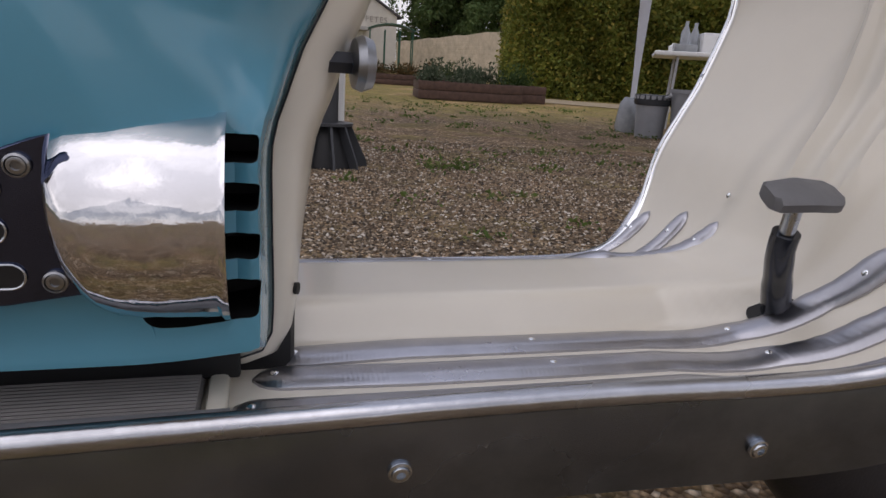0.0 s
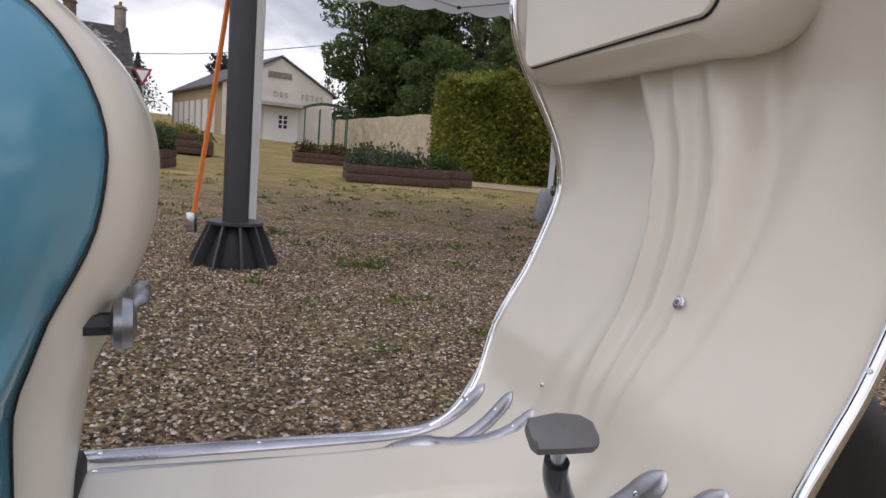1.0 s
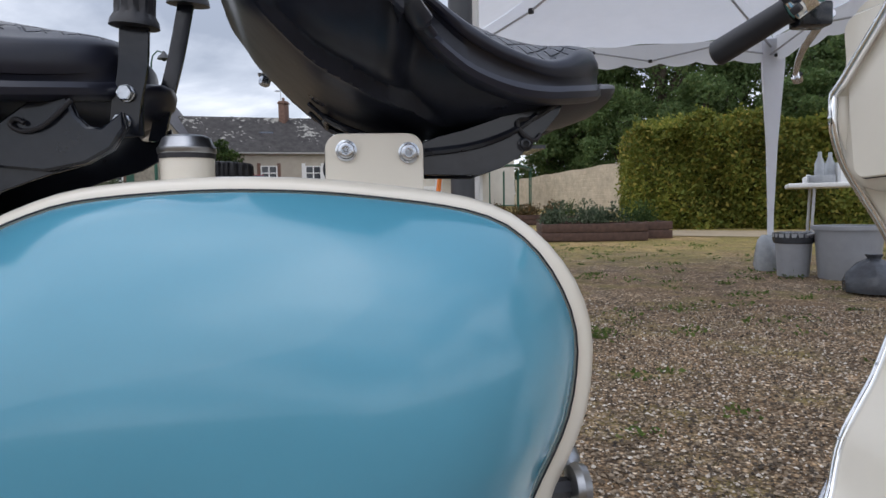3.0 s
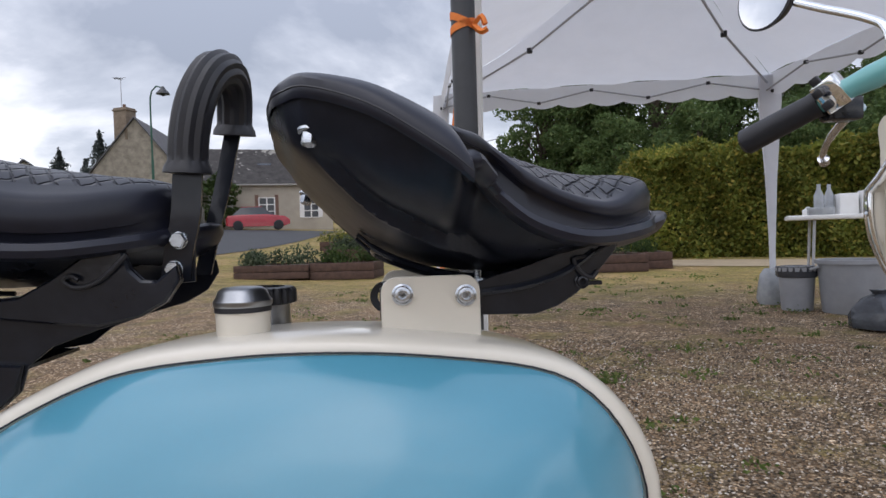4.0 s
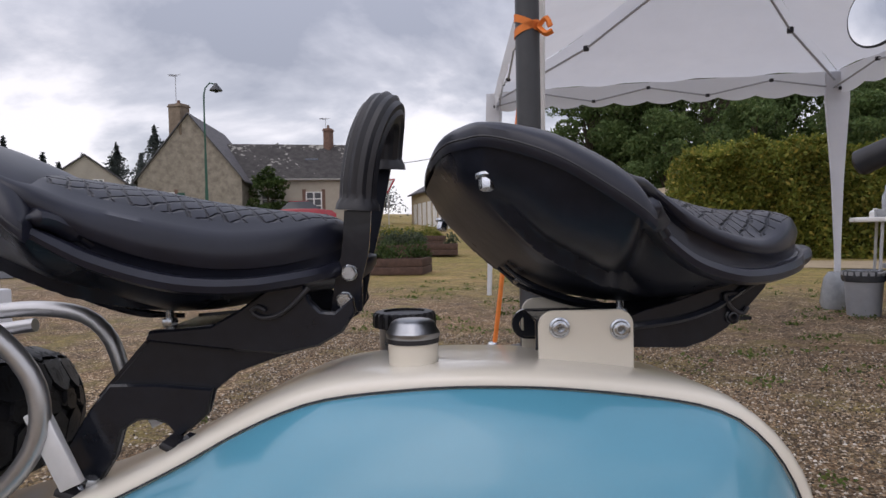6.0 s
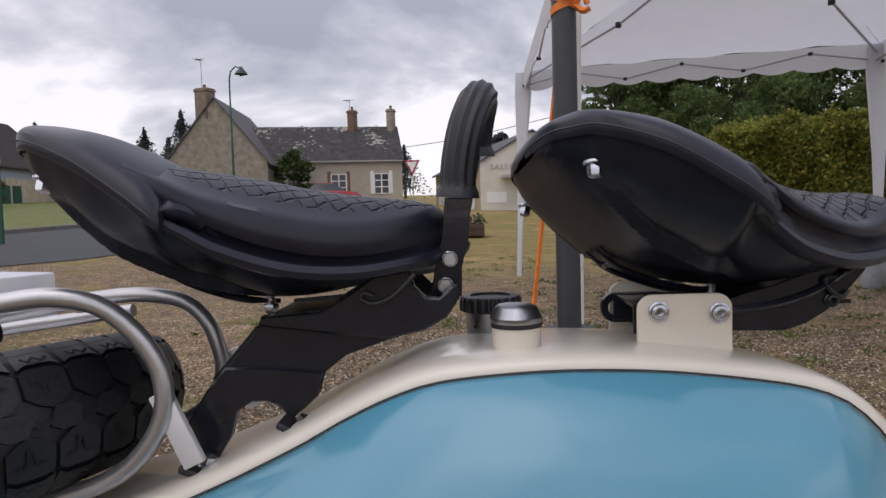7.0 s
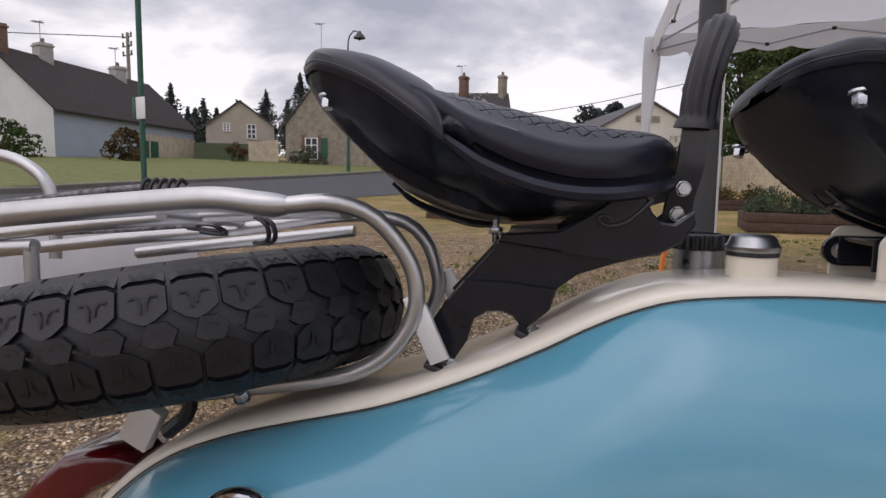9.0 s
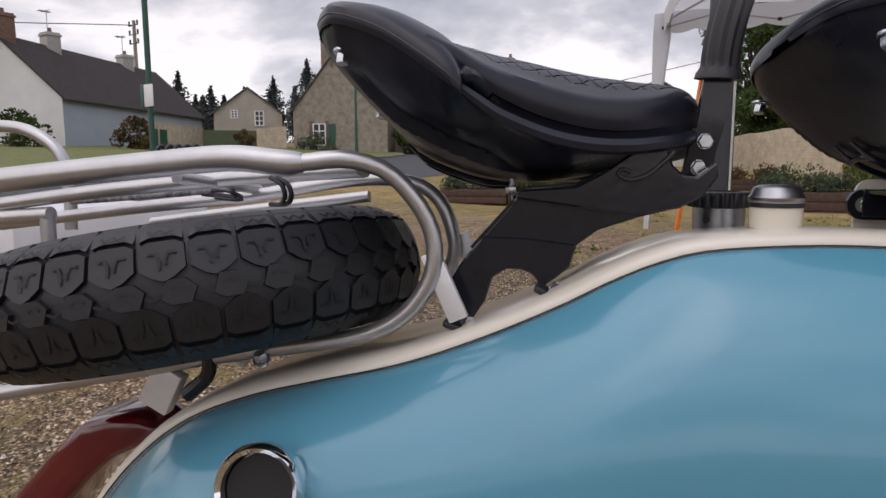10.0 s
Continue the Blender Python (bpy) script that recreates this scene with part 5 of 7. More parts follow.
tube(bm, [(0.476, 0.316, 0.866), (0.478, 0.313, 0.867), (0.525, 0.243, 0.900), (0.530, 0.236, 0.903)], [0.0135, 0.0172, 0.0155, 0.0175], 20)
part("grip", bm, RUBBER, bar, "black rubber grip")
m = pose(0.537, 0.222, 0.912, 20, -30, -57)
bm = bmesh.new()
box(bm, (0, 0, 0), (0.030, 0.040, 0.040), 0.004, m)
sw = part("switch_box", bm, CHROME, bar, "chrome switch block with black buttons")
bm = bmesh.new()
for o in ((-0.008, -0.022, 0.010), (-0.008, -0.022, -0.008), (-0.004, -0.012, 0.024)):
    box(bm, o, (0.011, 0.010, 0.010), 0.002, m)
part("switch_button", bm, RUBBER, sw)
bm = bmesh.new()
box(bm, (0.556, 0.235, 0.895), (0.04, 0.03, 0.03), 0.004)
part("lever_bracket", bm, BLACK_PAINT, bar)
bm = bmesh.new()
tube(bm, [(0.575, 0.225, 0.895), (0.585, 0.27, 0.885), (0.60, 0.32, 0.868), (0.618, 0.358, 0.850), (0.626, 0.366, 0.844)], [0.006, 0.0055, 0.005, 0.0045, 0.004], 10, 20)
tube(bm, [(0.622, 0.362, 0.848), (0.628, 0.368, 0.842)], [0.008, 0.0075], 12)
part("lever", bm, POLISHED, bar, "polished brake lever with ball end")
bm = bmesh.new()
tube(bm, [(0.60, 0.20, 0.93), (0.602, 0.215, 0.985), (0.598, 0.245, 1.010), (0.583, 0.31, 1.045), (0.572, 0.345, 1.065)], 0.0055, 10, 24)
stalk = part("mirror_stalk", bm, CHROME, bar, "chrome mirror stalk")
m = Matrix.Translation((0.556, 0.387, 1.088)) @ Vector((-1, -0.28, 0.05)).to_track_quat("Z", "Y").to_matrix().to_4x4()
bm = bmesh.new()
lathe(bm, [(0.018, -0.022), (0.040, -0.014), (0.0485, 0.0), (0.0495, 0.004), (0.0465, 0.005)], 40, m)
mirror = part("mirror", bm, RUBBER, stalk, "round black-rimmed rear-view mirror")
bm = bmesh.new()
lathe(bm, [(0.0462, 0.0035), (0.0462, 0.0055), (0.02, 0.0058)], 40, m)
MIRROR = material("mirror_glass", (0.92, 0.93, 0.94), 0.02, 1, 0.01, 10)
ob = part("mirror_face", bm, MIRROR, stalk)
# headset, fork and wheels close the scooter below and in front
bm = bmesh.new()
tube(bm, [(0.665, -0.05, 0.98), (0.70, -0.05, 0.60), (0.74, -0.052, 0.28)], 0.028, 14)
part("steering_column", bm, CREAM, scooter)
bm = bmesh.new()
rings = []
for u, hw, w0, w1 in ((0.67, 0.05, 0.30, 0.90), (0.72, 0.07, 0.32, 0.86), (0.76, 0.065, 0.36, 0.70), (0.79, 0.045, 0.42, 0.55)):
    rings.append([(u, -0.05 + hw * math.cos(a), (w0 + w1) / 2 + (w1 - w0) / 2 * math.sin(a)) for a in [2 * math.pi * k / 24 for k in range(24)]])
loft(bm, rings)
part("front_horn_casting", bm, BLUE, scooter)
for u, v in ((0.76, -0.055), (-0.47, 0.01)):
    m = pose(u, v, 0.215, 90, 0, 0)
    bm = bmesh.new()
    loft(bm, [[m @ Vector((r * math.cos(2 * math.pi * k / 48), r * math.sin(2 * math.pi * k / 48), z)) for k in range(48)] for r, z in [(0.13, -0.04), (0.16, -0.047), (0.195, -0.035), (0.212, -0.015), (0.214, 0.0), (0.212, 0.015), (0.195, 0.035), (0.16, 0.047), (0.13, 0.04)]])
    wheel = part("wheel", bm, TYRE, scooter, "black road tyre")
    bm = bmesh.new()
    lathe(bm, [(0.13, -0.03), (0.07, -0.02), (0.05, 0.03), (0.13, 0.03)], 32, m)
    part("rim", bm, ALU, wheel)
for s in (-1, 1):
    bm = bmesh.new()
    tube(bm, [(-0.10, s * 0.10, 0.25), (-0.12, s * 0.14, 0.10), (-0.13, s * 0.16, 0.02)], 0.011, 8)
    part("stand_leg", bm, BLACK_PAINT, scooter)

# ---- surroundings ----
STONE = material("rubble_stone", (0.50, 0.425, 0.32), 0.92, 0, 0.22, 3.2, 0.5, 14)
RENDERED = material("beige_render", (0.40, 0.36, 0.30), 0.9, 0, 0.12, 1.2, 0.2, 20)
GABLE_STONE = material("grey_stone_gable", (0.27, 0.235, 0.19), 0.9, 0, 0.3, 3.0, 0.5, 12)
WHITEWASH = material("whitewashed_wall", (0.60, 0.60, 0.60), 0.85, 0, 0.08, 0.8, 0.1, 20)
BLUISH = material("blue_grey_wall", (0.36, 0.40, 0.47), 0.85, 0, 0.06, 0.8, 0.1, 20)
SALLE_WALL = material("pale_hall_render", (0.62, 0.585, 0.52), 0.9, 0, 0.14, 0.7, 0.1, 20)
SALLE_SIDE = material("ochre_side_render", (0.38, 0.31, 0.20), 0.9, 0, 0.10, 0.8)
SLATE = material("slate_roof", (0.085, 0.08, 0.085), 0.7, 0, 0.3, 3, 0.5, 14)
LICHEN = material("lichen_slate_roof", (0.044, 0.040, 0.038), 0.85, 0, 0.5, 2.6, 0.5, 14, dark=(0.024, 0.021, 0.021))
CHIMNEY_STONE = material("chimney_stone", (0.20, 0.155, 0.115), 0.9, 0, 0.3, 4.0, 0.5, 14)


def spotted(m, color, scale, level):
    """Adds pale lichen spots to a material, in drifts."""
    nt = m.node_tree
    b = nt.nodes["Principled BSDF"]
    co = nt.nodes.new("ShaderNodeTexCoord")
    total = None
    for sc, det in ((scale, 4.0), (scale * 0.10, 2.0)):
        n = nt.nodes.new("ShaderNodeTexNoise")
        n.inputs["Scale"].default_value, n.inputs["Detail"].default_value = sc, det
        nt.links.new(co.outputs["Object"], n.inputs["Vector"])
        add = nt.nodes.new("ShaderNodeMath")
        add.operation = "ADD"
        nt.links.new(n.outputs["Fac"], add.inputs[0])
        if total is None:
            add.inputs[1].default_value = 0.0
        else:
            nt.links.new(total, add.inputs[1])
        total = add.outputs[0]
    mr = nt.nodes.new("ShaderNodeMapRange")
    mr.inputs["From Min"].default_value, mr.inputs["From Max"].default_value = level, level + 0.06
    nt.links.new(total, mr.inputs["Value"])
    mx = nt.nodes.new("ShaderNodeMix")
    mx.data_type = "RGBA"
    nt.links.new(mr.outputs["Result"], mx.inputs["Factor"])
    nt.links.new(b.inputs["Base Color"].links[0].from_socket, mx.inputs[6])
    mx.inputs[7].default_value = (*color, 1)
    nt.links.new(mx.outputs[2], b.inputs["Base Color"])


spotted(LICHEN, (0.30, 0.29, 0.26), 3.6, 1.10)
BROWN_ROOF = material("dark_brown_tiles", (0.035, 0.027, 0.026), 0.95, 0, 0.25, 4, 0.5, 12)
BRICK = material("chimney_brick", (0.17, 0.10, 0.075), 0.9, 0, 0.25, 6, 0.4, 25)
GLASS = material("window_glass", (0.03, 0.035, 0.045), 0.08, 0, 0.2, 5)
WHITE_PAINT = material("white_paint", (0.74, 0.74, 0.73), 0.5, 0, 0.05, 6)
GREEN_PAINT = material("green_paint", (0.018, 0.085, 0.055), 0.5, 0, 0.15, 6)
GATE_GREEN = material("olive_gate", (0.075, 0.095, 0.05), 0.7, 0, 0.15, 6)
ASPHALT = material("asphalt", (0.046, 0.047, 0.052), 0.85, 0, 0.15, 3, 0.3, 120)
LAWN = material("lawn_grass", (0.125, 0.140, 0.036), 0.95, 0, 0.4, 4.0, 0.6, 60)
KERB = material("weathered_kerb", (0.17, 0.155, 0.135), 0.9, 0, 0.25, 5, 0.3, 40)
CONCRETE = material("concrete", (0.36, 0.35, 0.33), 0.85, 0, 0.15, 6, 0.2, 60)
WHITE_STONE = material("white_block", (0.62, 0.63, 0.66), 0.7, 0, 0.06, 5, 0.1, 60)
SAND = material("sandy_path", (0.33, 0.26, 0.17), 0.95, 0, 0.15, 3, 0.3, 60)
PLANK = material("weathered_red_plank", (0.075, 0.042, 0.031), 0.85, 0, 0.35, 14, 0.4, 60)
POLE_BLACK = material("dark_grey_pole", (0.035, 0.037, 0.042), 0.45, 0, 0.15, 12, 0.05, 80)
ORANGE = material("orange_strap", (0.70, 0.19, 0.03), 0.7, 0, 0.12, 30)
TENT_FRAME = material("tent_tube", (0.42, 0.43, 0.46), 0.4, 0.3, 0.1, 20)
BIN_GREY = material("grey_plastic_bin", (0.28, 0.29, 0.31), 0.5, 0, 0.1, 8)
BAG = material("dark_bin_bag", (0.05, 0.055, 0.065), 0.22, 0, 0.3, 8, 0.4, 20)
TRANSLUCENT = material("clear_plastic_bag", (0.32, 0.34, 0.36), 0.2, 0, 0.2, 12, 0.3, 30)
BARK = material("bark", (0.07, 0.055, 0.04), 0.95, 0, 0.3, 8, 0.6, 20)
CAR_RED = material("red_car_paint", (0.33, 0.015, 0.025), 0.25, 0, 0.1, 5, coat=0.5)
BLUE_CARD = material("blue_card", (0.04, 0.20, 0.45), 0.6, 0, 0.05, 10)


def canvas_material():
    m = material("white_canvas", (0.78, 0.79, 0.82), 0.75, 0, 0.05, 3, 0.15, 6)
    b = m.node_tree.nodes["Principled BSDF"]
    t = m.node_tree.nodes.new("ShaderNodeBsdfTranslucent")
    t.inputs["Color"].default_value = (0.78, 0.79, 0.83, 1)
    mix = m.node_tree.nodes.new("ShaderNodeMixShader")
    mix.inputs[0].default_value = 0.45
    out = m.node_tree.nodes["Material Output"]
    m.node_tree.links.new(b.outputs[0], mix.inputs[1])
    m.node_tree.links.new(t.outputs[0], mix.inputs[2])
    m.node_tree.links.new(mix.outputs[0], out.inputs["Surface"])
    return m


CANVAS = canvas_material()


def leaf_material(name, low, high, tint):
    m = bpy.data.materials.new(name)
    m.use_nodes = True
    nt = m.node_tree
    b = nt.nodes["Principled BSDF"]
    b.inputs["Roughness"].default_value = 0.6
    geo = nt.nodes.new("ShaderNodeNewGeometry")
    r = nt.nodes.new("ShaderNodeValToRGB")
    r.color_ramp.elements[0].color = (*low, 1)
    r.color_ramp.elements[1].color = (*tint, 1)
    e = r.color_ramp.elements.new(0.75)
    e.color = (*high, 1)
    nt.links.new(geo.outputs["Random Per Island"], r.inputs["Fac"])
    co = nt.nodes.new("ShaderNodeTexCoord")
    n = nt.nodes.new("ShaderNodeTexNoise")
    n.inputs["Scale"].default_value = 0.9
    n.inputs["Detail"].default_value = 4.0
    nt.links.new(co.outputs["Object"], n.inputs["Vector"])
    mr = nt.nodes.new("ShaderNodeMapRange")
    mr.inputs["From Min"].default_value, mr.inputs["From Max"].default_value = 0.3, 0.7
    mr.inputs["To Min"].default_value, mr.inputs["To Max"].default_value = 0.6, 1.35
    nt.links.new(n.outputs["Fac"], mr.inputs["Value"])
    mx = nt.nodes.new("ShaderNodeMix")
    mx.data_type = "RGBA"
    mx.blend_type = "MULTIPLY"
    mx.inputs["Factor"].default_value = 1.0
    nt.links.new(r.outputs["Color"], mx.inputs[6])
    nt.links.new(mr.outputs["Result"], mx.inputs[7])
    nt.links.new(mx.outputs[2], b.inputs["Base Color"])
    # thin leaves let light through
    tl = nt.nodes.new("ShaderNodeBsdfTranslucent")
    nt.links.new(mx.outputs[2], tl.inputs["Color"])
    ms = nt.nodes.new("ShaderNodeMixShader")
    ms.inputs[0].default_value = 0.4
    nt.links.new(b.outputs[0], ms.inputs[1])
    nt.links.new(tl.outputs[0], ms.inputs[2])
    nt.links.new(ms.outputs[0], nt.nodes["Material Output"].inputs["Surface"])
    b.inputs["Specular IOR Level"].default_value = 0.2
    return m


LEAF_TREE = leaf_material("tree_leaves", (0.078, 0.124, 0.044), (0.112, 0.168, 0.058), (0.158, 0.194, 0.070))
LEAF_HEDGE = leaf_material("hedge_leaves", (0.110, 0.145, 0.026), (0.205, 0.215, 0.040), (0.360, 0.285, 0.060))
LEAF_DARK = leaf_material("conifer_needles", (0.050, 0.064, 0.064), (0.080, 0.096, 0.092), (0.11, 0.12, 0.11))
LEAF_SHRUB = leaf_material("shrub_leaves", (0.045, 0.065, 0.035), (0.10, 0.13, 0.075), (0.17, 0.18, 0.12))
LEAF_RUST = leaf_material("rusty_shrub", (0.05, 0.05, 0.02), (0.12, 0.075, 0.03), (0.20, 0.10, 0.04))
LEAF_BUSH = leaf_material("bush_leaves", (0.03, 0.055, 0.015), (0.06, 0.095, 0.025), (0.10, 0.13, 0.04))
LEAF_WEED = leaf_material("weed_leaves", (0.06, 0.10, 0.02), (0.12, 0.17, 0.04), (0.18, 0.20, 0.07))


def leaves(name, centres, size, mat, parent=None, label="", seed=1, flat=0.0, **tags):
    """Many small bent leaves, one quad each, at the given points."""
    rng = np.random.default_rng(seed)
    c = np.asarray(centres, float)
    n = len(c)
    a = rng.normal(size=(n, 3))
    a[:, 2] *= 1 - flat
    a /= np.linalg.norm(a, axis=1, keepdims=True)
    h = rng.normal(size=(n, 3))
    b = np.cross(a, h)
    b /= np.linalg.norm(b, axis=1, keepdims=True)
    s = size * rng.uniform(0.55, 1.35, (n, 1))
    verts = np.concatenate([c - a * s, c - b * s * 0.55, c + a * s, c + b * s * 0.55], axis=1).reshape(-1, 3)
    faces = np.arange(4 * n).reshape(-1, 4)
    me = bpy.data.meshes.new(name)
    me.from_pydata(verts.tolist(), [], faces.tolist())
    me.materials.append(mat)
    ob = new(name, me)
    ob.parent = parent
    return tagged(ob, label, **tags)


def tree(name, x, y, h, r, mat, label, seed, leaf=0.22, count=5200, low=0.28, clumps=34):
    rng = random.Random(seed)
    z0 = ground_z(x, y)
    e = thing(name, label, "tree", pose(x, y, z0))
    bm = bmesh.new()
    lean = (rng.uniform(-0.3, 0.3), rng.uniform(-0.3, 0.3))
    trunk = [(0, 0, -0.2), (lean[0] * 0.3, lean[1] * 0.3, h * 0.3), (lean[0], lean[1], h * 0.6), (lean[0] * 1.2, lean[1] * 1.2, h * 0.88)]
    tube(bm, trunk, [r * 0.085, r * 0.065, r * 0.04, r * 0.012], 9, 12)
    centres = []
    for k in range(clumps):
        a, q = rng.uniform(0, 2 * math.pi), rng.uniform(0, 1) ** 0.6
        t = rng.uniform(low, 1.0)
        prof = math.sin(math.pi * min(1, max(0, (t - low) / (1 - low)) * 0.86 + 0.10)) ** 0.7
        c = Vector((lean[0] + r * q * prof * math.cos(a), lean[1] + r * q * prof * math.sin(a), h * (t * 0.93)))
        centres.append((c, r * rng.uniform(0.20, 0.36)))
        if k % 3 == 0:
            z = min(c.z * 0.7, h * 0.55)
            tube(bm, [(lean[0] * 0.6, lean[1] * 0.6, z * 0.8), (c.x * 0.5, c.y * 0.5, (z + c.z) / 2), tuple(c)], [r * 0.03, r * 0.018, r * 0.006], 6, 8)
    part("trunk", bm, BARK, e)
    g = np.random.default_rng(seed)
    pts = []
    for c, q in centres:
        d = g.normal(size=(count // clumps, 3))
        d /= np.linalg.norm(d, axis=1, keepdims=True)
        d *= q * g.uniform(0.55, 1.12, (len(d), 1)) ** 0.6
        d[:, 2] *= 0.72
        pts.append(d + np.array(c))
    leaves("crown", np.concatenate(pts), leaf, mat, e, seed=seed)
    return e


def conifer(x, y, h, seed):
    rng = np.random.default_rng(seed)
    e = thing("spruce_tree", "dark green spruce on the skyline behind the roofs", "tree", pose(x, y, ground_z(x, y) - 0.3), "spruces on the skyline")
    bm = bmesh.new()
    tube(bm, [(0, 0, 0), (0, 0, h * 0.6), (0.1, 0, h)], [0.2, 0.12, 0.03], 7)
    part("trunk", bm, BARK, e)
    n = 1700
    t = rng.uniform(0.15, 1, n) ** 0.8
    t = np.round(t * 14) / 14 + rng.normal(size=n) * 0.035
    a = rng.uniform(0, 2 * np.pi, n)
    q = np.clip(1 - t, 0.03, 1) ** 0.8 * h * 0.46 * rng.uniform(0.05, 1.35, n) * (0.8 + 0.4 * np.sin(a * 3 + seed))
    leaves("crown", np.stack([q * np.cos(a), q * np.sin(a), t * h - q * 0.25], 1), 0.20, LEAF_DARK, e, seed=seed, flat=0.3)


def strip(name, near, far, mat, lift, label, n=40, thick=0.0, category="road"):
    """A ribbon on the ground between two lines."""
    A, B = spline([(x, y, 0) for x, y in near], n), spline([(x, y, 0) for x, y in far], n)
    bm = bmesh.new()
    rows = []
    for p, q in zip(A, B):
        row = []
        for k in range(9):
            m = p.lerp(q, k / 8)
            row.append(bm.verts.new((m.x, m.y, ground_z(m.x, m.y) + lift)))
        rows.append(row)
    for r0, r1 in zip(rows, rows[1:]):
        for k in range(8):
            bm.faces.new((r0[k], r0[k + 1], r1[k + 1], r1[k]))
    return part(name, bm, mat, None, label, category=category, kind="structure")


ROAD_NEAR = [(-7.2, -30), (-8.3, -6), (-8.9, 4.1), (-8.7, 6.3), (-9.6, 9.9), (-10.2, 14), (-12.0, 20), (-15.5, 29), (-18, 36)]
ROAD_FAR = [(-10.6, -30), (-11.6, -6), (-12.6, 4.6), (-13.5, 6.6), (-14.7, 9.6), (-16.6, 15.5), (-18.8, 21), (-23, 30), (-27, 34)]
strip("road", ROAD_NEAR, ROAD_FAR, ASPHALT, 0.012, "grey asphalt road with worn surface")
strip("lawn", [(x - 0.16, y) for x, y in ROAD_FAR], [(x - 40, y + 6) for x, y in ROAD_FAR], LAWN, 0.11, "green lawn beyond the kerb", category="lawn")
bm = bmesh.new()
K = spline([(x - 0.02, y, 0) for x, y in ROAD_FAR], 90)
loft(bm, [[(p.x + dx, p.y, ground_z(p.x, p.y) + dz) for dx, dz in ((0, -0.05), (0, 0.10), (-0.03, 0.12), (-0.16, 0.12), (-0.16, -0.05))] for p in K], True, True)
part("kerb", bm, KERB, None, "weathered grey concrete kerb along the road", category="kerb", kind="structure")
strip("path", [(0.0, 11.0), (1.5, 10.6), (4, 10.2), (9, 9.4)], [(-0.2, 12.6), (1.5, 12.3), (4, 12.0), (9, 11.4)], SAND, 0.010, "sandy path beside the hedge", category="path")

# buildings
def wall_frame(L, R):
    L, R = Vector((L[0], L[1], 0)), Vector((R[0], R[1], 0))
    e = (R - L).normalized()
    back = Vector((-e.y, e.x, 0))
    return L, e, back, (R - L).length


def house(name, L, R, depth, base, eave, apex, wall, roof, label, gable=True, side=None, overhang=0.25, category="house"):
    """A house whose front runs from L to R. gable: the front is the gable end; else the ridge runs along the front."""
    L0, e, back, width = wall_frame(L, R)
    h = thing(name, label, category, Matrix.Translation((L0.x, L0.y, 0)))

    def P(a, b, z):
        return e * a + back * b + Vector((0, 0, z))
    bm = bmesh.new()
    if gable:
        rings = [[P(0, b, base - 1), P(width, b, base - 1), P(width, b, eave), P(width / 2, b, apex), P(0, b, eave)] for b in (0, depth)]
    else:
        rings = [[P(a, 0, base - 1), P(a, depth, base - 1), P(a, depth, eave), P(a, depth / 2, apex), P(a, 0, eave)] for a in (0, width)]
    loft(bm, rings)
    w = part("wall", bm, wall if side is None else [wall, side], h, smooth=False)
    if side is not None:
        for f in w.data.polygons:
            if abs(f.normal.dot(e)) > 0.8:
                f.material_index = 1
    bm = bmesh.new()
    t = 0.12
    o = overhang
    if gable:
        s = (apex - eave) / (width / 2)
        for k0, k1 in ((-o, width / 2), (width + o, width / 2)):
            z0 = eave - s * o
            loft(bm, [[P(k0, b, z0 + 0.02), P(k1, b, apex + 0.02), P(k1, b, apex + t), P(k0, b, z0 + t)] for b in (-o * 0.6, depth + o)])
    else:
        s = (apex - eave) / (depth / 2)
        for k0, k1 in ((-o, depth / 2), (depth + o, depth / 2)):
            z0 = eave - s * o
            loft(bm, [[P(a, k0, z0 + 0.02), P(a, k1, apex + 0.02), P(a, k1, apex + t), P(a, k0, z0 + t)] for a in (-o * 0.5, width + o * 0.5)])
    r = part("roof", bm, roof, h, smooth=False)
    return h, P, r


def chimney(parent, p, w, d, z0, z1, mat=None, aerial=0.0):
    bm = bmesh.new()
    box(bm, (p.x, p.y, (z0 + z1) / 2), (w, d, z1 - z0), 0.02)
    box(bm, (p.x, p.y, z1 - 0.15), (w + 0.10, d + 0.10, 0.10), 0.01)
    c = part("chimney", bm, mat or BRICK, parent)
    bm = bmesh.new()
    lathe(bm, [(0.10, z1), (0.09, z1 + 0.25), (0.06, z1 + 0.25)], 10, Matrix.Translation((p.x, p.y, 0)))
    part("chimney_pot", bm, BRICK, c)
    if aerial:
        bm = bmesh.new()
        tube(bm, [(p.x - 0.2, p.y, z1 - 0.4), (p.x - 0.2, p.y, z1 + aerial)], 0.025, 5)
        for k in range(4):
            tube(bm, [(p.x - 0.55 + 0.1 * k, p.y - 0.3, z1 + aerial - 0.05), (p.x - 0.55 + 0.1 * k, p.y + 0.3, z1 + aerial - 0.05)], 0.015, 4)
        tube(bm, [(p.x - 0.7, p.y, z1 + aerial - 0.05), (p.x + 0.2, p.y, z1 + aerial - 0.05)], 0.018, 4)
        part("aerial", bm, TENT_FRAME, c)


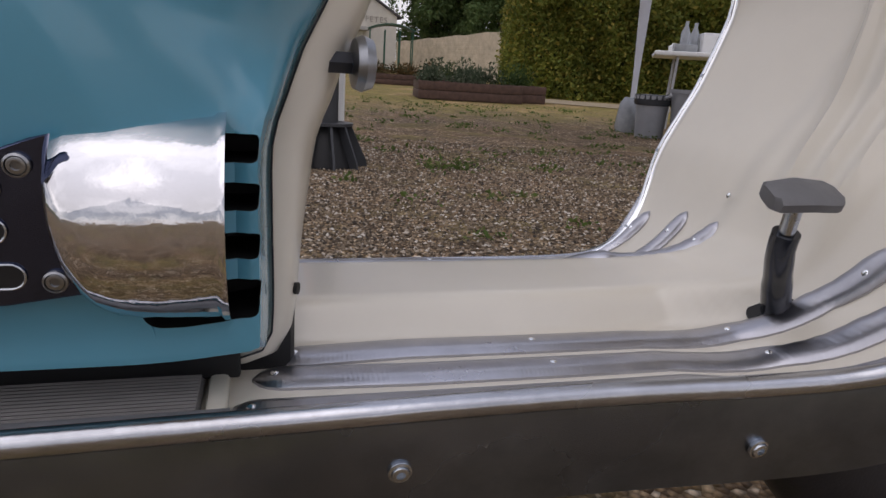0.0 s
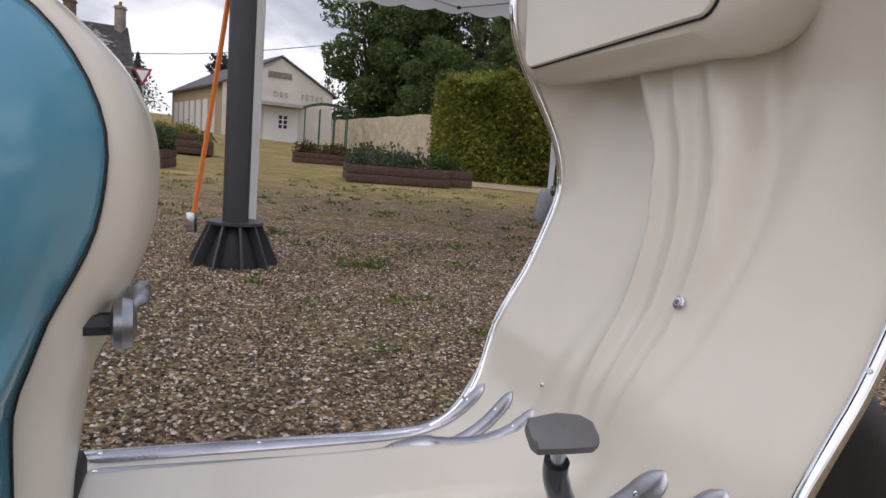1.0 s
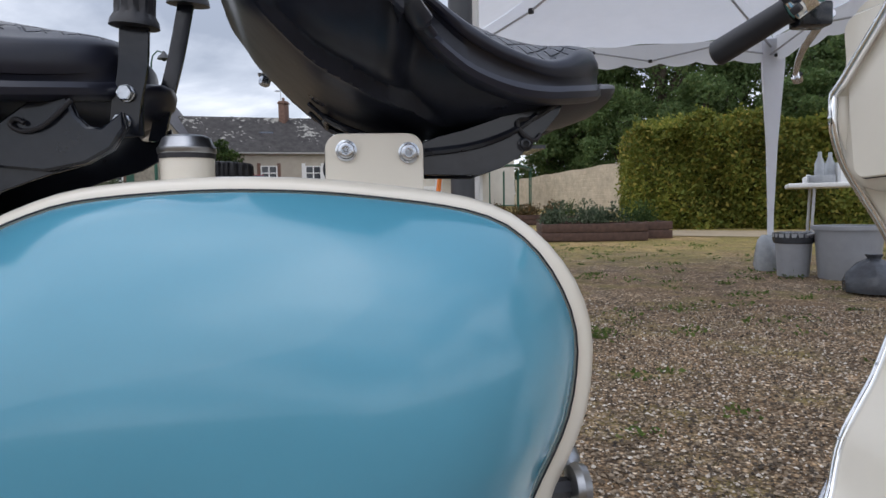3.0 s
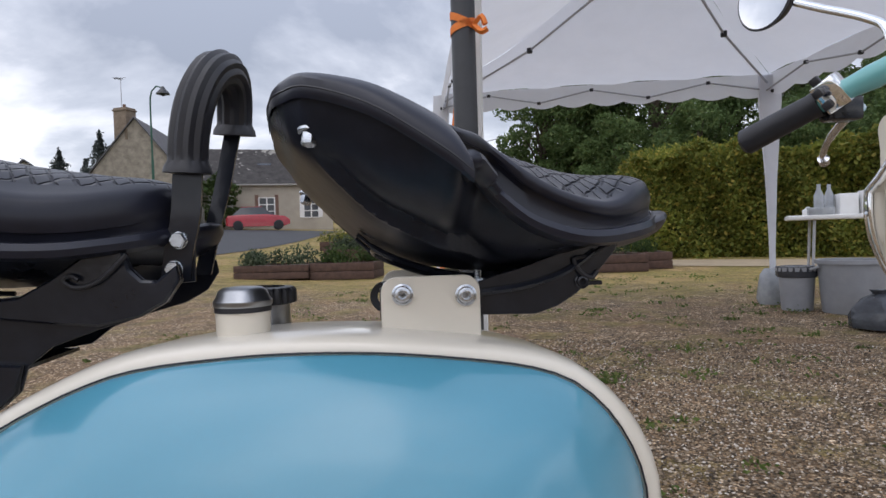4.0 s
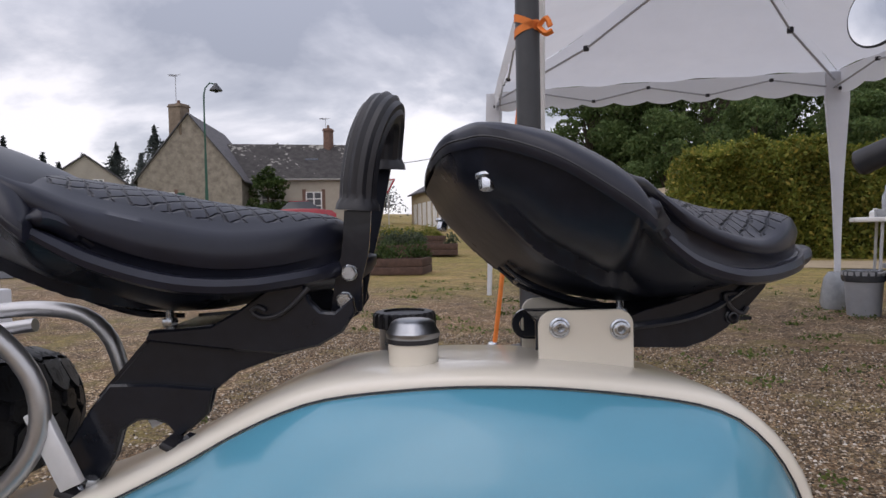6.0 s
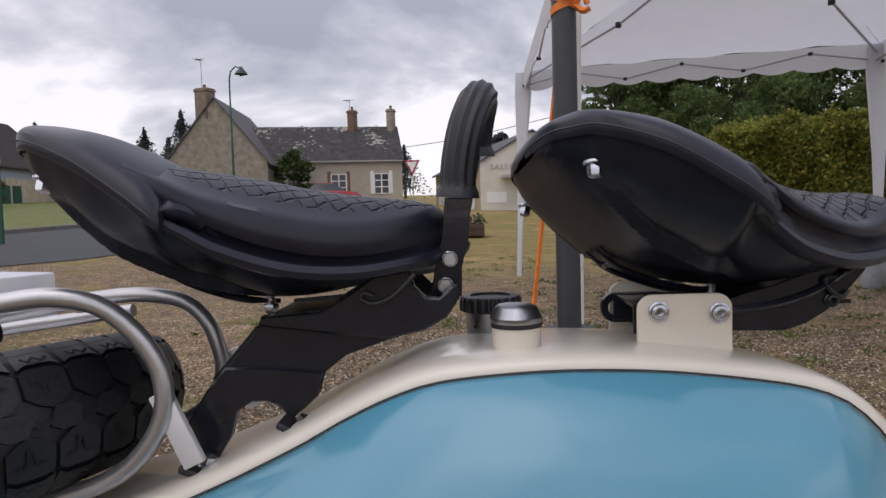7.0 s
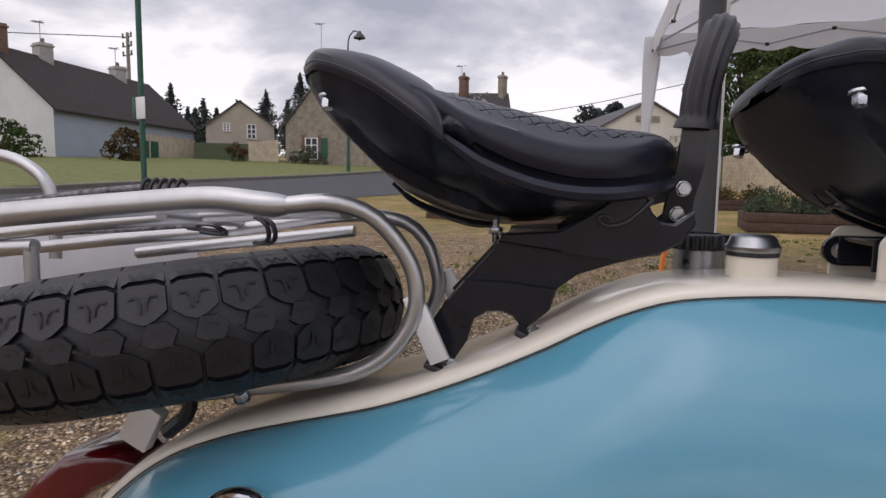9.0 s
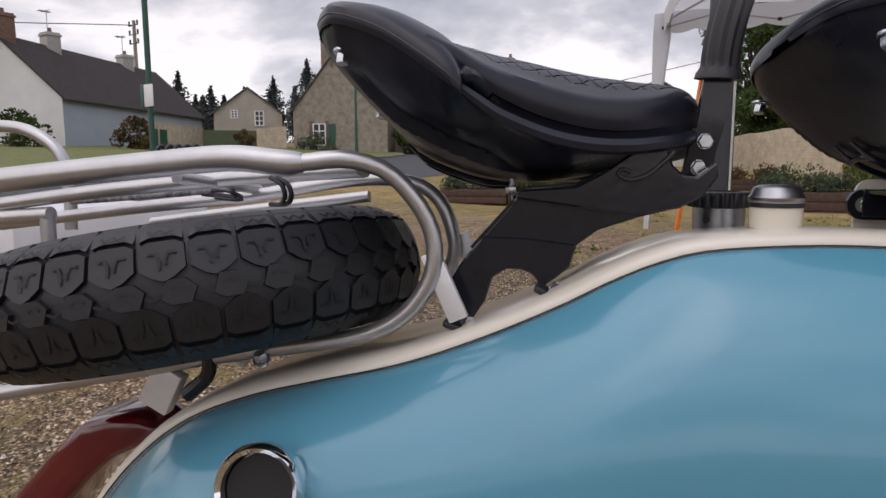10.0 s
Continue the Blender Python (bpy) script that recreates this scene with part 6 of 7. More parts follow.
def window(parent, P, a, z, w, h, out=-0.04, shutters=None, surround=None, bars=2):
    bm = bmesh.new()
    loft(bm, [[P(a - w / 2, b, z - h / 2), P(a + w / 2, b, z - h / 2), P(a + w / 2, b, z + h / 2), P(a - w / 2, b, z + h / 2)] for b in (out, out + 0.10)])
    win = part("window", bm, GLASS, parent, smooth=False)
    bm = bmesh.new()
    bars_x = [-w / 2, w / 2] + [(-w / 2 + w * (k + 1) / bars) for k in range(bars - 1)]
    for x in bars_x:
        loft(bm, [[P(a + x - 0.04, b, z - h / 2), P(a + x + 0.04, b, z - h / 2), P(a + x + 0.04, b, z + h / 2), P(a + x - 0.04, b, z + h / 2)] for b in (out - 0.03, out + 0.02)])
    for y in (-h / 2, -h / 6, h / 6, h / 2):
        loft(bm, [[P(a - w / 2 - 0.04, b, z + y - 0.03), P(a + w / 2 + 0.04, b, z + y - 0.03), P(a + w / 2 + 0.04, b, z + y + 0.03), P(a - w / 2 - 0.04, b, z + y + 0.03)] for b in (out - 0.035, out + 0.02)])
    part("window_frame", bm, WHITE_PAINT, win, smooth=False)
    if surround:
        for s in (-1, 1):
            bm = bmesh.new()
            loft(bm, [[P(a + s * (w / 2 + 0.14) - 0.12, b, z - h / 2), P(a + s * (w / 2 + 0.14) + 0.12, b, z - h / 2), P(a + s * (w / 2 + 0.14) + 0.12, b, z + h / 2 + 0.2), P(a + s * (w / 2 + 0.14) - 0.12, b, z + h / 2 + 0.2)] for b in (-0.02, 0.02)])
            part("surround", bm, surround, win, smooth=False)
    if shutters:
        bm = bmesh.new()
        for s in (shutters if isinstance(shutters, tuple) else (-1, 1)):
            loft(bm, [[P(a + s * w * 1.05 - w * 0.27, b, z - h / 2), P(a + s * w * 1.05 + w * 0.27, b, z - h / 2), P(a + s * w * 1.05 + w * 0.27, b, z + h / 2), P(a + s * w * 1.05 - w * 0.27, b, z + h / 2)] for b in (-0.07, -0.02)])
            part("shutter", bm, GREEN_PAINT, win, smooth=False)
            bm = bmesh.new()
        bm.free()
    return win


# stone gable house and the long house beside it
h1, P, _ = house("stone_house", (-32.1, 30.1), (-26.5, 32.9), 9.0, 1.8, 4.3, 8.25, GABLE_STONE, SLATE, "grey stone house with a steep gable and slate roof")
chimney(h1, P(2.45, 0.5, 0), 0.95, 0.8, 7.0, 8.95, CHIMNEY_STONE, 1.9)
window(h1, P, 1.75, 2.75, 0.8, 1.35, shutters=(1,), surround=BRICK)
h2, P, r2 = house("long_house", (-28.95, 34.31), (-20.6, 39.9), 6.5, 1.7, 4.55, 7.05, RENDERED, LICHEN, "beige rendered long house with lichen-covered slate roof", gable=False)
for a in (2.8, 5.7, 8.6):
    window(h2, P, a, 2.85, 1.0, 1.35, surround=BRICK if a == 5.7 else WHITE_PAINT)
chimney(h2, P(6.9, 3.0, 0), 0.5, 0.6, 6.2, 8.3, None, 0.8)
chimney(h2, P(9.7, 3.0, 0), 0.45, 0.6, 6.2, 8.4, GABLE_STONE)
bm = bmesh.new()
loft(bm, [[P(5.2 + dx, 1.55 + dy, 5.72 + dy * 0.68 + dz) for dx, dy in ((0, 0), (0.9, 0), (0.9, 0.6), (0, 0.6))] for dz in (0.06, 0.16)])
part("roof_window", bm, GLASS, h2, smooth=False)
bm = bmesh.new()
loft(bm, [[P(a, b, z) for b, z in ((-0.32, 4.34), (-0.22, 4.34), (-0.22, 4.44), (-0.32, 4.44))] for a in (-0.1, 10.1)])
part("gutter", bm, CONCRETE, h2)

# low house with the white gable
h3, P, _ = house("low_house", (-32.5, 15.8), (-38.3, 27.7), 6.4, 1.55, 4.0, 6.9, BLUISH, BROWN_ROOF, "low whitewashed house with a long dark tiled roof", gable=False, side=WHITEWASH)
chimney(h3, P(0.5, 3.2, 0), 0.9, 0.7, 6.2, 8.0, BRICK)
chimney(h3, P(3.6, 3.2, 0), 0.8, 0.7, 6.1, 7.7, CONCRETE, 1.2)
chimney(h3, P(10.0, 3.2, 0), 0.8, 0.7, 6.1, 7.6, CONCRETE, 1.2)
bm = bmesh.new()
loft(bm, [[P(7.4, b, 1.0), P(13.2, b, 1.0), P(13.2, b, 3.3), P(7.4, b, 3.3)] for b in (-0.10, 0.02)])
part("stone_facing", bm, STONE, h3, smooth=False)
for a in (6.9, 7.9):
    bm = bmesh.new()
    loft(bm, [[P(a, b, 1.9), P(a + 0.7, b, 1.9), P(a + 0.7, b, 2.9), P(a, b, 2.9)] for b in (-0.17, -0.11)])
    part("shutter", bm, GREEN_PAINT, h3, smooth=False)

# small gabled house with its gate
h4, P, _ = house("gabled_cottage", (-36.9, 27.6), (-34.0, 30.9), 7.0, 1.8, 4.2, 5.85, RENDERED, SLATE, "small beige cottage with a gabled front")
window(h4, P, 1.3, 4.15, 0.4, 0.5)
window(h4, P, 2.9, 3.9, 0.55, 0.95)
bm = bmesh.new()
loft(bm, [[P(-0.6, b, 1.2), P(2.7, b, 1.2), P(2.7, b, 3.0), P(-0.6, b, 3.0)] for b in (-1.6, -1.55)])
gate = part("gate", bm, GATE_GREEN, None, "olive green solid wooden gate between walls", smooth=False, category="gate")
gate.matrix_basis = h4.matrix_basis
bm = bmesh.new()
loft(bm, [[P(2.7, b, 1.2), P(4.6, b, 1.2), P(4.6, b, 3.3), P(2.7, b, 3.1)] for b in (-1.65, -1.4)])
gw = part("garden_wall", bm, STONE, None, "rubble stone garden wall beside the gate", smooth=False, category="wall")
gw.matrix_basis = h4.matrix_basis

# village hall
hs, P, _ = house("village_hall", (-12.6, 33.7), (-7.6, 37.2), 13.0, 0.5, 3.45, 5.15, SALLE_WALL, SLATE, "pale village hall with a gabled front and painted lettering", side=SALLE_SIDE, category="hall")
Wd = 6.1
bm = bmesh.new()
loft(bm, [[P(1.2, b, 2.55), P(4.3, b, 2.55), P(4.3, b, 2.72), P(1.2, b, 2.72)] for b in (-0.9, 0.0)])
part("canopy", bm, CONCRETE, hs, smooth=False)
window(hs, P, 3.25, 1.75, 0.55, 0.75)
bm = bmesh.new()
loft(bm, [[P(2.2, b, 0.3), P(4.1, b, 0.3), P(4.1, b, 2.5), P(2.2, b, 2.5)] for b in (-0.03, 0.02)])
part("door", bm, WHITE_PAINT, hs, smooth=False)
bm = bmesh.new()
loft(bm, [[P(0.35, b, 1.2), P(1.5, b, 1.2), P(1.5, b, 1.8), P(0.35, b, 1.8)] for b in (-0.04, 0.0)])
part("notice_board", bm, WHITE_PAINT, hs, smooth=False)
bm = bmesh.new()
for k in range(5):
    loft(bm, [[P(2.35, b, 4.05 + 0.07 * k), P(3.65, b, 4.05 + 0.07 * k), P(3.65, b, 4.09 + 0.07 * k), P(2.35, b, 4.09 + 0.07 * k)] for b in (-0.05, 0.0)])
part("vent", bm, GABLE_STONE, hs, smooth=False)
for k in range(7):
    bm = bmesh.new()
    a = 1.4 + 1.6 * k
    loft(bm, [[P(x, a, 0.6), P(x, a + 0.95, 0.6), P(x, a + 0.95, 2.7), P(x, a, 2.7)] for x in (-0.06, 0.0)])
    part("side_door", bm, WHITE_PAINT, hs, smooth=False)
fdir = Vector((5.0, 3.5, 0)).normalized()
INK = material("lettering_grey", (0.33, 0.30, 0.26), 0.8, 0, 0.1, 4)
for word, off in (("SALLE", -1.80), ("DES", 0.02), ("FETES", 1.82)):
    cu = bpy.data.curves.new("hall_word", "FONT")
    cu.body = word
    cu.size = 0.42
    cu.extrude = 0.01
    cu.space_character = 1.28
    cu.align_x = "CENTER"
    tx = new("hall_word", cu)
    bpy.context.view_layer.update()
    me = bpy.data.meshes.new_from_object(tx.evaluated_get(bpy.context.evaluated_depsgraph_get()))
    bpy.data.objects.remove(tx)
    me.materials.clear()
    me.materials.append(INK)
    lt = new("lettering", me)
    lt.parent = hs
    lt.matrix_basis = Matrix.Translation(P(Wd / 2 + off, -0.03, 3.05)) @ pose(0, 0, 0, 0, 0, math.degrees(math.atan2(fdir.y, fdir.x))) @ pose(0, 0, 0, 90)

# bus shelter beside the hall
sx, sy = -6.9, 31.0
sz = ground_z(sx, sy)
shelter = thing("bus_shelter", "green-framed glazed bus shelter with a shallow curved roof", "shelter", pose(sx + 0.35, sy, sz - 0.28, 0, 0, 14))
for x in (-1.0, -0.3, 0.4, 1.0):
    for y in (0, 1.2):
        bm = bmesh.new()
        tube(bm, [(x, y, 0), (x, y, 2.15)], 0.03, 6)
        part("post", bm, GREEN_PAINT, shelter)
bm = bmesh.new()
loft(bm, [[(x, y, z + (0.25 * (1 - (x / 1.1) ** 2))) for y, z in ((-0.1, 2.15), (1.3, 2.15), (1.3, 2.2), (-0.1, 2.2))] for x in (-1.1, -0.7, -0.3, 0.0, 0.3, 0.7, 1.1)])
part("roof", bm, GREEN_PAINT, shelter)
bm = bmesh.new()
box(bm, (0, 1.0, 0.45), (1.4, 0.35, 0.06), 0.01)
part("bench", bm, GREEN_PAINT, shelter)

# rubble wall, built course by course
wall = thing("rubble_wall", "old beige rubble stone boundary wall", "wall", Matrix())
A, B = Vector((-7.2, 35.4, 0)), Vector((-0.95, 27.6, 0))
e = (B - A).normalized()
n = Vector((e.y, -e.x, 0))
if n.y > 0:
    n = -n
bm = bmesh.new()
rings = []
for k in range(13):
    p = A.lerp(B, k / 12)
    z = ground_z(p.x, p.y) - 0.3
    zt = 2.05 + 0.35 * k / 12 + 0.03 * math.sin(k * 2.1)
    rings.append([p, p - n * 0.45, p - n * 0.45 + Vector((0, 0, 0)), p])
    rings[-1] = [p + Vector((0, 0, z)), p - n * 0.45 + Vector((0, 0, z)), p - n * 0.45 + Vector((0, 0, zt)), p + Vector((0, 0, zt))]
loft(bm, rings)
part("core", bm, STONE, wall, smooth=False)
bm = bmesh.new()
rng = random.Random(5)
length = (B - A).length
zc = 0.35
while zc < 2.3:
    hgt = rng.uniform(0.13, 0.22)
    s = rng.uniform(0, 0.2)
    while s < length:
        w = rng.uniform(0.18, 0.48)
        p = A + e * (s + w / 2)
        top = 2.05 + 0.35 * s / length
        if zc + hgt < top:
            vs = box(bm, (0, 0, 0), (w - 0.014, 0.05, hgt - 0.012), 0.014, Matrix.Translation(p + n * rng.uniform(-0.021, -0.014) + Vector((0, 0, zc + hgt / 2))) @ pose(0, 0, 0, 0, rng.uniform(-2, 2), math.degrees(math.atan2(e.y, e.x))), seg=1)
        s += w
    zc += hgt
tagged(part("stones", bm, STONE, wall, smooth=False), kind="stuff")

# hedge
def hedge(x0, y0, x1, y1, depth, h, count, seed):
    rng = np.random.default_rng(seed)
    a, b = np.array([x0, y0]), np.array([x1, y1])
    d = (b - a) / np.linalg.norm(b - a)
    nn = np.array([-d[1], d[0]])
    L = np.linalg.norm(b - a)
    s = rng.uniform(0, L, count)
    t = rng.uniform(0, 1, count)
    face = rng.uniform(0, 1, count)
    q = np.where(face < 0.62, rng.normal(0, 0.06, count), rng.uniform(0, depth, count))
    z = np.where(face < 0.62, t * h, h + rng.normal(0, 0.07, count))
    bulge = 0.14 * np.sin(s * 2.3 + z * 2.0) + 0.10 * np.sin(s * 5.1 + 1.0 + z * 3.7) + 0.05 * np.sin(s * 11)
    q = q - np.where(face < 0.62, bulge, 0)
    z = z + np.where(face >= 0.62, bulge * 0.9, 0)
    x = a[0] + d[0] * s + nn[0] * q
    y = a[1] + d[1] * s + nn[1] * q
    zz = np.array([ground_z(i, j) for i, j in zip(x, y)]) + z
    return np.stack([x, y, zz], 1)


hd = thing("hedge", "tall clipped hedge with yellowing green leaves", "hedge", Matrix())
pts = np.concatenate([hedge(-0.35, 13.3, 13, 11.6, 1.2, 2.0, 105000, 3), hedge(-0.9, 27.5, -0.35, 13.4, 1.0, 2.05, 30000, 4)])
leaves("foliage", pts, 0.043, LEAF_HEDGE, hd, seed=8)
# dark slabs inside the hedge: shade between the leaves, as colour
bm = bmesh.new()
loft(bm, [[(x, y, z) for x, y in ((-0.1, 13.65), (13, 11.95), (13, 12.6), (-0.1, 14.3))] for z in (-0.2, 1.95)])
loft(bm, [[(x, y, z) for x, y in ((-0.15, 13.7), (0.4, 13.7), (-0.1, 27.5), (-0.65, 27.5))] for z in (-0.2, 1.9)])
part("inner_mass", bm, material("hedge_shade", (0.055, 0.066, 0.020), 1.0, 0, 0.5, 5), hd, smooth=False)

# trees behind
for k, (x, y, h, r) in enumerate(((-6.2, 40, 12.6, 3.2), (-3.4, 42, 15.5, 4.3), (0.4, 39, 14.6, 4.1), (4.2, 41, 13.6, 4.1), (8.5, 40, 10.0, 3.2), (12.5, 38, 9.4, 3.4), (17, 37, 10.0, 3.6), (22, 36, 10.5, 3.8), (28, 35, 10.0, 4.0))):
    tree("broadleaf_tree", x, y, h, r, LEAF_TREE, "tall dark green broadleaf tree behind the hedge" if k % 2 else "dense spreading broadleaf tree behind the stone wall", 20 + k, 0.12, 30000, 0.06, 110)
for k, (x, y, h, r) in enumerate(((-1.5, 36, 6.5, 2.4), (2.5, 35, 6.8, 2.6), (6.5, 34, 6.2, 2.6), (10.5, 33, 6.2, 2.6), (15, 32, 6.5, 3.0))):
    tree("broadleaf_tree", x, y, h, r, LEAF_TREE, "shorter broadleaf tree below the tall ones", 60 + k, 0.10, 16000, 0.03, 60)
tree("broadleaf_tree", -17.5, 50, 6.0, 2.4, LEAF_DARK, "small round dark tree beside the village hall", 80, 0.2, 3500, 0.15, 30)
tree("bush", -25.8, 34.6, 3.6, 1.5, LEAF_BUSH, "green bush growing against the long house", 81, 0.12, 2600, 0.05, 26)
tree("bush", -28.9, 17.5, 1.7, 1.1, LEAF_RUST, "rust-coloured round shrub on the lawn", 82, 0.09, 1600, 0.0, 20)
tree("bush", -31.5, 13.0, 1.6, 1.5, LEAF_BUSH, "green shrub before the white gable", 83, 0.09, 1500, 0.0, 20)
tree("bush", -32.0, 25.6, 1.2, 0.8, LEAF_RUST, "low brown shrub before the gate", 84, 0.07, 900, 0.0, 16)
tree("bush", -29.6, 29.6, 1.1, 1.3, LEAF_SHRUB, "low grey-green shrub before the stone house", 85, 0.07, 1200, 0.0, 16)
rs = random.Random(11)
for k in range(64):
    a = radians(27 + 39 * k / 63 + rs.uniform(-0.9, 0.9))
    D = rs.uniform(74, 96)
    conifer(-D * math.sin(a), D * math.cos(a), rs.choice((4.8, 5.6, 6.2, 7.0, 8.4)) * rs.uniform(0.9, 1.1), 100 + k)

# street furniture
def post_thing(name, x, y, label, cat):
    return thing(name, label, cat, pose(x, y, ground_z(x, y) + 0.1))


pl = post_thing("street_lamp", -20.0, 22.4, "tall green street lamp with a bell-shaped shade", "lamp")
bm = bmesh.new()
tube(bm, [(0, 0, -0.3), (0, 0, 3.2), (0, 0, 5.6), (0.10, 0, 6.05), (0.35, 0.05, 6.25), (0.58, 0.08, 6.15)], [0.09, 0.07, 0.055, 0.04, 0.035, 0.03], 8, 24)
part("column", bm, GREEN_PAINT, pl)
bm = bmesh.new()
lathe(bm, [(0.05, 0.12), (0.11, 0.02), (0.25, -0.14), (0.28, -0.20), (0.12, -0.20), (0.05, -0.28)], 16, Matrix.Translation((0.60, 0.08, 6.08)))
part("shade", bm, POLE_BLACK, pl)
sp = post_thing("sign_post", -12.1, 7.3, "green post with a small white sign", "sign")
bm = bmesh.new()
tube(bm, [(0, 0, -0.3), (0, 0, 2.5), (0, 0, 6.5)], 0.055, 10)
part("column", bm, GREEN_PAINT, sp)
bm = bmesh.new()
box(bm, (0.06, -0.08, 1.55), (0.34, 0.02, 0.42), 0.01)
part("sign_plate", bm, WHITE_PAINT, sp)
bm = bmesh.new()
box(bm, (-0.10, -0.09, 1.55), (0.10, 0.03, 0.44), 0.01)
part("sign_edge", bm, GREEN_PAINT, sp)
ep = post_thing("electricity_pole", -42.8, 26.0, "dark electricity pole with insulators and wires", "pole")
bm = bmesh.new()
tube(bm, [(0, 0, -0.3), (0, 0, 8.2)], [0.16, 0.11], 8)
part("pole", bm, GABLE_STONE, ep)
for z in (7.9, 7.3, 6.7):
    bm = bmesh.new()
    tube(bm, [(-0.6, 0, z), (0.45, 0, z)], 0.04, 5)
    arm = part("crossarm", bm, POLE_BLACK, ep)
    for x in (-0.55, 0.4):
        bm = bmesh.new()
        tube(bm, [(x, 0, z), (x, 0, z + 0.3)], 0.06, 6)
        part("insulator", bm, POLE_BLACK, arm)
bm = bmesh.new()
tube(bm, [(0, 0, 7.9), (-6, -10, 7.3), (-12, -22, 7.6)], 0.03, 4, 10)
part("wire", bm, POLE_BLACK, ep)
ep2 = post_thing("electricity_pole", -8.3, 46.0, "dark electricity pole beside the trees", "pole")
bm = bmesh.new()
tube(bm, [(0, 0, -0.3), (0, 0, 7.2)], [0.13, 0.09], 8)
part("pole", bm, GABLE_STONE, ep2)
bm = bmesh.new()
tube(bm, [(0, 0, 7.0), (-10, -2, 5.2), (-20, -4, 4.4)], 0.025, 4, 10)
part("wire", bm, POLE_BLACK, ep2)
gwy = post_thing("give_way_sign", -16.6, 33.4, "red and white triangular give way sign on a post", "sign")
bm = bmesh.new()
tube(bm, [(0, 0, -0.2), (0, 0, 2.5)], 0.035, 6)
part("post", bm, CONCRETE, gwy)
for s, mt, o in ((0.50, CAR_RED, 0.0), (0.33, WHITE_PAINT, -0.02)):
    bm = bmesh.new()
    plate(bm, [(-s, 0.29 * s / 0.5), (0, -0.58 * s / 0.5), (s, 0.29 * s / 0.5)], 0.02, lambda a, b, c: Vector((a, o - 0.05 - c, 2.4 + b)))
    part("sign_plate", bm, mt, gwy)

# red car parked before the long house
car = thing("car", "small red car parked before the long house", "car", pose(-23.2, 34.9, ground_z(-23.2, 34.9), 0, 0, 33))
bm = bmesh.new()
rings = []
for x, z0, z1, hw in ((-1.9, 0.35, 0.75, 0.68), (-1.8, 0.25, 0.88, 0.78), (-1.0, 0.22, 0.95, 0.83), (0.6, 0.22, 0.95, 0.83), (1.6, 0.25, 0.84, 0.78), (1.9, 0.35, 0.62, 0.66)):
    rings.append([(x, -hw, z0), (x, hw, z0), (x, hw, z1 - 0.1), (x, hw * 0.93, z1), (x, -hw * 0.93, z1), (x, -hw, z1 - 0.1)])
loft(bm, rings)
part("body", bm, CAR_RED, car)
bm = bmesh.new()
rings = [[(x, s * hw, z) for s, z in ((-1, 0.9), (1, 0.9), (0.8, zt), (-0.8, zt))] for x, hw, zt in ((-1.5, 0.76, 0.95), (-1.0, 0.76, 1.40), (0.2, 0.76, 1.42), (0.95, 0.76, 0.95))]
loft(bm, rings)
part("cabin", bm, GLASS, car)
bm = bmesh.new()
box(bm, (-0.4, 0, 1.425), (1.25, 1.2, 0.05), 0.02)
part("roof", bm, CAR_RED, car)
for x in (-1.2, 1.2):
    for y in (-0.76, 0.76):
        bm = bmesh.new()
        lathe(bm, [(0.2, -0.09), (0.30, -0.08), (0.30, 0.08), (0.2, 0.09)], 20, Matrix.Translation((x, y, 0.3)) @ pose(0, 0, 0, 90))
        part("wheel", bm, TYRE, car)

# white block by the road
bm = bmesh.new()
box(bm, (-5.55, 2.45, ground_z(-5, 2.5) + 0.19), (1.25, 1.5, 0.42), 0.02)
part("stone_block", bm, WHITE_STONE, None, "large white concrete block on the gravel", category="block")

# raised planters
def planter(name, x, y, yaw, lx, ly, h, mat, seed, label, shrub):
    p = thing(name, label, "planter", pose(x, y, ground_z(x, y), 0, 0, yaw))
    for z in (h * 0.25, h * 0.75):
        for cx, cy, sx_, sy_ in ((0, -ly / 2, lx, 0.035), (0, ly / 2, lx, 0.035), (-lx / 2, 0, 0.035, ly), (lx / 2, 0, 0.035, ly)):
            bm = bmesh.new()
            box(bm, (cx, cy, z), (sx_ + (0.04 if sx_ > 0.1 else 0), sy_, h / 2 - 0.008), 0.005)
            part("board", bm, PLANK, p)
    bm = bmesh.new()
    box(bm, (0, 0, h * 0.45), (lx - 0.05, ly - 0.05, h * 0.8))
    part("soil", bm, BARK, p)
    g = np.random.default_rng(seed)
    pts = []
    for k in range(int(lx * ly * 7)):
        c = np.array([g.uniform(-lx / 2 + 0.1, lx / 2 - 0.1), g.uniform(-ly / 2 + 0.1, ly / 2 - 0.1), h])
        r = g.uniform(0.15, 0.30)
        d = g.normal(size=(240, 3))
        d /= np.linalg.norm(d, axis=1, keepdims=True)
        d[:, 2] = np.abs(d[:, 2]) * 1.2
        pts.append(c + d * r * g.uniform(0.3, 1.1, (240, 1)))
    leaves("foliage", np.concatenate(pts), 0.028, shrub, p, seed=seed, flat=-0.6, kind="stuff")
    return p


planter("planter", -0.95, 10.2, 14, 1.5, 1.1, 0.26, PLANK, 1, "low planter of weathered boards full of lavender", LEAF_SHRUB)
planter("planter", -0.10, 10.7, 14, 0.55, 0.8, 0.26, PLANK, 2, "small dark planter with low dense plants", LEAF_BUSH)
planter("planter", -3.0, 15.6, 8, 1.8, 1.0, 0.24, PLANK, 3, "low board planter with sparse brown plants", LEAF_RUST)
planter("planter", -1.9, 14.6, 8, 0.6, 0.6, 0.24, PLANK, 4, "small board planter with a dark shrub", LEAF_BUSH)
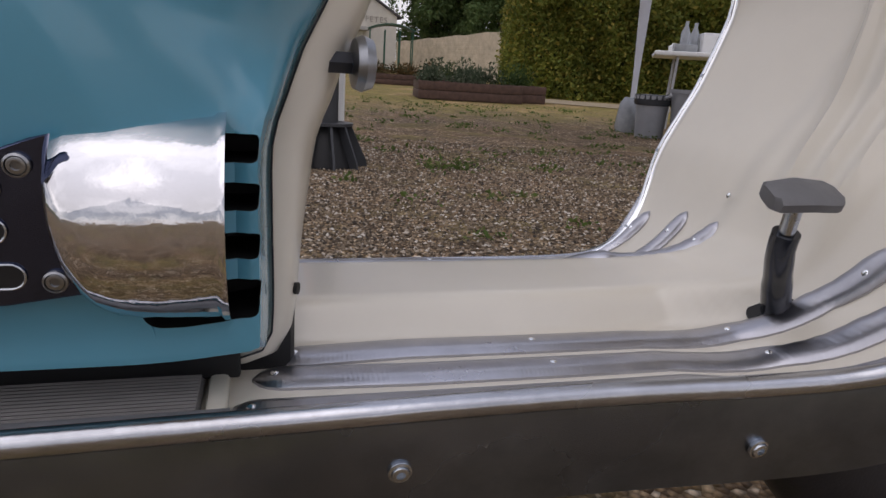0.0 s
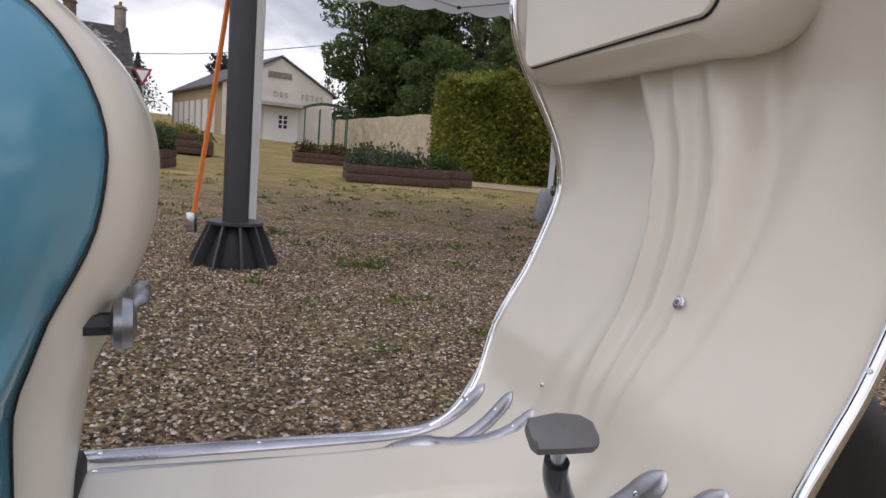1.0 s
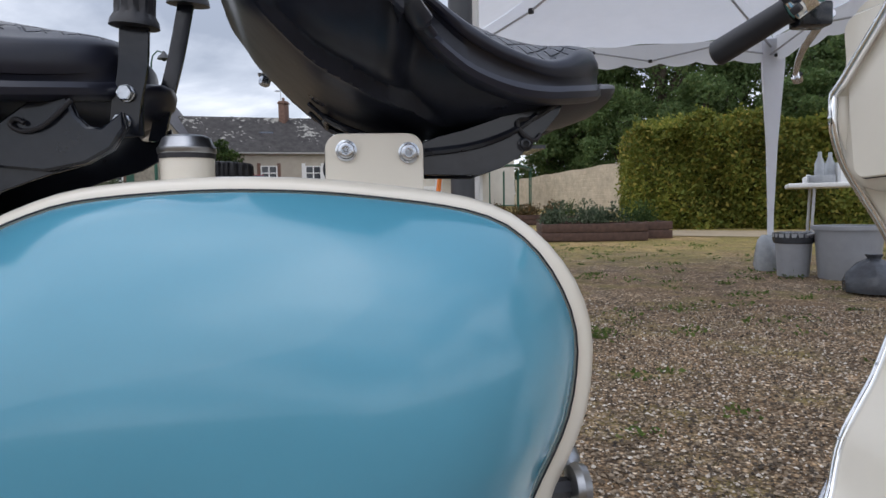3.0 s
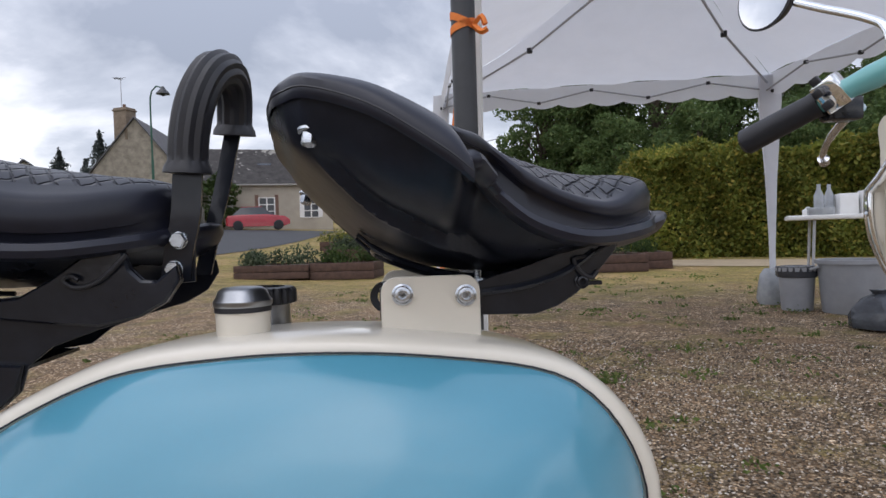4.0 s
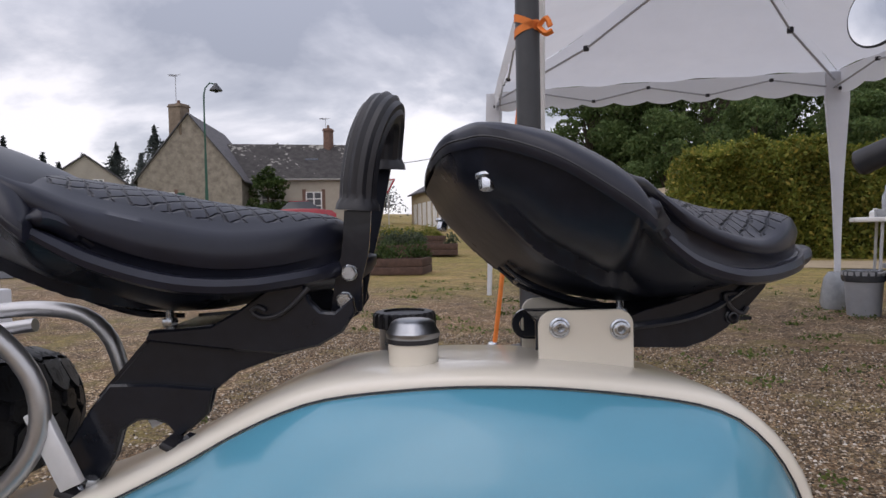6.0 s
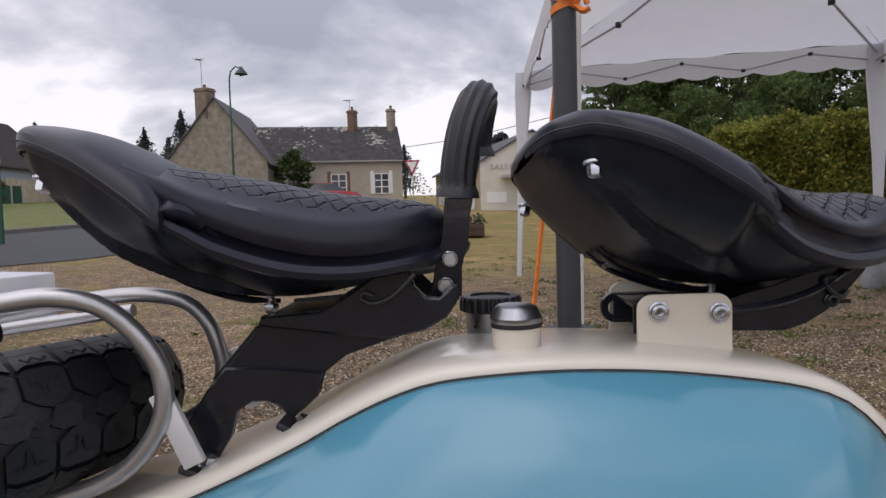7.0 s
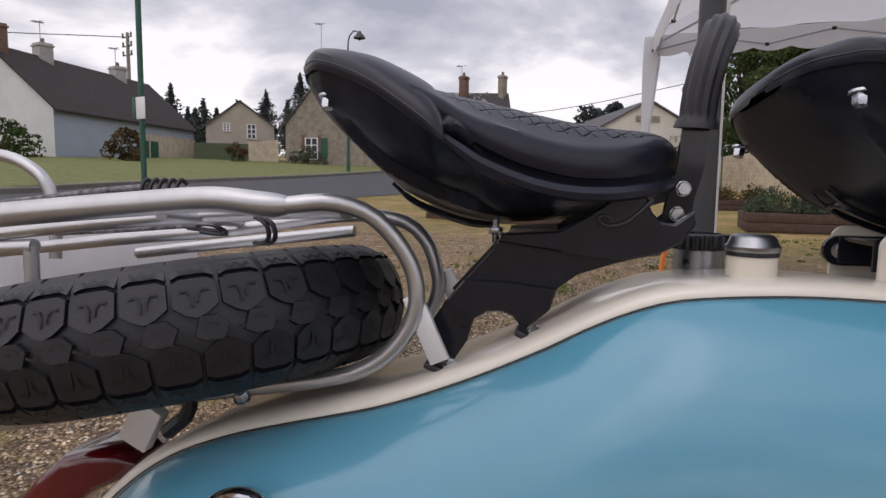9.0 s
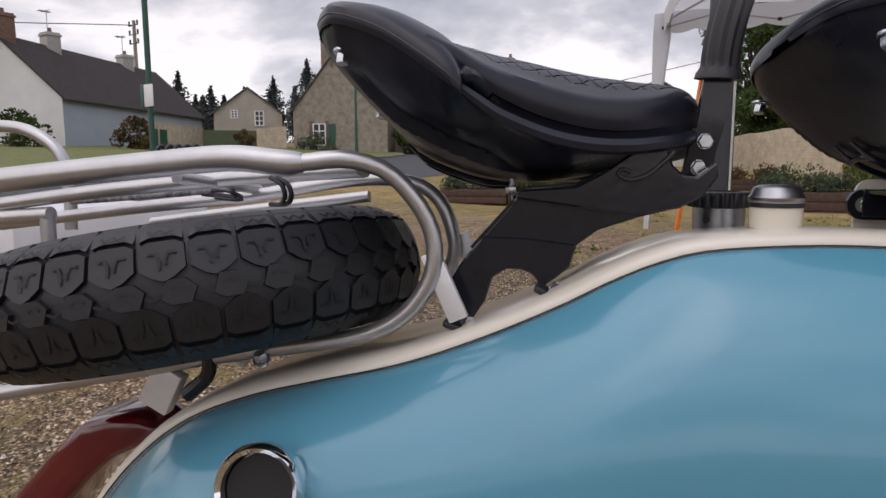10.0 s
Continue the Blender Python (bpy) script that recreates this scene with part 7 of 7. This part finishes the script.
planter("planter", -4.62, 9.25, 12, 0.95, 0.8, 0.26, PLANK, 5, "low dark board planter with low dense plants", LEAF_BUSH)
planter("planter", -5.70, 9.02, 12, 1.15, 0.9, 0.22, PLANK, 8, "low reddish board planter with tall grey-green shrubs", LEAF_SHRUB)
planter("planter", -6.2, 13.6, 20, 1.9, 1.0, 0.26, PLANK, 6, "low planter of weathered boards with tall green shrubs", LEAF_SHRUB)
planter("planter", -8.0, 17.0, 25, 2.2, 1.1, 0.28, PLANK, 7, "board planter with green and yellow shrubs", LEAF_HEDGE)

# gazebo
CA, CB, CC, CD = (Vector((-0.875, 3.08, 2.25)), Vector((-2.10, 6.42, 2.22)), Vector((0.96, 6.16, 2.06)), Vector((2.26, 2.82, 2.10)))
PEAK = Vector((0.08, 4.62, 2.85))
tent = thing("gazebo", "white pop-up gazebo with scissor frame and canvas roof", "gazebo", Matrix())
bm = bmesh.new()
corners = [CA, CB, CC, CD]
rng = random.Random(2)
for i in range(4):
    a, b = corners[i], corners[(i + 1) % 4]
    N = 14
    rows = []
    for k in range(N + 1):
        p = a.lerp(b, k / N)
        row = []
        for j in range(9):
            f = j / 8
            q = p.lerp(PEAK, f)
            q.z -= 0.13 * math.sin(math.pi * f) * (0.6 + 0.4 * math.sin(math.pi * k / N)) - 0.012 * math.sin(k * 2.2 + j * 1.3)
            row.append(q)
        rows.append(row)
    vs = [[bm.verts.new(q) for q in row] for row in rows]
    for r0, r1 in zip(vs, vs[1:]):
        for j in range(8):
            bm.faces.new((r0[j], r0[j + 1], r1[j + 1], r1[j]))
    # scalloped valance
    M = 60
    top = [a.lerp(b, k / M) for k in range(M + 1)]
    low = [p + Vector((0, 0, -0.175 - 0.035 * abs(math.sin(math.pi * k / M * 10)))) for k, p in enumerate(top)]
    t0, l0 = [bm.verts.new(p) for p in top], [bm.verts.new(p) for p in low]
    for k in range(M):
        bm.faces.new((t0[k], t0[k + 1], l0[k + 1], l0[k]))
bmesh.ops.remove_doubles(bm, verts=bm.verts[:], dist=0.002)
roof = part("canopy", bm, CANVAS, tent, "white canvas roof with scalloped edge")
roof.data.polygons.foreach_set("use_smooth", [True] * len(roof.data.polygons))
for i, (a, wide) in enumerate(((CA, 0.035), (CB, 0.075), (CC, 0.085), (CD, 0.06))):
    z0 = ground_z(a.x, a.y)
    bm = bmesh.new()
    rings = []
    for z, h in ((z0 + 0.02, 0.022), (z0 + 0.5, 0.024), (a.z - 0.9, 0.022 + (wide - 0.022) * 0.35), (a.z - 0.25, wide), (a.z - 0.02, wide)):
        lean = Vector((0.10 if i == 1 else 0.0, 0, 0)) * ((a.z - z) / 2.2) * -1
        rings.append([Vector((a.x + dx * h, a.y + dy * h * 0.6, z)) + lean for dx, dy in ((-1, -1), (1, -1), (1, 1), (-1, 1))])
    loft(bm, rings)
    part("leg", bm, CANVAS if wide > 0.05 else WHITE_PAINT, tent)
for i in range(4):
    a, b = corners[i], corners[(i + 1) % 4]
    pts = [a.lerp(b, k / 6) + Vector((0, 0, -0.06 if k % 2 else -0.16)) for k in range(7)]
    bm = bmesh.new()
    inner = (PEAK - (a + b) / 2)
    inner.z = 0
    inner = inner.normalized() * 0.05
    tube(bm, [p + inner for p in pts], 0.008, 6)
    part("truss", bm, TENT_FRAME, tent)
    for k in range(7):
        bm = bmesh.new()
        box(bm, a.lerp(b, k / 6) + inner + Vector((0, 0, -0.06 if k % 2 else -0.16)), (0.035, 0.03, 0.028), 0.006)
        part("joint", bm, RUBBER, tent)
    bm = bmesh.new()
    tube(bm, [a + Vector((0, 0, -0.1)), a.lerp(PEAK, 0.5) + Vector((0, 0, -0.22)), PEAK + Vector((0, 0, -0.15))], 0.010, 6)
    part("rafter", bm, TENT_FRAME, tent)
    for c, s in ((a.lerp(PEAK, 0.5) + Vector((0, 0, -0.22)), 0.045), (a + Vector((0, 0, -0.06)), 0.065), (a + Vector((0, 0, -0.24)), 0.06)):
        bm = bmesh.new()
        box(bm, c, (s, s, s), 0.008)
        part("bracket", bm, RUBBER, tent)
bm = bmesh.new()
rings = []
for z, r in ((0.0, 0.10), (0.05, 0.125), (0.17, 0.12), (0.26, 0.10), (0.31, 0.05)):
    rings.append([Vector((CC.x - 0.04 + r * 0.8 * math.cos(a) * (1 + 0.12 * math.sin(3 * a + z * 9)), CC.y - 0.06 + r * 0.7 * math.sin(a), ground_z(CC.x, CC.y) + z)) for a in [2 * math.pi * k / 16 for k in range(16)]])
loft(bm, rings)
part("weight_bag", bm, TRANSLUCENT, None, "pale plastic weight bag tied to the gazebo leg", category="bag")

# steel column with its finned foot, and the tension strap
px, py = -0.885, 2.90
pz = ground_z(px, py)
col = thing("steel_column", "dark steel column with finned conical foot on gravel", "column", pose(px, py, pz))
bm = bmesh.new()
tube(bm, [(0, 0, 0), (0, 0, 1.5), (0, 0, 3.6)], 0.057, 24)
part("shaft", bm, POLE_BLACK, col)
bm = bmesh.new()
lathe(bm, [(0.125, 0.185), (0.125, 0.197), (0.06, 0.197)], 28)
part("collar", bm, POLE_BLACK, col)
bm = bmesh.new()
lathe(bm, [(0.15, 0.0), (0.15, 0.012), (0.07, 0.19), (0.055, 0.19)], 28)
part("cone", bm, DARK, col)
for k in range(10):
    a = 2 * math.pi * k / 10 + 0.2
    bm = bmesh.new()
    plate(bm, [(0.055, 0.0), (0.195, 0.0), (0.190, 0.03), (0.118, 0.185), (0.055, 0.185)], 0.010, lambda r, z, c: Vector((r * math.cos(a) - (c - 0.005) * math.sin(a), r * math.sin(a) + (c - 0.005) * math.cos(a), z)))
    part("fin", bm, POLE_BLACK, col)
st = thing("tension_strap", "orange ratchet strap tied round the dark steel column", "strap", pose(px, py, pz))
bm = bmesh.new()
tube(bm, [(-0.02, 0.05, 1.70), (-0.07, 0.02, 1.2), (-0.14, -0.03, 0.5), (-0.175, -0.05, 0.20)], 0.0115, 4, 14)
part("webbing", bm, ORANGE, st)
bm = bmesh.new()
for dz, tilt in ((0.0, 0.02), (0.03, -0.03)):
    rings = []
    for k in range(25):
        a = 2 * math.pi * k / 24
        r = 0.0595
        z = 1.70 + dz + tilt * math.cos(a)
        rings.append([(r * math.cos(a), r * math.sin(a), z - 0.018), (r * math.cos(a) * 1.04, r * math.sin(a) * 1.04, z - 0.018), (r * math.cos(a) * 1.04, r * math.sin(a) * 1.04, z + 0.018), (r * math.cos(a), r * math.sin(a), z + 0.018)])
    loft(bm, rings, True, False)
part("wrap", bm, ORANGE, st)
bm = bmesh.new()
tube(bm, [(0.06, -0.03, 1.70), (0.10, -0.05, 1.73), (0.12, -0.05, 1.69)], 0.014, 4, 8)
tube(bm, [(0.06, -0.03, 1.70), (0.10, -0.05, 1.66), (0.13, -0.05, 1.67)], 0.014, 4, 8)
part("tail", bm, ORANGE, st)
bm = bmesh.new()
box(bm, (-0.18, -0.05, 0.18), (0.045, 0.035, 0.09), 0.008)
part("ratchet", bm, ZINC, st)

# bins, bags and the folding table under the gazebo
def bin_(x, y, r, h, label, rim=0.02):
    b = thing("bin", label, "bin", pose(x, y, ground_z(x, y)))
    bm = bmesh.new()
    lathe(bm, [(r * 0.84, 0), (r * 0.86, 0.01), (r, h - 0.03), (r + rim, h - 0.03), (r + rim, h), (r - 0.01, h), (r * 0.80, 0.03)], 28)
    part("tub", bm, BIN_GREY, b)
    return b


b1 = bin_(1.065, 5.75, 0.135, 0.345, "grey plastic bin lined with a black bag")
bm = bmesh.new()
lathe(bm, [(0.142, 0.265), (0.156, 0.285), (0.155, 0.350), (0.12, 0.355), (0.08, 0.33)], 20)
part("liner", bm, BAG, b1)
b2 = bin_(1.42, 5.62, 0.235, 0.41, "large round grey plastic tub with handles")
for s in (-1, 1):
    bm = bmesh.new()
    tube(bm, [(s * 0.245, -0.07, 0.36), (s * 0.28, -0.05, 0.34), (s * 0.28, 0.05, 0.34), (s * 0.245, 0.07, 0.36)], 0.012, 6, 10)
    part("handle", bm, BIN_GREY, b2)


def sack(name, x, y, r, h, mat, label, seed):
    g = random.Random(seed)
    bm = bmesh.new()
    rings = []
    ph = [g.uniform(0, 6) for _ in range(4)]
    for z, k in ((0, 0.75), (0.06, 1.0), (0.30, 1.05), (0.55, 0.9), (0.78, 0.55), (0.90, 0.2), (1.0, 0.3)):
        rings.append([(x + r * k * math.cos(a) * (1 + 0.10 * math.sin(5 * a + ph[0] + z * 4) + 0.06 * math.sin(11 * a + ph[1] - z * 7)), y + r * k * math.sin(a) * (1 + 0.1 * math.sin(4 * a + ph[2])), ground_z(x, y) + h * z) for a in [2 * math.pi * j / 30 for j in range(30)]])
    loft(bm, rings)
    return part(name, bm, mat, None, label, category="bag")


sack("bin_bag", 1.36, 4.80, 0.17, 0.26, BAG, "dark translucent rubbish bag on the gravel", 4)
sack("bin_bag", 1.66, 4.95, 0.19, 0.30, TRANSLUCENT, "clear plastic bag of rubbish on the gravel", 6)

tz = ground_z(2, 7.1)
table = thing("folding_table", "white folding table under the gazebo", "table", pose(2.15, 7.05, tz, 0, 0, -8))
bm = bmesh.new()
box(bm, (0, 0, 0.73), (1.8, 0.7, 0.045), 0.012)
part("tabletop", bm, WHITE_PAINT, table)
for x in (-0.7, 0.7):
    for y in (-0.28, 0.28):
        bm = bmesh.new()
        tube(bm, [(x, y, 0), (x * 0.96, y, 0.71)], 0.014, 8)
        part("leg", bm, TENT_FRAME, table)


def on_table(name, dx, dy, size, mat, label, cat, round_=False):
    q = pose(2.15, 7.05, tz, 0, 0, -8) @ Vector((dx, dy, 0.7535))
    bm = bmesh.new()
    if round_:
        lathe(bm, [(size[0], 0), (size[0], size[2] * 0.62), (size[0] * 0.4, size[2] * 0.85), (size[0] * 0.4, size[2]), (size[0] * 0.2, size[2])], 16)
    else:
        box(bm, (0, 0, size[2] / 2), size, 0.006)
    return _placed(part(name, bm, mat, None, label, category=cat), q)


def _placed(ob, q):
    ob.matrix_basis = Matrix.Translation(q)
    return ob


on_table("bottle", -0.62, -0.1, (0.045, 0, 0.30), TRANSLUCENT, "clear plastic water bottle on the table", "bottle", True)
on_table("bottle", -0.52, 0.05, (0.045, 0, 0.30), TRANSLUCENT, "clear plastic water bottle on the table", "bottle", True)
on_table("carton", -0.38, 0.0, (0.16, 0.2, 0.20), WHITE_PAINT, "white cardboard carton on the table", "carton")
on_table("carton", -0.12, -0.05, (0.30, 0.22, 0.22), WHITE_PAINT, "large white carton on the table", "carton")
on_table("carton", -0.12, -0.17, (0.22, 0.02, 0.09), BLUE_CARD, "blue printed pack on the table", "carton")
on_table("carton", 0.22, 0.02, (0.24, 0.2, 0.30), WHITE_PAINT, "tall white carton on the table", "carton")
on_table("cup", 0.05, -0.24, (0.04, 0, 0.12), WHITE_PAINT, "white paper cup on the table", "cup", True)
on_table("cup", -0.72, -0.2, (0.05, 0, 0.08), WHITE_PAINT, "stack of white cups on the table", "cup", True)
on_table("packet", -0.62, -0.26, (0.22, 0.12, 0.07), TRANSLUCENT, "clear packet on the table edge", "packet")
bm = bmesh.new()
tube(bm, [(2.35, 7.5, ground_z(2, 7.5)), (2.35, 7.5, 1.35)], 0.035, 8)
part("wooden_stake", bm, material("pale_wood", (0.36, 0.24, 0.12), 0.8, 0, 0.2, 12), None, "pale wooden stake behind the table", category="stake")

# loose stones and weeds on the near gravel
rng = np.random.default_rng(9)
N = 96000
yy = 0.9 + 3.3 * rng.uniform(0, 1, N) ** 1.5
xx = rng.uniform(-1.0, 1.0, N) * (1.3 + 0.35 * yy) - 0.15
extra = 20000
xx = np.concatenate([xx, rng.uniform(-3.4, -0.6, extra)])
yy = np.concatenate([yy, rng.uniform(-0.4, 2.2, extra)])
N += extra
size = 0.0030 + 0.0052 * rng.uniform(0, 1, N) ** 2.0
base = np.array([[1, 0, 0], [0.3, 0.9, 0], [-0.8, 0.5, 0], [-0.6, -0.75, 0], [0.5, -0.85, 0], [0.1, 0.05, 0.75], [-0.05, 0, -0.5]], float)
ang = rng.uniform(0, 2 * np.pi, N)
sx_ = size * rng.uniform(0.8, 1.5, N)
sy_ = size * rng.uniform(0.6, 1.1, N)
sz_ = size * rng.uniform(0.5, 1.0, N)
bx = base[None, :, 0] * sx_[:, None] * rng.uniform(0.75, 1.2, (N, 7))
by = base[None, :, 1] * sy_[:, None] * rng.uniform(0.75, 1.2, (N, 7))
bz = base[None, :, 2] * sz_[:, None] * 1.25
ca, sa = np.cos(ang)[:, None], np.sin(ang)[:, None]
zz = np.array([ground_z(a, b) for a, b in zip(xx, yy)])
V = np.stack([xx[:, None] + bx * ca - by * sa, yy[:, None] + bx * sa + by * ca, zz[:, None] + bz + rng.uniform(0.0, 0.007, (N, 1))], 2).reshape(-1, 3)
tri = np.array([[0, 1, 5], [1, 2, 5], [2, 3, 5], [3, 4, 5], [4, 0, 5], [1, 0, 6], [2, 1, 6], [3, 2, 6], [4, 3, 6], [0, 4, 6]])
F = (tri[None] + 7 * np.arange(N)[:, None, None]).reshape(-1, 3)
me = bpy.data.meshes.new("gravel_stones")
me.from_pydata(V.tolist(), [], F.tolist())
pebble = bpy.data.materials.new("pebbles")
pebble.use_nodes = True
nt = pebble.node_tree
pb = nt.nodes["Principled BSDF"]
pb.inputs["Roughness"].default_value = 0.85
geo = nt.nodes.new("ShaderNodeNewGeometry")
cr = nt.nodes.new("ShaderNodeValToRGB")
for k, (p, c) in enumerate(((0.0, (0.032, 0.024, 0.017)), (0.45, (0.130, 0.094, 0.060)), (0.78, (0.29, 0.222, 0.150)), (1.0, (0.62, 0.57, 0.50)))):
    el = cr.color_ramp.elements[k] if k < 1 else (cr.color_ramp.elements.new(p) if k < 3 else cr.color_ramp.elements[-1])
    el.position, el.color = p, (*c, 1)
nt.links.new(geo.outputs["Random Per Island"], cr.inputs["Fac"])
nt.links.new(cr.outputs["Color"], pb.inputs["Base Color"])
me.materials.append(pebble)
tagged(new("gravel_stones", me), "loose brown and pale gravel stones", "gravel", kind="stuff")
pts = []
g = np.random.default_rng(31)
spots = [(-0.30, 3.1, 0.11, 160), (-0.98, 3.9, 0.09, 70), (-0.72, 3.55, 0.06, 30)] + [(g.uniform(-3.5, 2.5), 1.6 + 7.4 * g.uniform() ** 0.8, g.uniform(0.03, 0.11), 22) for _ in range(240)] + [(g.uniform(-2.6, -1.0), g.uniform(0.4, 2.2), 0.05, 26) for _ in range(10)]
for x, y, r, n in spots:
    p = np.stack([x + g.normal(0, r * 0.6, n), y + g.normal(0, r * 0.45, n), np.zeros(n)], 1)
    p[:, 2] = [ground_z(a, b) for a, b in p[:, :2]] + np.abs(g.normal(0, r * 0.22, n))
    pts.append(p)
leaves("weeds", np.concatenate(pts), 0.013, LEAF_WEED, None, "small green weeds growing through the gravel", seed=3, category="weeds", kind="stuff")
